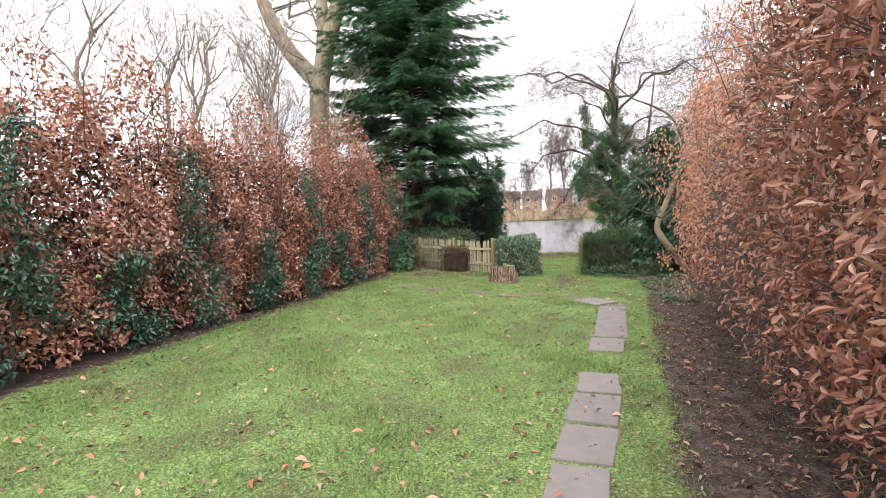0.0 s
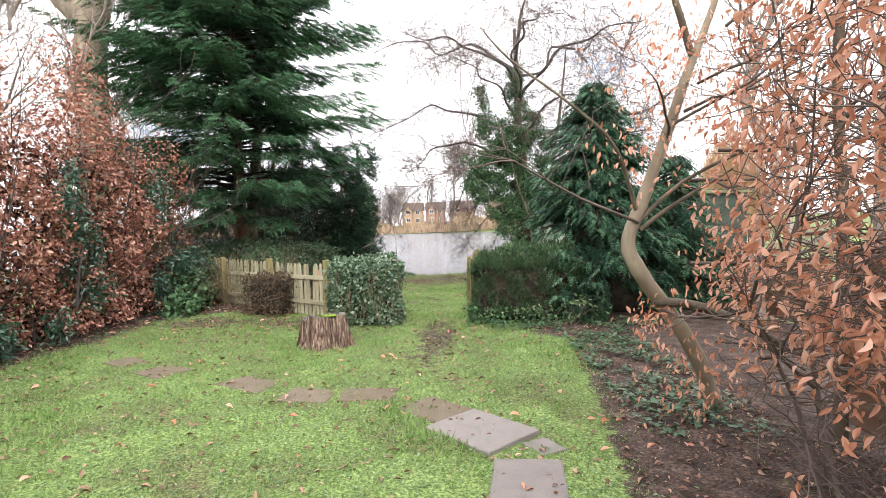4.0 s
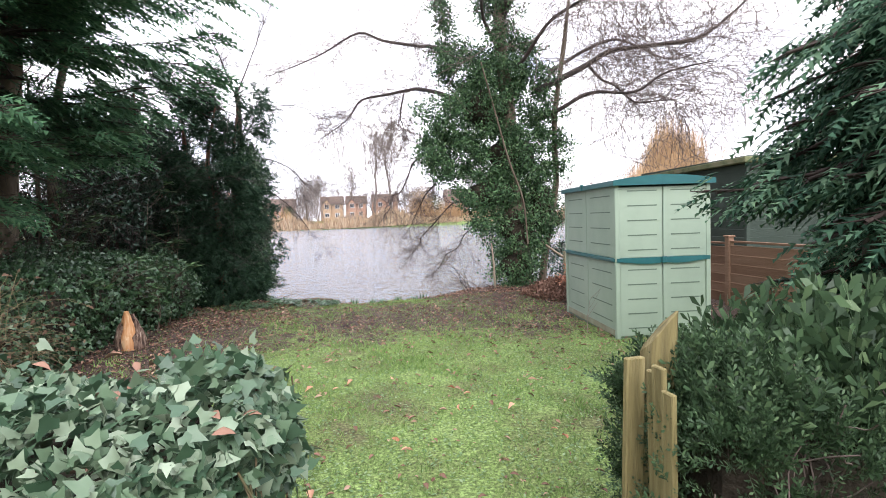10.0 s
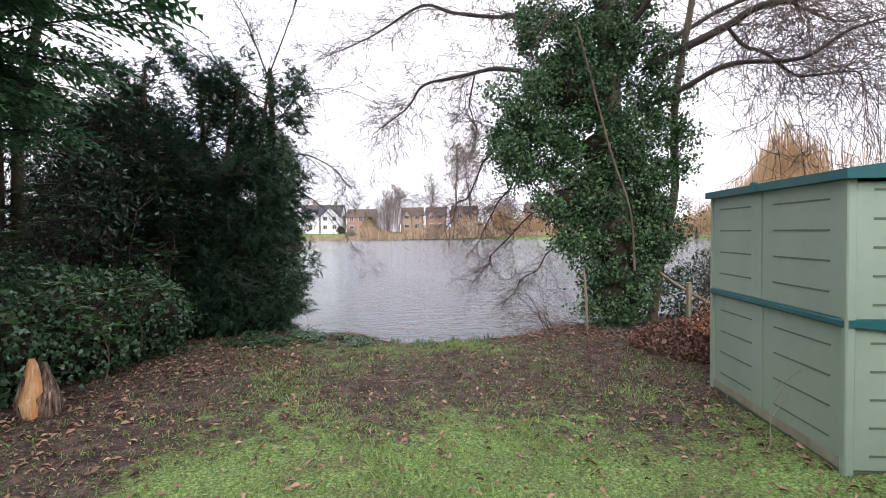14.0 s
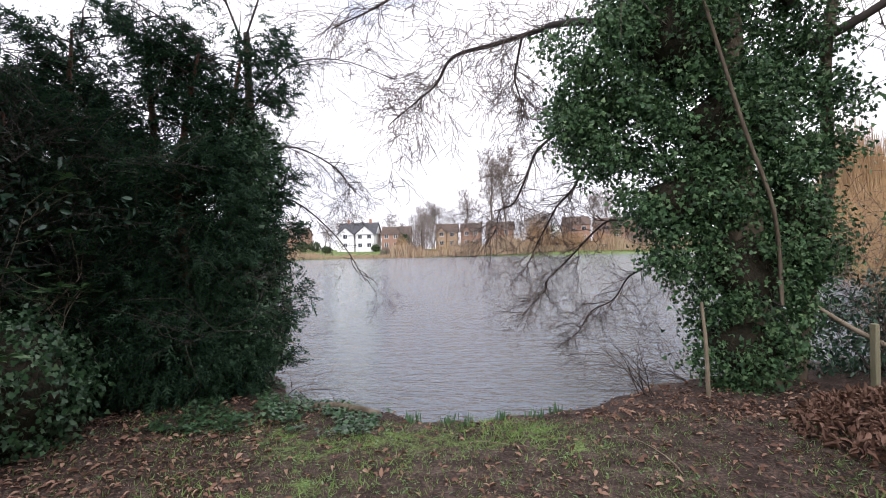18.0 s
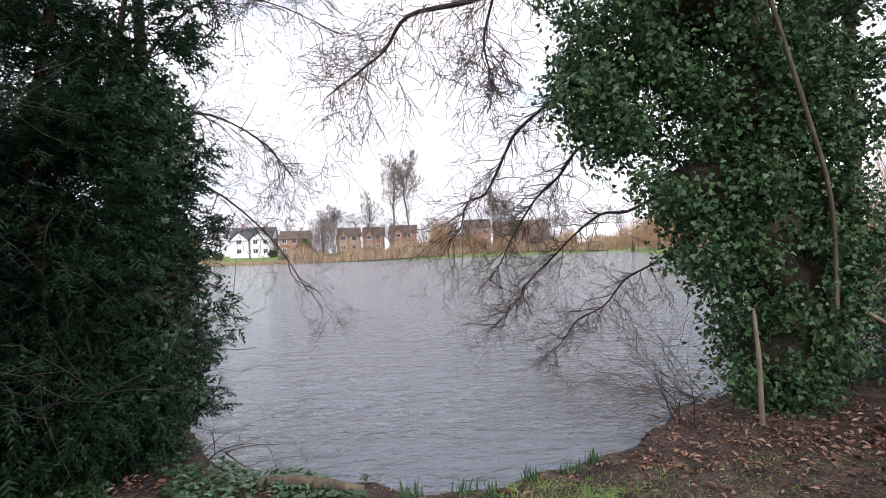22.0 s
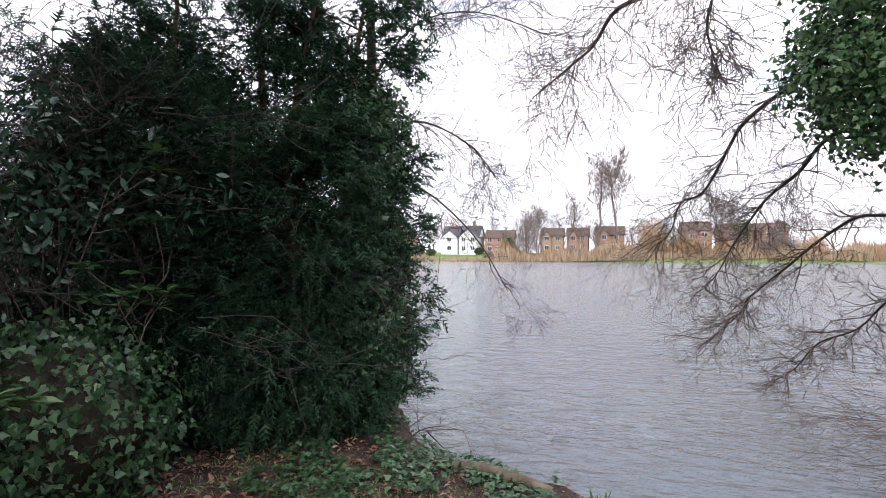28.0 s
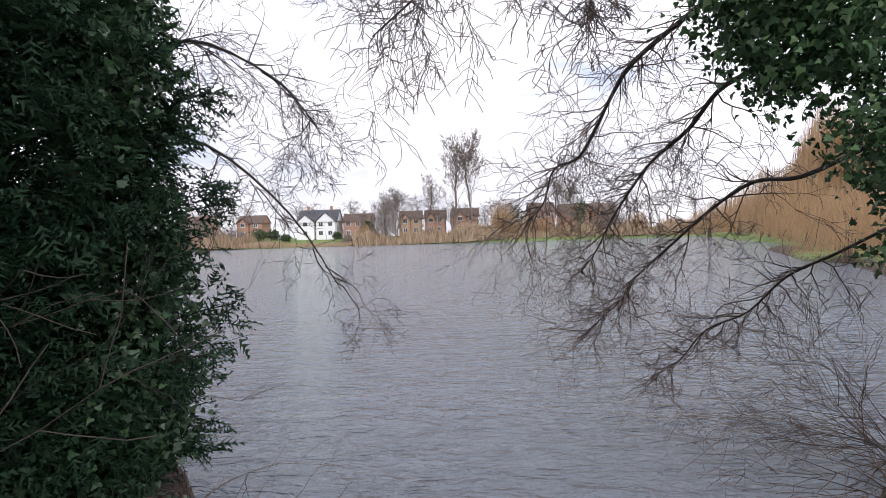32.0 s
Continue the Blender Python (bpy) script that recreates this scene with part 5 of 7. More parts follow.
def ivy_bank():
    c = empty("ivy_bank", pose(-4, 10.5, 0), "broad waist-high bank of dark glossy ivy", "shrub")
    spec = [(-4.05, 8.6, .5, .62, .8, .62), (-4.1, 9.6, .48, .62, .8, .65), (-4.15, 10.5, .5, .66, .8, .66), (-4.0, 11.5, .5, .72, .8, .66), (-3.95, 12.4, .48, .75, .8, .62), (-4.9, 9.5, .6, .8, 1.2, .7), (-4.9, 11.6, .6, .8, 1.2, .7), (-5.8, 10.4, .6, .8, 1.4, .7)]
    # dark lumps added under the leaves as painted shade
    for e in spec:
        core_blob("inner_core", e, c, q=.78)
    P, d = ellipsoids(spec, 46000, .22)
    P[:, 2] = np.maximum(P[:, 2], .03)
    leaf_cloud("ivy_foliage", IVY, P, d, (.032, .062), M_IVY, c, droop=.5, jitter=.7, turn=.8)
    return c


ivy_bank()


def laurel_bush(x, y, hgt, k, seed):
    c = empty("laurel_shrub", pose(x, y, 0), "young laurel with whorls of pale green oval leaves", "shrub", "laurel shoots in the ivy")
    segs, tips = [], []
    branching((x, y, .05), (.25, -.25, 1), hgt * .62, .012, 2, segs, tips, .12, (3, 4), .08, .55, rnd=random.Random(seed), minr=.004)
    np_part("stemwork", *tubes(segs, 4), M_BARK, c)
    P = np.repeat(np.array([p for p, d in tips]), k, 0)
    n = len(P)
    az = np.tile(np.arange(k) * 2 * np.pi / k, n // k) + rng.normal(0, .25, n)
    A = np.stack([np.cos(az), np.sin(az), rng.uniform(-.15, .5, n)], 1)
    np_part("foliage", *scatter(*OVAL, P, A, np.tile([0, 0, 1.0], (n, 1)) + rng.normal(size=(n, 3)) * .2, rng.uniform(.10, .15, n)), M_LAUREL, c)


for k, (x, y, h) in enumerate(((-3.45, 11.9, 1.15), (-3.7, 12.6, 1.5), (-3.35, 11.2, .95), (-4.2, 12.9, 2.1), (-4.8, 12.3, 2.0), (-4.5, 11.6, 1.6), (-4.9, 12.8, 2.3), (-4.0, 10.9, 1.2), (-5.2, 12.2, 2.2))):
    laurel_bush(x, y, h, 8, 70 + k)


def stalk_bush(x, y, r, hgt, n, name, label, mat_, seed):
    c = empty(name, pose(x, y, 0), label, "shrub")
    segs, tips = [], []
    rnd = random.Random(seed)
    for k in range(n):
        a, q = rnd.uniform(0, 6.28), r * rnd.random() ** .6
        px, py = x + q * math.cos(a) * .7, y + q * math.sin(a) * .7
        branching((px, py, gz(px, py) - .02), (math.cos(a) * .7, math.sin(a) * .7, 1.2), hgt * rnd.uniform(.7, 1.1), .0045, 1, segs, tips, .14, (3, 4), -.04, .6, droop=.25, rnd=rnd, minr=.002)
    np_part("stalkwork", *tubes(segs, 3), mat_, c)
    P = np.array([p for p, d in tips])
    leaf_cloud("foliage", KITE, P, np.tile([.4, -.4, .4], (len(P), 1)), (.03, .06), M_BROWN_SHRUB, c)


stalk_bush(-4.15, 7.55, .85, .95, 260, "dead_bush", "brown tangled bush of dead stalks", M_STRAW, 91)
stalk_bush(-4.3, 8.5, .5, .8, 120, "dead_bush", "brown tangled bush of dead stalks", M_STRAW, 92)


def broken_stump(x, y):
    s = empty("broken_stump", pose(x, y, gz(x, y)), "splintered stump of torn bright orange wood", "stump")
    for k, (dx, dy, r, h, m_) in enumerate(((0, 0, .085, .50, M_ORANGE_WOOD), (.09, .03, .07, .40, M_STUMP), (-.09, .04, .08, .36, M_STUMP), (.02, .10, .09, .45, M_STUMP))):
        np_part("splinter", *limb([(x + dx, y + dy, -.06), (x + dx * 1.1, y + dy, h * .45), (x + dx * .9 - .02, y + dy, h)], [r * 1.25, r, r * .25], 9, .22), m_, s)


broken_stump(-3.28, 10.25)


# ---- plastic garden shed ----
def plastic_shed():
    w, dp, hb = 1.13, 1.86, 1.83
    s = empty("garden_shed", pose(2.51, 9.32, .0, 0, 0, -2.5), "sage green plastic garden shed with dark teal roof and band", "shed")
    OWN_SPACE.append(s)

    def add(name, m_, boxes, parent=s, label="", bevel=.008):
        bm = bmesh.new()
        for b in boxes:
            box(bm, *b, bevel)
        ob = part(name, bm, m_, parent, label)
        return ob
    band = .93
    # side panels: two per level on each side, doors in front, back panels
    for lo, hi in ((.03, band - .02), (band + .02, hb)):
        inset = .012 if lo < .5 else 0
        for side, x0 in (("left", 0.0), ("right", w - .05)):
            for y0, y1 in ((.0, dp * .52), (dp * .525, dp)):
                p = add("side_panel", M_SHED, [(x0 + inset * (1 if x0 == 0 else -1), y0, lo, x0 + .05 + inset * (1 if x0 == 0 else -1), y1, hi)])
                x = x0 - .0035 + inset if x0 == 0 else x0 + .0535 - inset
                # dark strips on the panel face, painted shade for moulded grooves
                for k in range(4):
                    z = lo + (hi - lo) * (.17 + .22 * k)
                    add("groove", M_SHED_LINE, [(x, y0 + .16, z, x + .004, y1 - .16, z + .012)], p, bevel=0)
        for x0, x1 in ((.05, w / 2 - .004), (w / 2 + .004, w - .05)):
            p = add("door", M_SHED, [(x0 - .045 if x0 < .1 else x0, -.012 + inset, lo, x1 + .045 if x1 > w - .1 else x1, .03 + inset, hi - (.05 if lo > .5 else .0))])
            # dark strips on the door face, painted shade for moulded grooves
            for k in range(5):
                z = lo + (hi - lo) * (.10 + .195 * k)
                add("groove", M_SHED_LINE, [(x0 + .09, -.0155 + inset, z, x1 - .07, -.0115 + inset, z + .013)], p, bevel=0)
        add("back_panel", M_SHED, [(.05, dp - .03, lo, w - .05, dp + .01, hi)])
    for x in (-.012, w - .045):
        for y in (-.02, dp - .035):
            add("corner_post", M_SHED, [(x, y, .0, x + .057, y + .057, hb)])
    # teal waist band, sagging over the doors
    for (x0, y0, x1, y1) in ((-.02, 0, .02, dp), (w - .02, 0, w + .02, dp), (0, dp - .01, w, dp + .025)):
        add("band", M_SHED_TRIM, [(x0, y0, band - .025, x1, y1, band + .022)])
    for sgn in (0, 1):
        bm = bmesh.new()
        n = 12
        tops, bots = [], []
        for i in range(n + 1):
            t = i / n
            x = (0 if sgn == 0 else w / 2 + .004) + t * (w / 2 - .004)
            q = t if sgn == 0 else 1 - t
            sag = .030 * math.sin(q * math.pi * .75) ** 2
            for arr, z in ((tops, band + .022), (bots, band - .022 - sag)):
                arr.append((bm.verts.new((x, -.028, z)), bm.verts.new((x, .01, z))))
        for i in range(n):
            a, b, c, d = tops[i], tops[i + 1], bots[i + 1], bots[i]
            bm.faces.new((a[0], d[0], c[0], b[0]))
            bm.faces.new((a[0], b[0], b[1], a[1]))
            bm.faces.new((d[0], d[1], c[1], c[0]))
        part("band", bm, M_SHED_TRIM, s)
    # roof: low, bowed, with overhang
    bm = bmesh.new()
    n = 14
    rows = []
    for y in (-.07, dp + .05):
        row = []
        for i in range(n + 1):
            t = i / n
            x = -.05 + t * (w + .10)
            z = hb - .01 + .035 + .055 * math.sin(math.pi * t)
            row.append((bm.verts.new((x, y, z)), bm.verts.new((x, y, hb - .035))))
        rows.append(row)
    for i in range(n):
        a, b = rows[0][i], rows[0][i + 1]
        c, d = rows[1][i + 1], rows[1][i]
        bm.faces.new((a[0], b[0], c[0], d[0]))
        bm.faces.new((a[1], b[1], b[0], a[0]))
        bm.faces.new((d[0], c[0], c[1], d[1]))
        bm.faces.new((a[1], d[1], c[1], b[1]))
    for i in (0, n):
        f = (rows[0][i][0], rows[1][i][0], rows[1][i][1], rows[0][i][1])
        bm.faces.new(f if i == 0 else f[::-1])
    part("roof", bm, M_SHED_TRIM, s)
    for b in ((-.065, dp * .52, hb - .04, -.03, dp * .56, hb + .045), (w + .03, dp * .52, hb - .04, w + .065, dp * .56, hb + .045)):
        add("roof_seam", M_SHED_TRIM, [b])
    add("handle", M_SHED_TRIM, [(w / 2 - .03, -.05, band - .045, w / 2 + .03, -.02, band + .03)])
    add("base", M_SHED_LINE, [(.01, .01, -.04, w - .01, dp - .01, .04)])
    add("mud_strip", M_SHED_DIRT, [(-.004, .03, .03, .0, dp - .06, .10)], bevel=0)


plastic_shed()

# ---- timber hut and boundary fence behind the shed ----
panel_fence([(4.85, 12.5), (4.85, 10.62), (4.88, 8.76), (4.92, 6.9), (4.95, 5.0), (5.0, 3.1)], .90, "panel_fence", "low brown panel fence with square capped posts", "boundary fences")


def timber_hut():
    x0, y0, x1, y1, hh = 5.75, 11.45, 8.4, 14.9, 2.32
    s = empty("timber_hut", pose(x0, y0, 0), "dark green timber hut with overlapping boards and a mossy felt roof", "shed")
    bm = bmesh.new()
    box(bm, x0 + .03, y0 + .03, -.05, x1, y1, hh)
    part("wall", bm, M_HUT, s)
    n = 17
    for k in range(n):
        z = .05 + k * (hh - .05) / n
        for b, rot in (((0, 0, 0, y1 - y0, .018, .155), 90), ((0, 0, 0, x1 - x0, .018, .155), 0)):
            bm = bmesh.new()
            box(bm, b[0], 0, 0, b[3], .018, .155)
            o = part("board", bm, M_HUT, s)
            if rot == 90:
                o.matrix_world = pose(x0 + .018, y0, z, 0, 0, 90) @ pose(0, 0, 0, -7, 0, 0)
            else:
                o.matrix_world = pose(x0, y0 - .003, z, 7, 0, 0)
    bm = bmesh.new()
    box(bm, -.03, -.03, -.05, .03, .03, hh, .004)
    o = part("corner_trim", bm, M_HUT, s)
    o.matrix_world = pose(x0, y0, 0)
    bm = bmesh.new()
    box(bm, x0 - .14, y0 - .14, 0, x1 + .12, y1 + .12, .09, .01)
    o = part("roof", bm, M_FELT, s, "mossy roof with thick felt edge")
    o.matrix_world = pose(0, 0, hh + .02, -.6, 0, 0)


timber_hut()


# ---- ivy-clad tree with boughs over the lake ----
def ivy_tree():
    t = empty("ivy_clad_tree", pose(2.75, 14.75, 0), "old tree clad in thick ivy, bare boughs drooping over the lake", "tree")
    T = [([(2.85, 14.75, -.3), (2.8, 14.75, .8), (2.7, 14.8, 2.2), (2.65, 14.85, 3.8), (2.55, 14.9, 5.6), (2.5, 15, 8.2)], [.30, .24, .21, .17, .12, .05]),
         ([(3.35, 14.95, -.2), (3.55, 14.95, 1.2), (3.75, 14.95, 2.2), (3.72, 14.9, 3.6), (3.95, 14.8, 5.2), (4.2, 14.7, 7.5)], [.085, .075, .065, .06, .05, .02])]
    for p, r in T:
        np_part("trunk", *limb(p, r, 10, .08), M_BARK, t, smooth=True)
    spec = [(2.75, 14.75, .4, .60, .56, .62), (2.8, 14.75, 1.2, .66, .55, .75), (2.25, 14.75, 2.0, .85, .6, .50), (3.35, 14.85, 1.7, .45, .45, .85), (1.55, 14.85, 2.75, .72, .65, .55), (2.75, 14.9, 2.8, .85, .75, .75),
            (1.3, 14.85, 3.6, .68, .65, .62), (2.2, 14.9, 3.8, .85, .75, .7), (1.75, 14.9, 4.6, .62, .62, .6), (2.7, 14.95, 4.8, .7, .65, .7), (2.5, 15, 6.1, .45, .42, 1.0), (1.35, 15.3, 5.6, .25, .25, .8), (3.5, 14.9, 3.9, .45, .45, .8),
            (3.55, 14.9, 2.9, .42, .4, .5), (2.05, 14.7, 1.45, .32, .35, .35), (1.0, 14.8, 2.9, .32, .4, .32)]
    # dark lumps added behind the ivy as painted shade
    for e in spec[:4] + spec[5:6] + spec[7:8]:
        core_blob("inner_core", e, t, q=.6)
    C, cd = ellipsoids(spec, 1250, .45)        # the ivy grows in loose bunches with gaps between them
    keep = lump(C[:, 0] * 3, C[:, 2] * 2.6 + C[:, 1], 1.3, 4) > -.42 + .25 * rng.random(len(C))
    C, cd = C[keep], cd[keep]
    k = rng.integers(0, len(C), 86000)
    o = rng.normal(size=(len(k), 3)) * np.array([.10, .10, .085])
    P = C[k] + o
    d = unit(cd[k] * .6 + unit(o) * .7 + np.array([0, 0, .35]))
    P[:, 2] = np.maximum(P[:, 2], gz(2.7, 14.5))
    leaf_cloud("ivy_foliage", IVY, P, d, (.03, .06), M_IVY_DARK, t, droop=.5, jitter=.8, turn=.6)
    rnd = random.Random(77)
    limbs = [
        # (points, radii, twig length, twig number, droop)
        ([(1.6, 15.0, 4.0), (.9, 15.9, 4.5), (.1, 16.6, 4.55), (-.8, 17.0, 4.15), (-1.6, 17.2, 3.6)], [.05, .042, .032, .02, .008], .9, 24, .22),
        ([(2.0, 15.0, 4.9), (1.2, 16.0, 5.5), (.1, 16.8, 5.9), (-1.3, 17.2, 5.8), (-2.6, 17.4, 5.3)], [.05, .045, .035, .022, .009], 1.0, 24, .2),
        ([(.5, 16.3, 4.5), (.4, 16.5, 4.0), (.55, 16.6, 3.5)], [.018, .014, .006], .5, 10, .25),
        ([(1.3, 15.0, 3.3), (1.0, 15.7, 3.1), (.55, 16.3, 2.6), (.15, 16.7, 2.1), (-.1, 16.9, 1.6)], [.04, .034, .026, .016, .006], .62, 26, .25),
        ([(1.4, 15.1, 2.7), (1.25, 15.8, 2.55), (.95, 16.4, 2.1), (.7, 16.8, 1.6), (.45, 17.0, 1.1)], [.034, .03, .022, .014, .006], .6, 26, .22),
        ([(1.9, 15.2, 2.0), (1.55, 15.9, 1.85), (1.15, 16.4, 1.4), (.8, 16.7, .9), (.45, 16.9, .5)], [.028, .024, .018, .012, .005], .55, 24, .2),
        ([(2.1, 15.2, 1.5), (1.8, 15.9, 1.1), (1.4, 16.4, .6), (1.1, 16.8, .1)], [.02, .017, .012, .005], .5, 18, .15),
        ([(3.3, 14.9, 4.2), (4.4, 14.6, 4.7), (5.8, 14.2, 5.0), (7.6, 13.6, 5.9)], [.075, .06, .045, .015], 1.4, 24, .12),
        ([(3.4, 14.9, 3.6), (4.2, 14.4, 4.0), (5.0, 13.7, 3.9), (6.2, 13.0, 4.3)], [.05, .04, .03, .01], 1.2, 18, .15),
        ([(2.6, 14.9, 5.6), (3.4, 14.2, 6.6), (4.6, 13.4, 7.2), (6.0, 12.6, 7.4)], [.06, .05, .035, .012], 1.4, 20, .12),
        ([(2.5, 15.0, 6.2), (1.4, 14.4, 7.2), (.2, 13.8, 7.6), (-1.2, 13.2, 7.6)], [.055, .045, .03, .01], 1.3, 20, .18),
        ([(2.5, 15.0, 7.0), (2.7, 14.6, 8.6), (3.2, 14.0, 10.0)], [.06, .04, .012], 1.5, 16, .05),
        ([(2.5, 15.0, 5.2), (1.9, 14.0, 6.0), (1.1, 13.2, 6.4), (.3, 12.4, 6.5)], [.04, .03, .02, .008], 1.0, 14, .15),
        ([(2.6, 14.9, 4.6), (3.2, 13.8, 5.2), (3.6, 12.6, 5.3), (4.2, 11.4, 5.0)], [.045, .035, .025, .01], 1.2, 20, .2),
        ([(2.6, 14.9, 5.8), (2.2, 13.4, 6.8), (2.4, 11.8, 7.2), (2.6, 10.4, 6.9)], [.045, .035, .025, .01], 1.2, 20, .2),
        ([(2.5, 15.0, 6.8), (1.0, 15.2, 7.8), (-.6, 15.4, 8.0), (-2.4, 15.4, 7.7)], [.05, .04, .025, .01], 1.3, 20, .2),
        ([(2.5, 15.0, 6.6), (3.8, 15.2, 7.6), (5.4, 15.2, 8.0), (7.2, 15.0, 8.0)], [.05, .04, .025, .01], 1.3, 20, .15),
        ([(3.6, 14.8, 4.6), (4.6, 15.2, 5.2), (5.8, 15.4, 5.4), (7.4, 15.6, 5.2)], [.045, .035, .025, .01], 1.2, 20, .2),
        ([(4.4, 14.6, 4.7), (4.9, 14.4, 4.2), (5.5, 14.2, 3.8), (6.2, 14.2, 3.6)], [.03, .025, .018, .008], 1.0, 16, .25),
    ]
    low, upper, tips = [], [], []
    for pts, rad, tl, tn, dr in limbs:
        fine = [np.array(pts[0])]              # bend the long curve a little
        for a, b in zip(pts[:-1], pts[1:]):
            a, b = np.array(a), np.array(b)
            w = np.linalg.norm(b - a) * (.12 if pts[0][2] > 3.5 else .07)
            fine += [a + (b - a) * .5 + np.array([rnd.gauss(0, w), rnd.gauss(0, w), rnd.gauss(0, w)]), b]
        rad = (1.05 if pts[0][2] > 3.5 else .65) * np.interp(np.linspace(0, 1, len(fine)), np.linspace(0, 1, len(rad)), rad)
        np_part("bough", *limb(fine, rad, 7, .06), M_TWIG_DARK, t, smooth=True)
        P = np.array(fine)
        high = pts[0][2] > 3.5
        segs = upper if high else low
        lake_side = pts[-1][0] < 1.0
        tn = int(tn * (2.3 if high and lake_side else 2.1 if high else 2.0))
        tl *= .95 if high and lake_side else 1.3 if high else 1
        for k in range(tn):
            f = (.2 + .8 * (k + rnd.random()) / tn) * (len(P) - 1)
            i = min(int(f), len(P) - 2)
            q = P[i] + (P[i + 1] - P[i]) * (f - i)
            ax = P[i + 1] - P[i]
            ax = ax / np.linalg.norm(ax)
            s = np.array([rnd.gauss(0, 1), rnd.gauss(0, 1), rnd.gauss(0, .6)])
            branching(q, ax * .8 + s * .6, tl * rnd.uniform(.5, 1.15), .008, 2, segs, tips, .24, (3, 5), .0, .66, droop=dr, rnd=rnd, minr=.0044 if high else .0022)
    np_part("twigwork", *tubes(upper, 3), M_TWIG, t)
    np_part("twigwork", *tubes(low, 3), M_TWIG, t)
    # pale dead ivy stem against the trunk
    np_part("dead_stem", *limb([(2.12, 14.15, 0), (2.10, 14.13, .5), (2.06, 14.12, .95)], [.022, .02, .014], 6), M_BARK_PALE, t, smooth=True)
    np_part("hanging_stem", *limb([(1.95, 14.1, 4.6), (2.2, 14.05, 3.6), (2.45, 14.0, 2.6), (2.75, 14.1, 1.8), (2.85, 14.2, .9)], [.014, .018, .02, .02, .02], 6), M_BARK, t, smooth=True)


ivy_tree()


def bare_shrub(x, y, z, n, ln, way, name, label, mat_, seed, droop=.15, depth=2, r=.008):
    c = empty(name, pose(x, y, z), label, "shrub")
    segs, tips = [], []
    rnd = random.Random(seed)
    for k in range(n):
        d = np.array(way) + np.array([rnd.gauss(0, .45), rnd.gauss(0, .45), rnd.gauss(0, .35)])
        branching((x + rnd.uniform(-.12, .12), y + rnd.uniform(-.12, .12), z), d, ln * rnd.uniform(.7, 1.2), r, depth, segs, tips, .12, (3, 4), .02, .6, droop=droop, rnd=rnd, minr=.002)
    np_part("twigwork", *tubes(segs, 3), mat_, c)


bare_shrub(1.9, 14.9, -.2, 8, .85, (-.5, .4, .35), "bare_shrub", "thin leafless shrub leaning out over the water", M_TWIG, 5, depth=2, r=.005)
bare_shrub(2.5, 15.6, -.25, 13, .95, (-.7, .5, .35), "bare_shrub", "thin leafless shrub leaning out over the water", M_TWIG, 6, depth=3, r=.006)
bare_shrub(1.6, 14.35, -.1, 7, .7, (-.3, .1, .9), "bare_shrub", "few leafless saplings at the water's edge", M_TWIG_DARK, 7, depth=1)
bare_shrub(-2.35, 14.6, -.1, 5, .6, (.7, .25, .1), "bare_shrub", "leafless twigs drooping to the lake below the yew", M_TWIG, 8, droop=.35)


def lakeside_bare_tree():
    t = empty("bare_tree", pose(-3.5, 15.6, -.3), "leafless tree behind the yews with twigs over the lake", "tree")
    np_part("trunk", *limb([(-3.5, 15.3, -.6), (-3.4, 15.3, 1.2), (-3.1, 15.3, 2.6), (-3.1, 15.3, 4.4)], [.10, .085, .07, .04], 9), M_BARK, t, smooth=True)
    segs, tips = [], []
    rnd = random.Random(44)
    for pts in ([(-3.1, 15.05, 2.3), (-2.55, 15.4, 2.2), (-2.0, 15.5, 1.7), (-1.66, 15.6, 1.12)], [(-3.0, 15.1, 2.6), (-2.6, 15.3, 2.9), (-2.1, 15.5, 2.7), (-1.8, 15.6, 2.35)], [(-3.05, 15.1, 3.2), (-2.6, 15.3, 3.9), (-2.0, 15.6, 4.1), (-1.3, 15.9, 3.9)],
                [(-3.1, 15.2, 4.2), (-3.4, 14.8, 5.2), (-3.9, 14.4, 5.8)], [(-3.1, 15.2, 4.2), (-2.6, 15, 5.2), (-2.2, 14.8, 6.0)], [(-3.05, 15.1, 3.4), (-3.9, 15, 4.4), (-4.9, 14.9, 5.0)]):
        np_part("bough", *limb(pts, np.linspace(.016, .004, len(pts)), 6, .1), M_TWIG_DARK, t, smooth=True)
        for k in range(30 if pts[-1][2] > 1.5 else 12):
            i = rnd.randrange(len(pts) - 1)
            q = np.array(pts[i]) + (np.array(pts[i + 1]) - np.array(pts[i])) * rnd.random()
            d = np.array(pts[i + 1]) - np.array(pts[i])
            branching(q, d / np.linalg.norm(d) + np.array([rnd.gauss(0, .6), rnd.gauss(0, .6), rnd.gauss(0, .5)]), rnd.uniform(.3, .6), .006, 3, segs, tips, .24, (2, 4), .0, .64, droop=.2, rnd=rnd, minr=.002)
    np_part("twigwork", *tubes(segs, 3), M_TWIG_DARK, t)


lakeside_bare_tree()


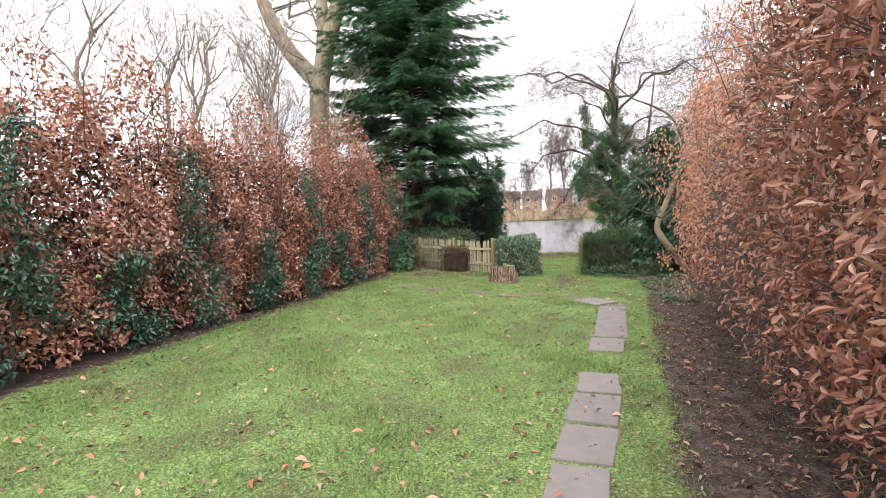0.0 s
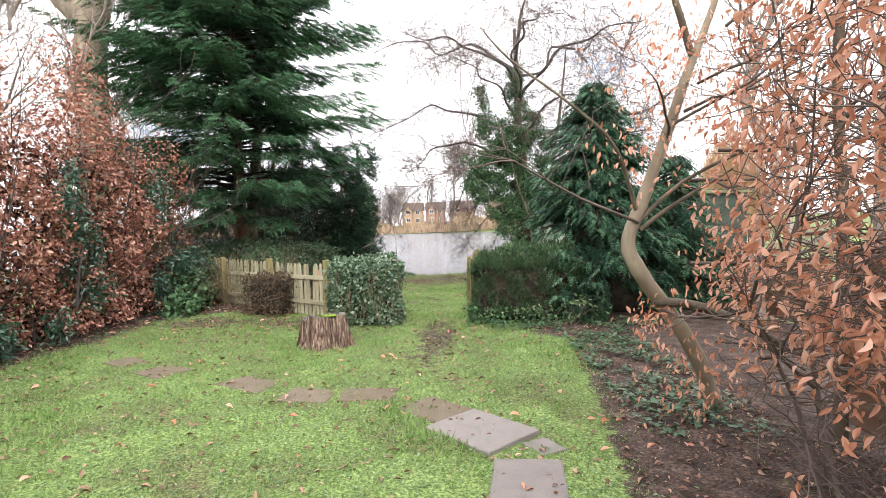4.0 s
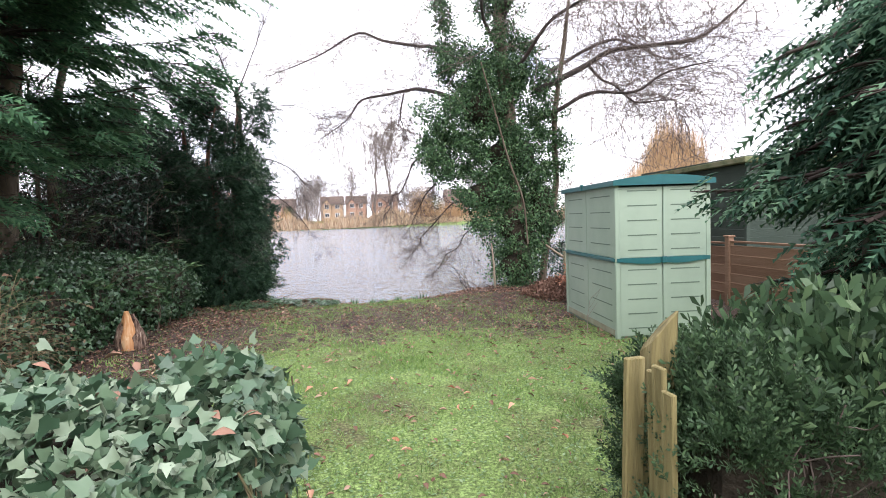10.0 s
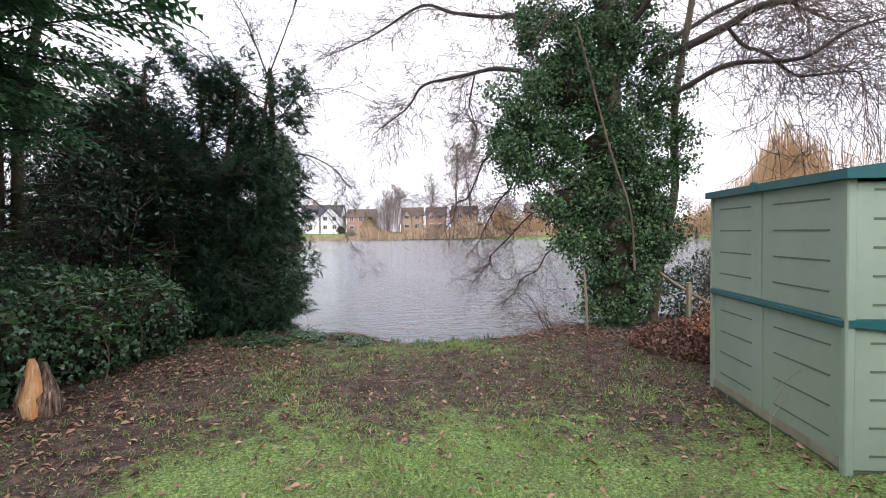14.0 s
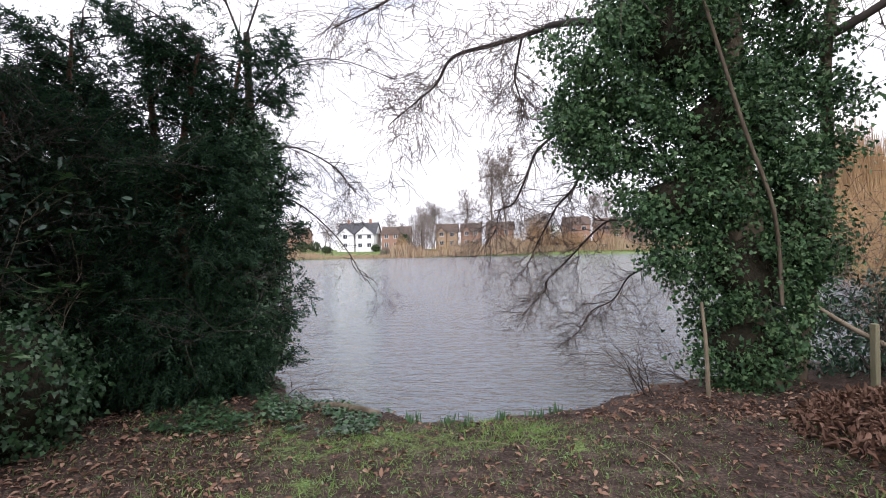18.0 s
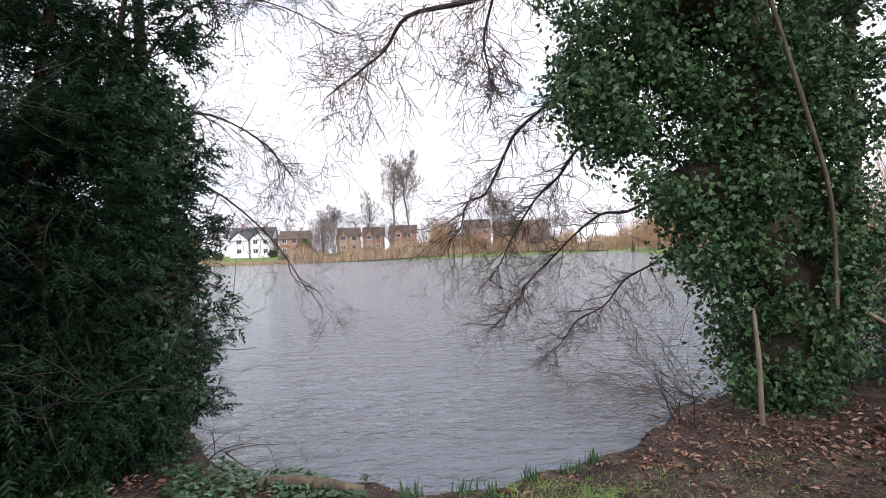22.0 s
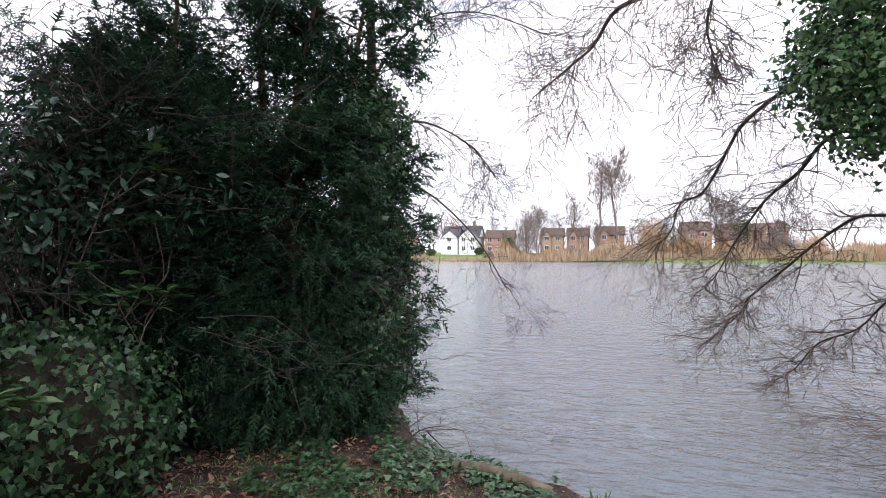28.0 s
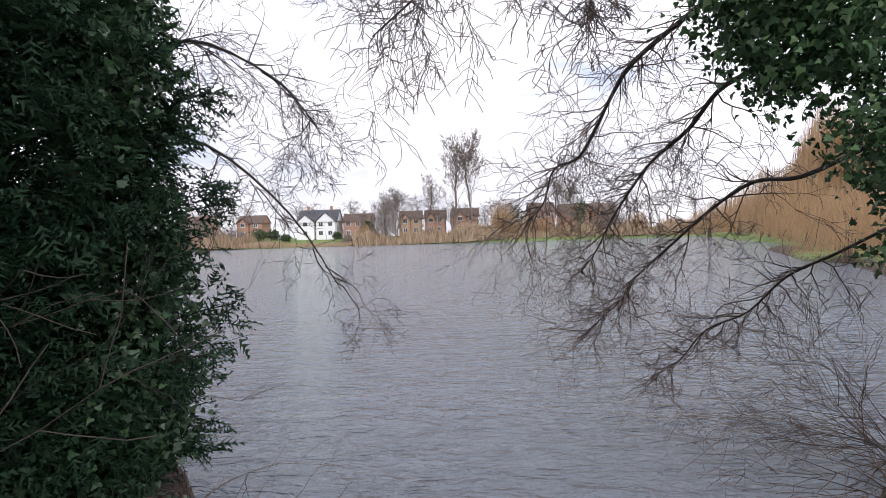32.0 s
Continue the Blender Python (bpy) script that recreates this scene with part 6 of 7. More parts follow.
# ---- shore: irises, log, stake, leaf pile, sticks ----
for k in range(6):
    x = -.72 + .27 * k + random.uniform(-.05, .05)
    y = float(shore(x)) - .10
    c = empty("iris_clump", pose(x, y, gz(x, y)), "short clump of green iris blades at the water's edge", "plant", "irises at the shore")
    n = 26
    P = np.stack([x + rng.normal(0, .05, n), y + rng.normal(0, .03, n), np.full(n, gz(x, y) - .02)], 1)
    A = np.stack([rng.normal(0, .18, n), rng.normal(0, .18, n), np.ones(n)], 1)
    B = (np.array([[-.05, 0, 0], [.05, 0, 0], [.045, .55, .02], [0, 1, .05], [-.045, .55, .02]]), np.array([[0, 1, 2], [0, 2, 4], [2, 3, 4]]))
    np_part("blade_tuft", *scatter(*B, P, A, dirs(n), rng.uniform(.07, .15, n)), M_IRIS, c)

lg = empty("fallen_log", pose(-1.3, 13.6, 0), "short weathered log lying along the bank", "log")
np_part("log", *limb([(-1.72, 13.72, .02), (-1.5, 13.66, .04), (-1.25, 13.58, .03), (-1.02, 13.52, .01)], [.035, .04, .036, .025], 9, .1), M_BARK, lg, smooth=True)
sk = empty("wooden_stake", pose(3.7, 14.2, 0), "weathered square wooden stake by the leaf heap", "stake")
bm = bmesh.new()
box(bm, -.03, -.03, -.15, .03, .03, .72, .006)
o = part("stake", bm, M_PICKET, sk)
o.matrix_world = pose(3.62, 14.1, gz(3.62, 14.1), 1, -1, 20)
np_part("leaning_branch", *limb([(3.15, 14.6, 1.0), (3.6, 14.3, .62), (4.1, 14.0, .3), (4.5, 13.8, .02)], [.022, .026, .028, .03], 7), M_BARK_PALE, sk, smooth=True)

lp = empty("leaf_heap", pose(3.6, 12.9, 0), "heap of reddish brown fallen leaves and cut brushwood", "heap")
n = 5200
a, q = rng.uniform(0, 6.28, n), rng.random(n) ** .6
hx, hy = 3.55 + q * np.cos(a) * 1.15, 12.95 + q * np.sin(a) * 1.15
P = np.stack([hx, hy, ground_z(hx, hy) + .30 * (1 - q) ** .8 * (1 + .5 * lump(hx * 3, hy * 3, 1.2)) + .03 * rng.random(n)], 1)
leaf_cloud("foliage", BEECH, P, np.tile([0, 0, 1.0], (n, 1)), (.05, .10), mat("reddish_litter", [(.09, .05, .038), (.18, .10, .07), (.30, .18, .13)], 3, .7, 0, pick="leaf"), lp)
segs, tips = [], []
rnd = random.Random(12)
for k in range(150):
    branching((3.75 + rnd.gauss(0, .25), 12.4 + rnd.gauss(0, .25), .2), (rnd.gauss(0, 1), rnd.gauss(0, 1), rnd.uniform(.1, .8)), rnd.uniform(.25, .5), .004, 1, segs, tips, .2, (2, 3), .02, .6, rnd=rnd)
np_part("brushwood", *tubes(segs, 3), M_BEECH_PALE, lp, "dry orange brushwood")
P = np.array([p for p, d in tips])
P = np.concatenate([P + rng.normal(size=P.shape) * .04 for _ in range(4)])
leaf_cloud("dead_sprays", KITE, P, dirs(len(P)), (.03, .07), M_BEECH_PALE, lp, "dry orange conifer sprays")
stk = empty("forked_sapling", pose(2.32, 9.75, 0), "thin bare forked sapling beside the shed", "plant")
segs, tips = [], []
branching((2.32, 9.75, gz(2.32, 9.75) - .02), (.05, .05, 1), .42, .006, 1, segs, tips, .10, (3, 4), .05, .6, rnd=random.Random(4), minr=.002)
np_part("stemwork", *tubes(segs, 4), M_TWIG_PALE, stk)

bare_shrub(4.4, 15.0, 0, 18, 1.3, (.2, 0, 1), "bare_shrub", "tall thin leafless scrub beside the lake", M_TWIG, 27, depth=3, r=.009)
bare_shrub(5.6, 15.6, 0, 18, 1.5, (.2, 0, 1), "bare_shrub", "tall thin leafless scrub beside the lake", M_WILLOW, 28, depth=3, r=.009)
bare_shrub(3.9, 14.3, 0, 8, .9, (.2, -.2, 1), "bare_shrub", "tall thin leafless scrub beside the lake", M_TWIG_DARK, 29, depth=3, r=.007)
bare_shrub(4.6, 14.9, 0, 4, .5, (0, 0, 1), "bare_shrub", "few leafless saplings at the water's edge", M_TWIG, 17, depth=1)
eb = empty("evergreen_shrub", pose(4.4, 15.2, 0), "low dark evergreen shrub beside the ivy-clad tree", "shrub")
P, d = ellipsoids([(4.5, 15.3, .5, .65, .5, .7), (5.2, 15.4, .5, .6, .5, .75), (4.0, 15.2, .4, .5, .4, .5)], 4200, .5)
leaf_cloud("foliage", OVAL, P, d, (.06, .1), M_HOLLY, eb)
for k, (x, y, ang, ln) in enumerate(((2.0, 11.6, 60, .5), (1.25, 12.3, 100, .6), (2.05, 10.5, 95, .45), (-.6, 11.3, 20, .4), (.5, 12.7, 170, .5))):
    c = empty("fallen_stick", pose(x, y, 0), "thin pale forked stick lying on the ground", "stick", "sticks on the ground")
    segs, tips = [], []
    branching((x, y, gz(x, y) + .012), (math.cos(radians(ang)), math.sin(radians(ang)), .0), ln, .006, 1, segs, tips, .14, (1, 3), .0, .5, rnd=random.Random(k), minr=.003)
    s = np.array(segs)
    s[:, [2, 5]] = np.clip(s[:, [2, 5]], gz(x, y) + .004, gz(x, y) + .06)
    np_part("stick", *tubes(s, 5), M_BARK_PALE, c)


# ---- trees round about ----
def bare_tree_mesh(name, x, y, hgt, r, depth, mat_, label, seed, spread=.55, kids=(3, 4), group="", upness=.1, trunk_mat=None, minr=.006, forks=9, first=.35):
    t = empty(name, pose(x, y, 0), label, "tree", group)
    OWN_SPACE.append(t)
    rnd = random.Random(seed)
    z0 = gz(x, y) if abs(x) < 400 else 0
    pts = [(0, 0, z0 - .3)]
    for k in range(1, 6):
        pts.append((rnd.gauss(0, hgt * .012) * k, rnd.gauss(0, hgt * .012) * k, z0 + hgt * .9 * k / 5))
    np_part("trunk", *limb(pts, [r * 1.2, r, r * .8, r * .6, r * .4, r * .12], 9), trunk_mat or mat_, t, smooth=True)
    segs, tips = [], []
    P = np.array(pts)
    for k in range(forks):
        f = (first + (1 - first) * (k + rnd.random()) / forks) * 5
        i = min(int(f), 4)
        q = P[i] + (P[i + 1] - P[i]) * (f - i)
        a = k * 2.4 + rnd.uniform(-.5, .5)
        branching(q, (math.cos(a) * spread, math.sin(a) * spread, .75), hgt * .42 * rnd.uniform(.7, 1.1) * (1.15 - f / 7), r * .35, depth, segs, tips, .13, kids, upness, .62, rnd=rnd, minr=minr)
    np_part("branchwork", *tubes(segs, 3), mat_, t)
    return t


# tall pale tree and thin bare trees behind the left hedge
pt = empty("plane_tree", pose(-9.15, 10.3, 0, 0, 0, 0), "tall pale forked tree beyond the hedge", "tree")
OWN_SPACE.append(pt)
for p, r in (([(0, 0, -.3), (.05, 0, 4), (.1, .1, 7.2), (1.1, .3, 11), (1.6, .5, 16)], [.48, .41, .37, .27, .09]), ([(.1, .1, 7.0), (-1.6, .2, 9.0), (-2.8, .4, 12), (-3.4, .5, 16)], [.34, .3, .24, .1]), ([(.1, .1, 7.4), (.2, .3, 10), (-.4, .5, 16)], [.28, .24, .08])):
    np_part("trunk", *limb(p, r, 12, .04), M_BARK_PALE, pt, smooth=True)
segs, tips = [], []
rnd = random.Random(2)
for k in range(26):
    branching((rnd.uniform(-2.5, 1.5), rnd.uniform(0, .6), rnd.uniform(7, 14)), (rnd.gauss(0, 1), rnd.gauss(0, 1), .6), 3.2, .06, 3, segs, tips, .14, (3, 4), .05, .62, rnd=rnd, minr=.008)
np_part("branchwork", *tubes(segs, 3), M_TWIG_PALE, pt)

proto = [bare_tree_mesh("bare_tree", -9.5, 3.5, 7.5, .11, 3, M_TWIG_PALE, "slender leafless garden tree with fine grey twigs", 101, .35, group="bare trees round the garden", minr=.005, forks=12, first=.2),
         bare_tree_mesh("bare_tree", -8.2, -1.0, 6.5, .08, 3, M_TWIG_PALE, "slender leafless garden tree with fine grey twigs", 102, .3, group="bare trees round the garden", minr=.005, forks=12, first=.15)]
for k, (x, y, s, a) in enumerate(((-7.6, -4.5, .95, 40), (-8.6, 1.2, 1.0, 80), (-7.4, 3.6, .85, 130), (-9.2, 6.2, 1.1, 200), (-7.2, 6.8, .8, 260), (-11, -2.5, 1.2, 10), (-10.5, 8.6, 1.2, 300),
                                   (6.6, -2.5, 1.0, 60), (6.4, 1.2, .9, 120), (5.8, 3.4, 1.1, 170), (4.6, 4.0, .8, 290), (8.4, -4.5, 1.1, 20), (11.4, 7.6, .9, 240), (12.4, 11.2, .9, 30), (12.0, 15.5, .9, 75),
                                   (-8.5, 12.6, .8, 33), (-10.2, 13.4, .9, 66), (-7.0, 13.2, .75, 99), (-12.5, 10.4, .9, 150), (-9.0, 10.6, .7, 190))):
    c = copy_thing(proto[k % 2], pose(x, y, 0, 0, 0, a))
    c.scale = (s, s, s)

ht = empty("ivy_clad_tree", pose(-5.6, 12.0, 0), "dark bare tree trunks with sparse ivy behind the ivy bank", "tree")
for p, r in (([(-5.75, 11.85, -.1), (-5.65, 11.9, 1.5), (-5.5, 11.95, 3.2), (-5.35, 12.0, 5.0), (-5.2, 12, 8)], [.20, .17, .15, .13, .05]), ([(-5.25, 12.45, -.1), (-5.3, 12.5, 1.6), (-5.2, 12.5, 3.2), (-4.8, 12.6, 5), (-4.5, 12.7, 6.5)], [.075, .07, .06, .045, .015]), ([(-5.6, 12.5, -.1), (-5.5, 12.5, 2), (-5.6, 12.6, 4)], [.035, .03, .01])):
    np_part("trunk", *limb(p, r, 12, .10), M_BARK, ht, smooth=True)
segs, tips = [], []
for k in range(26):
    branching((-5.5 + rnd.uniform(-.4, .4), 12.3 + rnd.uniform(-.3, .3), rnd.uniform(1.2, 5)), (rnd.gauss(0, 1), rnd.gauss(0, 1), .5), 1.4, .02, 3, segs, tips, .2, (3, 4), .03, .6, rnd=rnd, minr=.003)
np_part("branchwork", *tubes(segs, 3), M_TWIG_DARK, ht)
P, d = ellipsoids([(-5.65, 11.9, 1.0, .26, .26, .9), (-5.55, 11.9, 3.0, .22, .22, .8), (-5.25, 12.5, 1.3, .18, .18, 1.0), (-5.2, 12.5, 3.0, .2, .2, .9)], 2200, .5)
leaf_cloud("ivy_foliage", IVY, P, d, (.035, .065), M_IVY_DARK, ht, turn=1.0)
lv = empty("evergreen_shrub", pose(-4.9, 12.9, 0), "loose leggy evergreen shrub with dark oval leaves", "shrub")
segs, tips = [], []
rnd = random.Random(86)
for k in range(9):
    branching((-4.9 + rnd.uniform(-.4, .4), 12.9 + rnd.uniform(-.2, .2), 0), (rnd.uniform(-.25, .25), rnd.uniform(-.2, .1), 1), rnd.uniform(1.6, 2.3), .016, 2, segs, tips, .1, (4, 6), .08, .4, rnd=rnd, minr=.003)
np_part("stemwork", *tubes(segs, 4), M_TWIG_DARK, lv)
P = np.array([p for p, d in tips])
P = np.concatenate([P + rng.normal(size=P.shape) * .09 for _ in range(12)])
leaf_cloud("foliage", OVAL, P, unit(P - np.array([-4.9, 13.2, 1.6])), (.06, .11), M_HOLLY, lv, turn=.9)
for k, (x, y) in enumerate(((-6.9, 11.7), (-7.8, 12.2), (-6.5, 12.4), (-8.6, 11.4), (-9.4, 12.2), (-7.2, 12.9))):
    bare_shrub(x, y, 0, 24, 1.3, (.05, -.05, .9), "bare_shrub", "tangled brown leafless twigs before the lake", M_TWIG_DARK, 860 + k, droop=.08, depth=3, r=.009)
for k, (x, y) in enumerate(((-7.0, 13.6), (-7.9, 13.4), (-8.9, 13.7), (-9.9, 13.3), (-11.0, 13.6), (-6.1, 13.7))):
    bare_shrub(x, y, 0, 30, 1.5, (.05, -.05, .9), "bare_shrub", "dense thicket of tan leafless twigs before the lake", M_TWIG, 880 + k, droop=.10, depth=3, r=.010)


# tangled undergrowth between the ivy bank and the lake, and ivy at the end of the hedge
for k, (x, y, r, h) in enumerate(((-6.3, 13.3, .8, .55), (-7.6, 13.1, .9, .6), (-8.9, 13.0, .9, .5), (-10.2, 12.8, 1.0, .55), (-11.6, 12.6, 1.0, .5))):
    c = empty("evergreen_shrub", pose(x, y, 0), "dark ivy-grown shrub on the lake bank", "shrub", "undergrowth by the lake")
    P, d = ellipsoids([(x, y, h * .4, r, .6, h * .5), (x + .3, y, h * .8, r * .6, .5, h * .4)], 2600, .6)
    P[:, 2] = np.maximum(P[:, 2], -.1)
    leaf_cloud("foliage", IVY, P, d, (.06, .10), M_IVY_DARK, c)
    bare_shrub(x + .4, y - .3, 0, 16, 1.2, (.1, -.1, 1), "bare_shrub", "upright leafless twigs among the ivy", M_TWIG_DARK, 810 + k, droop=.05, depth=2, r=.008)
iv = empty("ivy_mound", pose(-4.75, 6.7, 0), "mound of dark ivy at the end of the beech hedge", "shrub")
P, d = ellipsoids([(-4.85, 6.6, .35, .45, .7, .6), (-5.1, 7.2, .5, .5, .6, .8), (-4.6, 6.0, .15, .3, .5, .3)], 3600, .4)
P[:, 2] = np.maximum(P[:, 2], .03)
leaf_cloud("ivy_foliage", IVY, P, d, (.05, .085), M_IVY_DARK, iv)

for k, (x, y) in enumerate(((-4.9, 12.9), (-5.3, 13.1), (-4.6, 13.0), (-5.8, 12.8))):
    bare_shrub(x, y, 0, 12, 1.9, (.05, -.05, 1.2), "bare_shrub", "dense upright leafless twigs between the trunks", M_TWIG_DARK, 840 + k, droop=.02, depth=3, r=.010)
# ---- far bank: reeds, willows, houses, trees ----
def far_line(x):
    return FAR + 4 * np.sin(np.asarray(x, float) * .021) + 2 * np.sin(np.asarray(x, float) * .09)


n = 15000
x = rng.uniform(-125, 75, n)
dz = rng.random(n) ** 1.3
y = far_line(x) - .5 + 7 * dz
patch = np.clip(.6 + .6 * lump(x, x * .4, .09) + .3 * lump(x, y, .35), .12, 1.3)
patch = np.where((x < -28) & (x > -58), .25 * patch, patch)
hgt = (.7 + 3.1 * patch) * rng.uniform(.6, 1.15, n)
P = np.stack([x, y, ground_z(x, y) - .1], 1)
A = np.stack([rng.normal(0, .22, n), rng.normal(0, .2, n), np.ones(n)], 1)
B = (np.array([[-.028, 0, 0], [.028, 0, 0], [.04, .55, .05], [0, 1, .12], [-.04, .55, .05]]), np.array([[0, 1, 2], [0, 2, 4], [2, 3, 4]]))
reeds = np_part("reed_bed", *scatter(*B, P, A, np.tile([0, -1.0, 0], (n, 1)) + rng.normal(size=(n, 3)) * .3, hgt), M_REED)
tagged(reeds, "brown reeds and brambles along the far lake shore", "reeds", kind="stuff")


def twig_dome(name, x, y, r, hgt, n, mat_, label, seed, weep=True):
    """A willow: trunk, and a rounded crown of many thin hanging shoots."""
    t = empty(name, pose(x, y, 0), label, "tree", "willows on the far bank")
    OWN_SPACE.append(t)
    z0 = gz(x, y)
    np_part("trunk", *limb([(0, 0, z0 - .3), (.1, 0, z0 + hgt * .3), (0, .1, z0 + hgt * .6)], [r * .09, r * .07, r * .04], 7), M_BARK, t)
    low = .42 if name == "willow_tree" else .14
    rs = np.random.default_rng(seed)
    d = unit(rs.normal(size=(n, 3)))
    d[:, 2] = np.abs(d[:, 2])
    q = (.35 + .65 * rs.random(n) ** .7) * (1 + .16 * np.sin(d[:, 0] * 5 + seed) * np.cos(d[:, 1] * 4 + d[:, 2] * 3))
    top = np.stack([d[:, 0] * r * q, d[:, 1] * r * q, z0 + hgt * (low + (1 - low) * d[:, 2] * q)], 1)
    ln = (hgt * .35 * rs.uniform(.4, 1.0, n)) if weep else hgt * .22 * rs.uniform(.5, 1, n)
    end = top + np.stack([d[:, 0] * .3, d[:, 1] * .3, -ln if weep else ln], 1)
    end[:, 2] = np.maximum(end[:, 2], z0 + .1)
    w = np.full(n, .009 * max(r, 2) / 3)
    np_part("crown", *tubes(np.concatenate([top, end, w[:, None], w[:, None] * .5], 1), 3), mat_, t)
    return t


for k, (x, y, r, h, nn) in enumerate(((31, 57, 3.6, 11.5, 6500), (27, 50, 2.6, 4.5, 2200), (36, 66, 4.2, 8.5, 3000), (43, 84, 5, 10, 3000), (50, 108, 5.5, 8, 2600), (22, 44, 2.2, 3.4, 1600), (54, 128, 5, 7, 2200), (33, 60, 3, 5, 2000))):
    twig_dome("willow_tree", x, y, r, h, nn, M_WILLOW, "rounded weeping willow with orange winter shoots", 200 + k)
for k, (x, r, h) in enumerate(((5.6, 1.2, 2.2), (6.8, 1.4, 2.6), (8.2, 1.5, 2.6), (9.8, 1.6, 3.4), (11.8, 1.8, 3.0), (14.0, 2.0, 4.0), (17.0, 2.2, 3.6), (20.5, 2.5, 4.5))):
    twig_dome("willow_shrub", x + .6, float(shore(x)) - .8, r, h, 1800, M_WILLOW, "tawny lakeside willow scrub", 700 + k, k % 2 == 0)
for k, (x, r, h, weep) in enumerate(((-25.7, 2.6, 6.0, True), (20, 4.5, 6.5, True), (30, 4, 5, True), (41, 4.5, 6.5, False), (12, 4.5, 11, True), (-9, 3.0, 3.2, False), (-20, 4.2, 12, False), (-70, 5, 7, False), (-95, 6, 8, False), (48, 4, 6, True), (-62, 4, 5, False), (-30, 2.0, 3, False))):
    twig_dome("willow_shrub", x, float(far_line(x)) + 4, r, h, 2600, M_WILLOW if weep else M_FAR_TWIG, "shrubby willow with tawny shoots on the far bank", 300 + k, weep)


rnd = random.Random(64)
for k in range(15):                            # scrub along the right bank of the lake
    y = 26 + 8.5 * k
    r = 1.6 + .16 * k
    twig_dome("willow_shrub", 8 + (y - 16) / 2.3 + r + 1.2, y, r, r * rnd.uniform(1.3, 1.9), 1500, rnd.choice((M_WILLOW, M_REED, M_WILLOW)), "tawny willow scrub along the lake bank", 760 + k, k % 2 == 0)
rnd = random.Random(65)
for k in range(18):                            # scrub along the left shore
    twig_dome("willow_shrub", -121 - rnd.uniform(0, 5), 2 + 8 * k, rnd.uniform(4, 6), rnd.uniform(3.5, 6), 900, rnd.choice((M_REED, M_FAR_TWIG)), "tangled leafless scrub on the far bank", 900 + k, rnd.random() < .4)
rnd = random.Random(66)
for k in range(46):                            # scrub that hides the feet of the houses
    x = -110 + 170 * k / 45 + rnd.uniform(-2, 2)
    if -56 < x < -31:
        continue
    twig_dome("willow_shrub", x, float(far_line(x)) + rnd.uniform(5, 9), rnd.uniform(2.0, 3.6), rnd.uniform(2.4, 5.4), 1100, rnd.choice((M_FAR_TWIG, M_REED, M_WILLOW)), "tangled leafless scrub on the far bank", 500 + k, rnd.random() < .4)


def house(x, y, w, d, eave, ridge, turn, wall, roof, label, gable_front=False, windows=3, storeys=2, chimneys=1):
    h = empty("house", pose(x, y, gz(x, y), 0, 0, turn), label, "house", "houses beyond the lake")
    OWN_SPACE.append(h)
    part("wall", box(bmesh.new(), -w / 2, -d / 2, -.5, w / 2, d / 2, eave, .02), wall, h)
    bm = bmesh.new()
    o = .35
    if gable_front:
        pr = [(-w / 2 - o, eave - .15), (0, ridge), (w / 2 + o, eave - .15)]
        a = [bm.verts.new((px, -d / 2 - o, pz)) for px, pz in pr]
        b = [bm.verts.new((px, d / 2 + o, pz)) for px, pz in pr]
    else:
        pr = [(-d / 2 - o, eave - .15), (0, ridge), (d / 2 + o, eave - .15)]
        a = [bm.verts.new((-w / 2 - o, py, pz)) for py, pz in pr]
        b = [bm.verts.new((w / 2 + o, py, pz)) for py, pz in pr]
    for i in range(2):
        bm.faces.new((a[i], a[i + 1], b[i + 1], b[i]))
    bm.faces.new((a[0], b[0], b[2], a[2]))
    bmesh.ops.solidify(bm, geom=bm.faces[:], thickness=.12)
    r = part("roof", bm, roof, h)
    for s in (-1, 1):
        bm = bmesh.new()
        if gable_front:
            tri = [(px, s * (d / 2 - .02), pz) for px, pz in ((-w / 2, eave - .05), (w / 2, eave - .05), (0, ridge - .2))]
            inn = (0, -s * .1, 0)
        else:
            tri = [(s * (w / 2 - .02), py, pz) for py, pz in ((-d / 2, eave - .05), (d / 2, eave - .05), (0, ridge - .2))]
            inn = (-s * .1, 0, 0)
        a = [bm.verts.new(p) for p in tri]
        b = [bm.verts.new((p[0] + inn[0], p[1] + inn[1], p[2] + inn[2])) for p in tri]
        bm.faces.new(a)
        bm.faces.new(b[::-1])
        for i in range(3):
            j = (i + 1) % 3
            bm.faces.new((a[j], a[i], b[i], b[j]))
        bmesh.ops.recalc_face_normals(bm, faces=bm.faces[:])
        part("gable", bm, wall, h)
    for c in range(chimneys):
        cx = (-.3 + .6 * c) * w
        part("chimney", box(bmesh.new(), cx - .4, -.3, ridge - .8, cx + .4, .3, ridge + 1.1, .03), M_BRICK, h)
    for s in range(storeys):
        z = .9 + s * 2.6
        for i in range(windows):
            cx = -w / 2 + w * (i + .5) / windows
            wd = part("window", box(bmesh.new(), cx - .65, -d / 2 - .06, z, cx + .65, -d / 2 + .02, z + 1.3, .01), M_FRAME_WHITE, h)
            part("pane", box(bmesh.new(), cx - .57, -d / 2 - .075, z + .08, cx - .04, -d / 2 - .055, z + 1.22), M_GLASS_FAR, wd)
            part("pane", box(bmesh.new(), cx + .04, -d / 2 - .075, z + .08, cx + .57, -d / 2 - .055, z + 1.22), M_GLASS_FAR, wd)
    return h


house(-42.3, 172, 11.6, 8, 5.2, 8.7, 0, M_RENDER_WHITE, M_TILE_GREY, "large white rendered house with a slate roof and brick chimneys", False, 3, 2, 2)
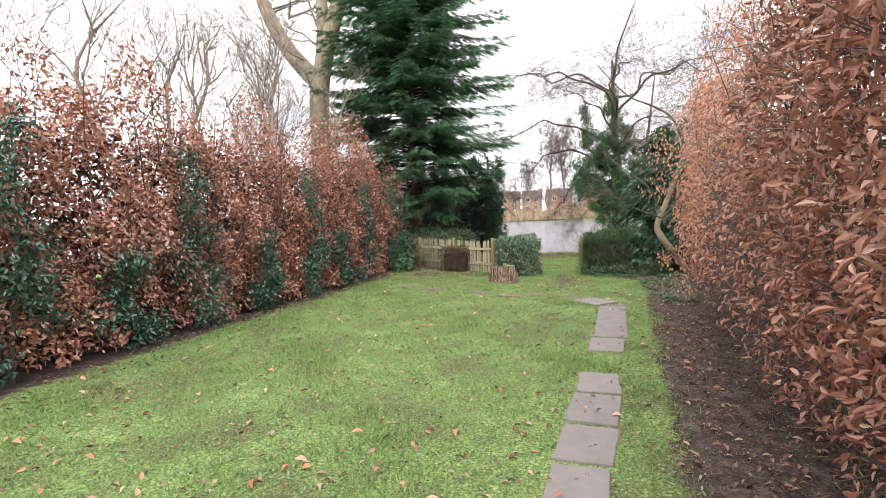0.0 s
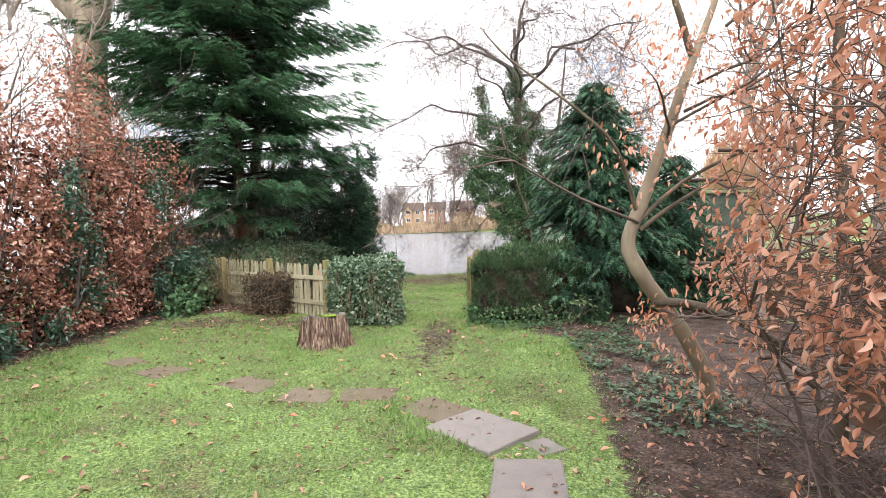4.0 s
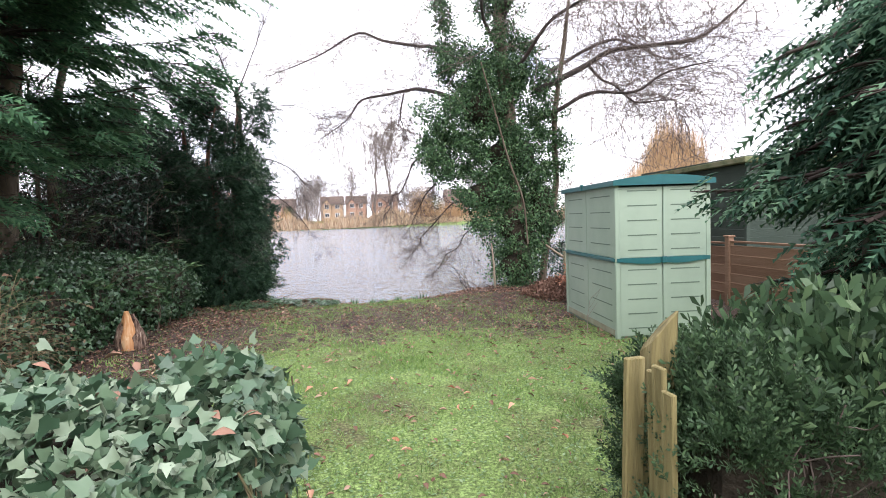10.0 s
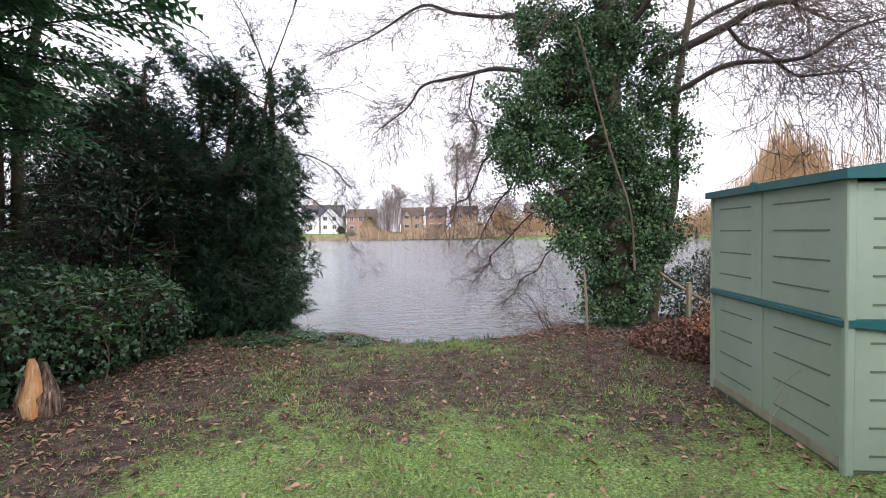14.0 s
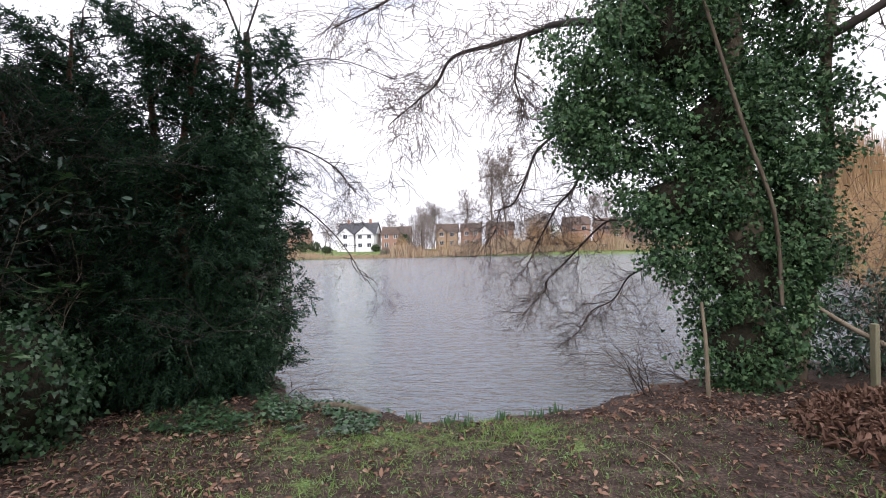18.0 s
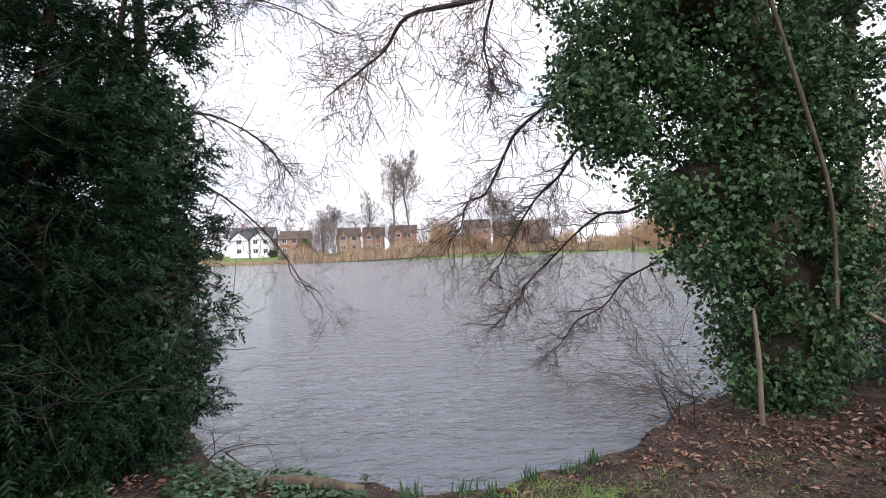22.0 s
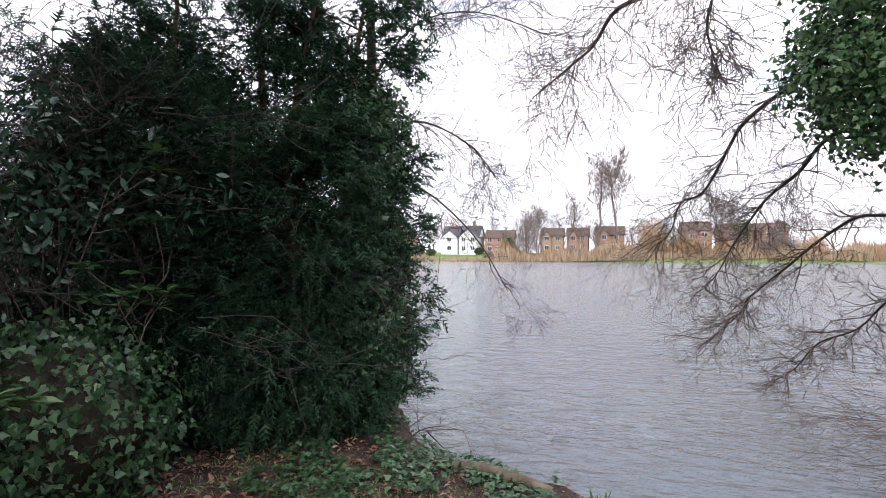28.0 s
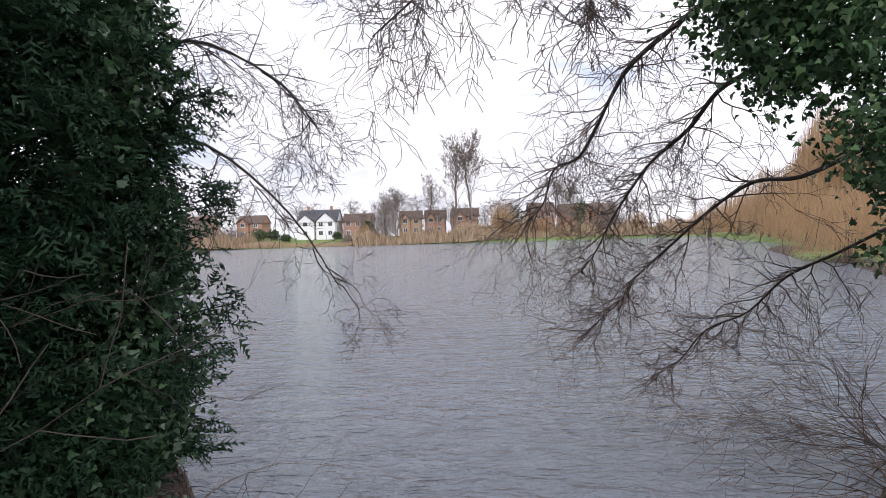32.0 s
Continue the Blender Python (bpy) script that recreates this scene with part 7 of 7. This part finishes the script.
house(-45.4, 167.2, 5.2, 2.2, 4.7, 7.0, 0, M_RENDER_WHITE, M_TILE_GREY, "white rendered gabled wing of the lakeside house", True, 1, 2, 0)
house(-39.4, 167.2, 5.6, 2.2, 5.0, 7.6, 0, M_RENDER_WHITE, M_TILE_GREY, "white rendered gabled wing of the lakeside house", True, 2, 2, 0)
house(-30.8, 174, 8.6, 8, 4.9, 7.4, 3, M_BRICK, M_TILE, "two-storey brick house with a brown tiled roof", False, 3, 2, 0)
for x, y, w, e, wl_ in ((-14.6, 172, 6.4, 5.0, M_BRICK_TAN), (-7.2, 173, 6.0, 4.9, M_BRICK), (1.8, 174, 8.0, 5.0, M_BRICK), (24.5, 172, 7.2, 5.4, M_BRICK), (35, 176, 8.0, 5.0, M_BRICK), (44.5, 178, 7.5, 5.2, M_BRICK), (-66, 180, 8, 5, M_BRICK), (-84, 182, 8, 5, M_BRICK_TAN)):
    house(x, y, w, 8, e, e + 2.5, random.uniform(-4, 4), wl_, M_TILE, "two-storey red brick house with a brown tiled roof", False, 2, 2, 0)
    house(x - w * .2, y - 4.6, w * .42, 1.4, e - .2, e + 1.3, 0, wl_, M_TILE, "small gabled brick bay on the front of a house", True, 1, 2, 0)
house(18.6, 176, 5, 5, 4.2, 6.4, 0, M_RENDER_WHITE, M_TILE_GREY, "small pale house with a grey roof", True, 1, 1, 0)

# bare trees behind and between the houses
far_proto = [bare_tree_mesh("bare_tree", -1.2, 166, 24, .38, 4, M_FAR_TWIG, "very tall slender leafless tree on the far bank", 401, .22, (3, 4), "tall trees on the far bank", .12, minr=.03, forks=13, first=.3),
             bare_tree_mesh("bare_tree", 3.6, 167, 24.5, .34, 4, M_FAR_TWIG, "very tall slender leafless tree on the far bank", 402, .2, (3, 4), "tall trees on the far bank", .12, minr=.03, forks=13, first=.3),
             bare_tree_mesh("bare_tree", -20, 190, 14, .28, 3, M_FAR_TWIG, "broad leafless tree on the far bank", 403, .75, (3, 4), "bare trees on the far bank", .05, minr=.03, forks=10, first=.25)]
rnd = random.Random(55)
for k in range(34):
    x = -115 + 195 * k / 33 + rnd.uniform(-3, 3)
    s = rnd.uniform(.6, 1.05)
    c = copy_thing(far_proto[2], pose(x, rnd.uniform(188, 215), 0, 0, 0, rnd.uniform(0, 360)))
    c.scale = (s, s, s)
for k in range(15):                            # leafless trees along the shore, before the houses
    x = -28 + 78 * k / 14 + rnd.uniform(-2, 2)
    s = rnd.uniform(.45, .72)
    c = copy_thing(far_proto[2], pose(x, rnd.uniform(157, 165), 0, 0, 0, rnd.uniform(0, 360)))
    c.scale = (s, s, s)
for k, (x, y, s) in enumerate(((-8.6, 170, .66), (31, 175, .6), (35, 178, .65), (-19, 168, .52), (-21.5, 169, .5))):
    c = copy_thing(far_proto[k % 2], pose(x, y, 0, 0, 0, 70 * k))
    c.scale = (s, s, s)
for k in range(16):                            # woods along the left shore and beyond
    c = copy_thing(far_proto[2], pose(-128 - rnd.uniform(0, 20), 20 + 9 * k, 0, 0, 0, rnd.uniform(0, 360)))
    c.scale = (.8, .8, .8)
for k, (x, y, r, h) in enumerate(((-58, 163, 2.2, 3.0), (-55, 166, 1.8, 2.6), (-27.5, 168, 2.2, 5.0), (-36, 166, 1.2, 1.6), (16, 166, 3.0, 8.0), (36, 170, 2.0, 10), (-50, 162, 1.4, 1.8), (12, 164, 2.4, 6))):
    c = empty("evergreen_tree", pose(x, y, 0), "dark rounded evergreen in a far garden", "tree", "evergreens on the far bank")
    OWN_SPACE.append(c)
    P, d = ellipsoids([(x, y, gz(x, y) + h * .5, r, r, h * .5)], 900, .5)
    leaf_cloud("crown", KITE, P - np.array([x, y, 0]), d, (.3, .6), M_EVERGREEN_FAR, c)
    np_part("trunk", *limb([(0, 0, -.3), (0, 0, h * .2), (0, 0, h * .5)], [.2, .18, .1], 6), M_BARK, c)


# ---- lawn: blades, weeds, fallen leaves ----
def lawn_places(n, x0, x1, y0, y1, power=1.0):
    x, y = rng.uniform(x0, x1, n), rng.uniform(y0, y1, n)
    s = soil_mask(x, y)
    ok = (rng.random(n) > s ** power) & (y < shore(x) - .05) & (lump(x, y, 2.2, 2) + .6 * lump(x, y, 6.0) > -1.0 + .4 * rng.random(n))
    u = x - (.885 + .138 * y)
    ok &= ~((np.abs(u) < .225) & (y < -.10) & (y > -8.3) & ~((y > -4.06) & (y < -3.18)))
    for cx, cy, ln, wd, tn in CROSSING:        # a few blades grow over the sunk slabs
        c, e = math.cos(radians(tn)), math.sin(radians(tn))
        p, q = (x - cx) * c + (y - cy) * e, (y - cy) * c - (x - cx) * e
        ok &= ~((np.abs(p) < ln * .49) & (np.abs(q) < wd * .48) & (rng.random(n) < .93))
    return x[ok], y[ok]


BLADE = (np.array([[-.09, 0, 0], [.09, 0, 0], [.02, 1, .35]]), np.array([[0, 1, 2]]))
xs, ys = [], []
for n, b in ((120000, (-5.2, 2.4, -8.6, -1.5)), (110000, (-5.2, 2.6, -1.5, 5.6)), (120000, (-3.4, 2.8, 5.2, 13.6)), (16000, (-4.2, 1.6, 3.0, 13.4))):
    a, c = lawn_places(n, *b)
    xs.append(a)
    ys.append(c)
x, y = np.concatenate(xs), np.concatenate(ys)
n = len(x)
A = np.stack([rng.normal(0, .8, n), rng.normal(0, .8, n), np.ones(n)], 1)
grass = np_part("grass", *scatter(*BLADE, np.stack([x, y, ground_z(x, y) - .004], 1), A, dirs(n), rng.uniform(.018, .05, n) * (1 + .8 * np.clip(lump(x, y, 1.1), 0, 1))), M_GRASS)
tagged(grass, "short damp winter grass of the lawn", "grass", kind="stuff")
a, c = lawn_places(95000, -5, 2.6, -8.5, 13.5, .6)
n = len(a)
weeds = np_part("lawn_weeds", *scatter(*OVAL, np.stack([a, c, ground_z(a, c) + .008], 1), dirs(n) * [1, 1, .3], np.tile([0, 0, 1.0], (n, 1)), rng.uniform(.014, .042, n)), M_CLOVER)
tagged(weeds, "small green weed leaves among the grass", "weeds", kind="stuff")


def bed_ivy(n, x0, x1, y0, y1, name, label):
    x, y = rng.uniform(x0, x1, n), rng.uniform(y0, y1, n)
    ok = lump(x, y, 2.4, 1) > -.2
    x, y = x[ok], y[ok]
    P = np.stack([x, y, ground_z(x, y) + .02 + .06 * rng.random(len(x))], 1)
    o = np_part(name, *scatter(*IVY, P, dirs(len(x)) * [1, 1, .3], unit(np.array([0, 0, 1.0]) + rng.normal(size=(len(x), 3)) * .3), rng.uniform(.025, .055, len(x))), M_IVY)
    tagged(o, label, "ground cover", kind="stuff")


bed_ivy(2600, 1.75, 2.7, .2, 3.9, "ground_ivy", "low ivy creeping below the beech and hedge")
bed_ivy(1500, .55, 3.6, 4.0, 4.7, "ground_ivy", "low ivy and weeds at the foot of the hedge")
bed_ivy(900, -5.4, -4.6, -8, 6.0, "ground_ivy", "patchy ivy at the foot of the beech hedge")
bed_ivy(5200, -3.0, -1.0, 12.9, 14.75, "ground_ivy", "bright green ground cover on the bank")


def litter(n, x0, x1, y0, y1, sx=None):
    x, y = rng.uniform(x0, x1, n), rng.uniform(y0, y1, n)
    w = soil_mask(x, y)
    ok = (rng.random(n) < .22 + .78 * w) & (y < shore(x) - .04)
    return x[ok], y[ok]


xs, ys = zip(litter(5000, .9, 2.9, -9, 2.4), litter(22000, -5.4, .8, -9, 5), litter(11000, -3.6, 3.2, 5.6, 13.9), litter(900, -5.6, -4.4, -9, 6.4), litter(1000, .4, 2.6, 2.4, 4.7), litter(1500, 2.0, 4.8, 8.5, 14.2), litter(2200, -5.0, -1.0, 3.6, 6.4), litter(3000, -5, -2.6, 6, 12), litter(1600, -3.6, -1.6, 11.5, 14), litter(2200, .8, 3.4, 13.4, 15.6))
x, y = np.concatenate(xs), np.concatenate(ys)
n = len(x)
P = np.stack([x, y, ground_z(x, y) + .012 + .012 * rng.random(n)], 1)
fallen = np_part("fallen_leaves", *scatter(*BEECH, P, dirs(n) * [1, 1, .25], unit(np.array([0, 0, 1.0]) + rng.normal(size=(n, 3)) * .35), (.018 + .055 * rng.random(n) ** 1.6)), M_LITTER)
tagged(fallen, "scattered brown fallen leaves", "foliage", kind="stuff")
x, y = rng.uniform(-5, 2.6, 300), rng.uniform(-8.5, 9, 300)
ok = y < shore(x) - .2
x, y = x[ok], y[ok]
n = len(x)
bright = np_part("fallen_leaves", *scatter(*BEECH, np.stack([x, y, ground_z(x, y) + .03], 1), dirs(n) * [1, 1, .25], unit(np.array([0, 0, 1.0]) + rng.normal(size=(n, 3)) * .4), rng.uniform(.05, .10, n)), M_BEECH_PALE)
tagged(bright, "scattered pale orange fallen leaves on the lawn", "foliage", kind="stuff")
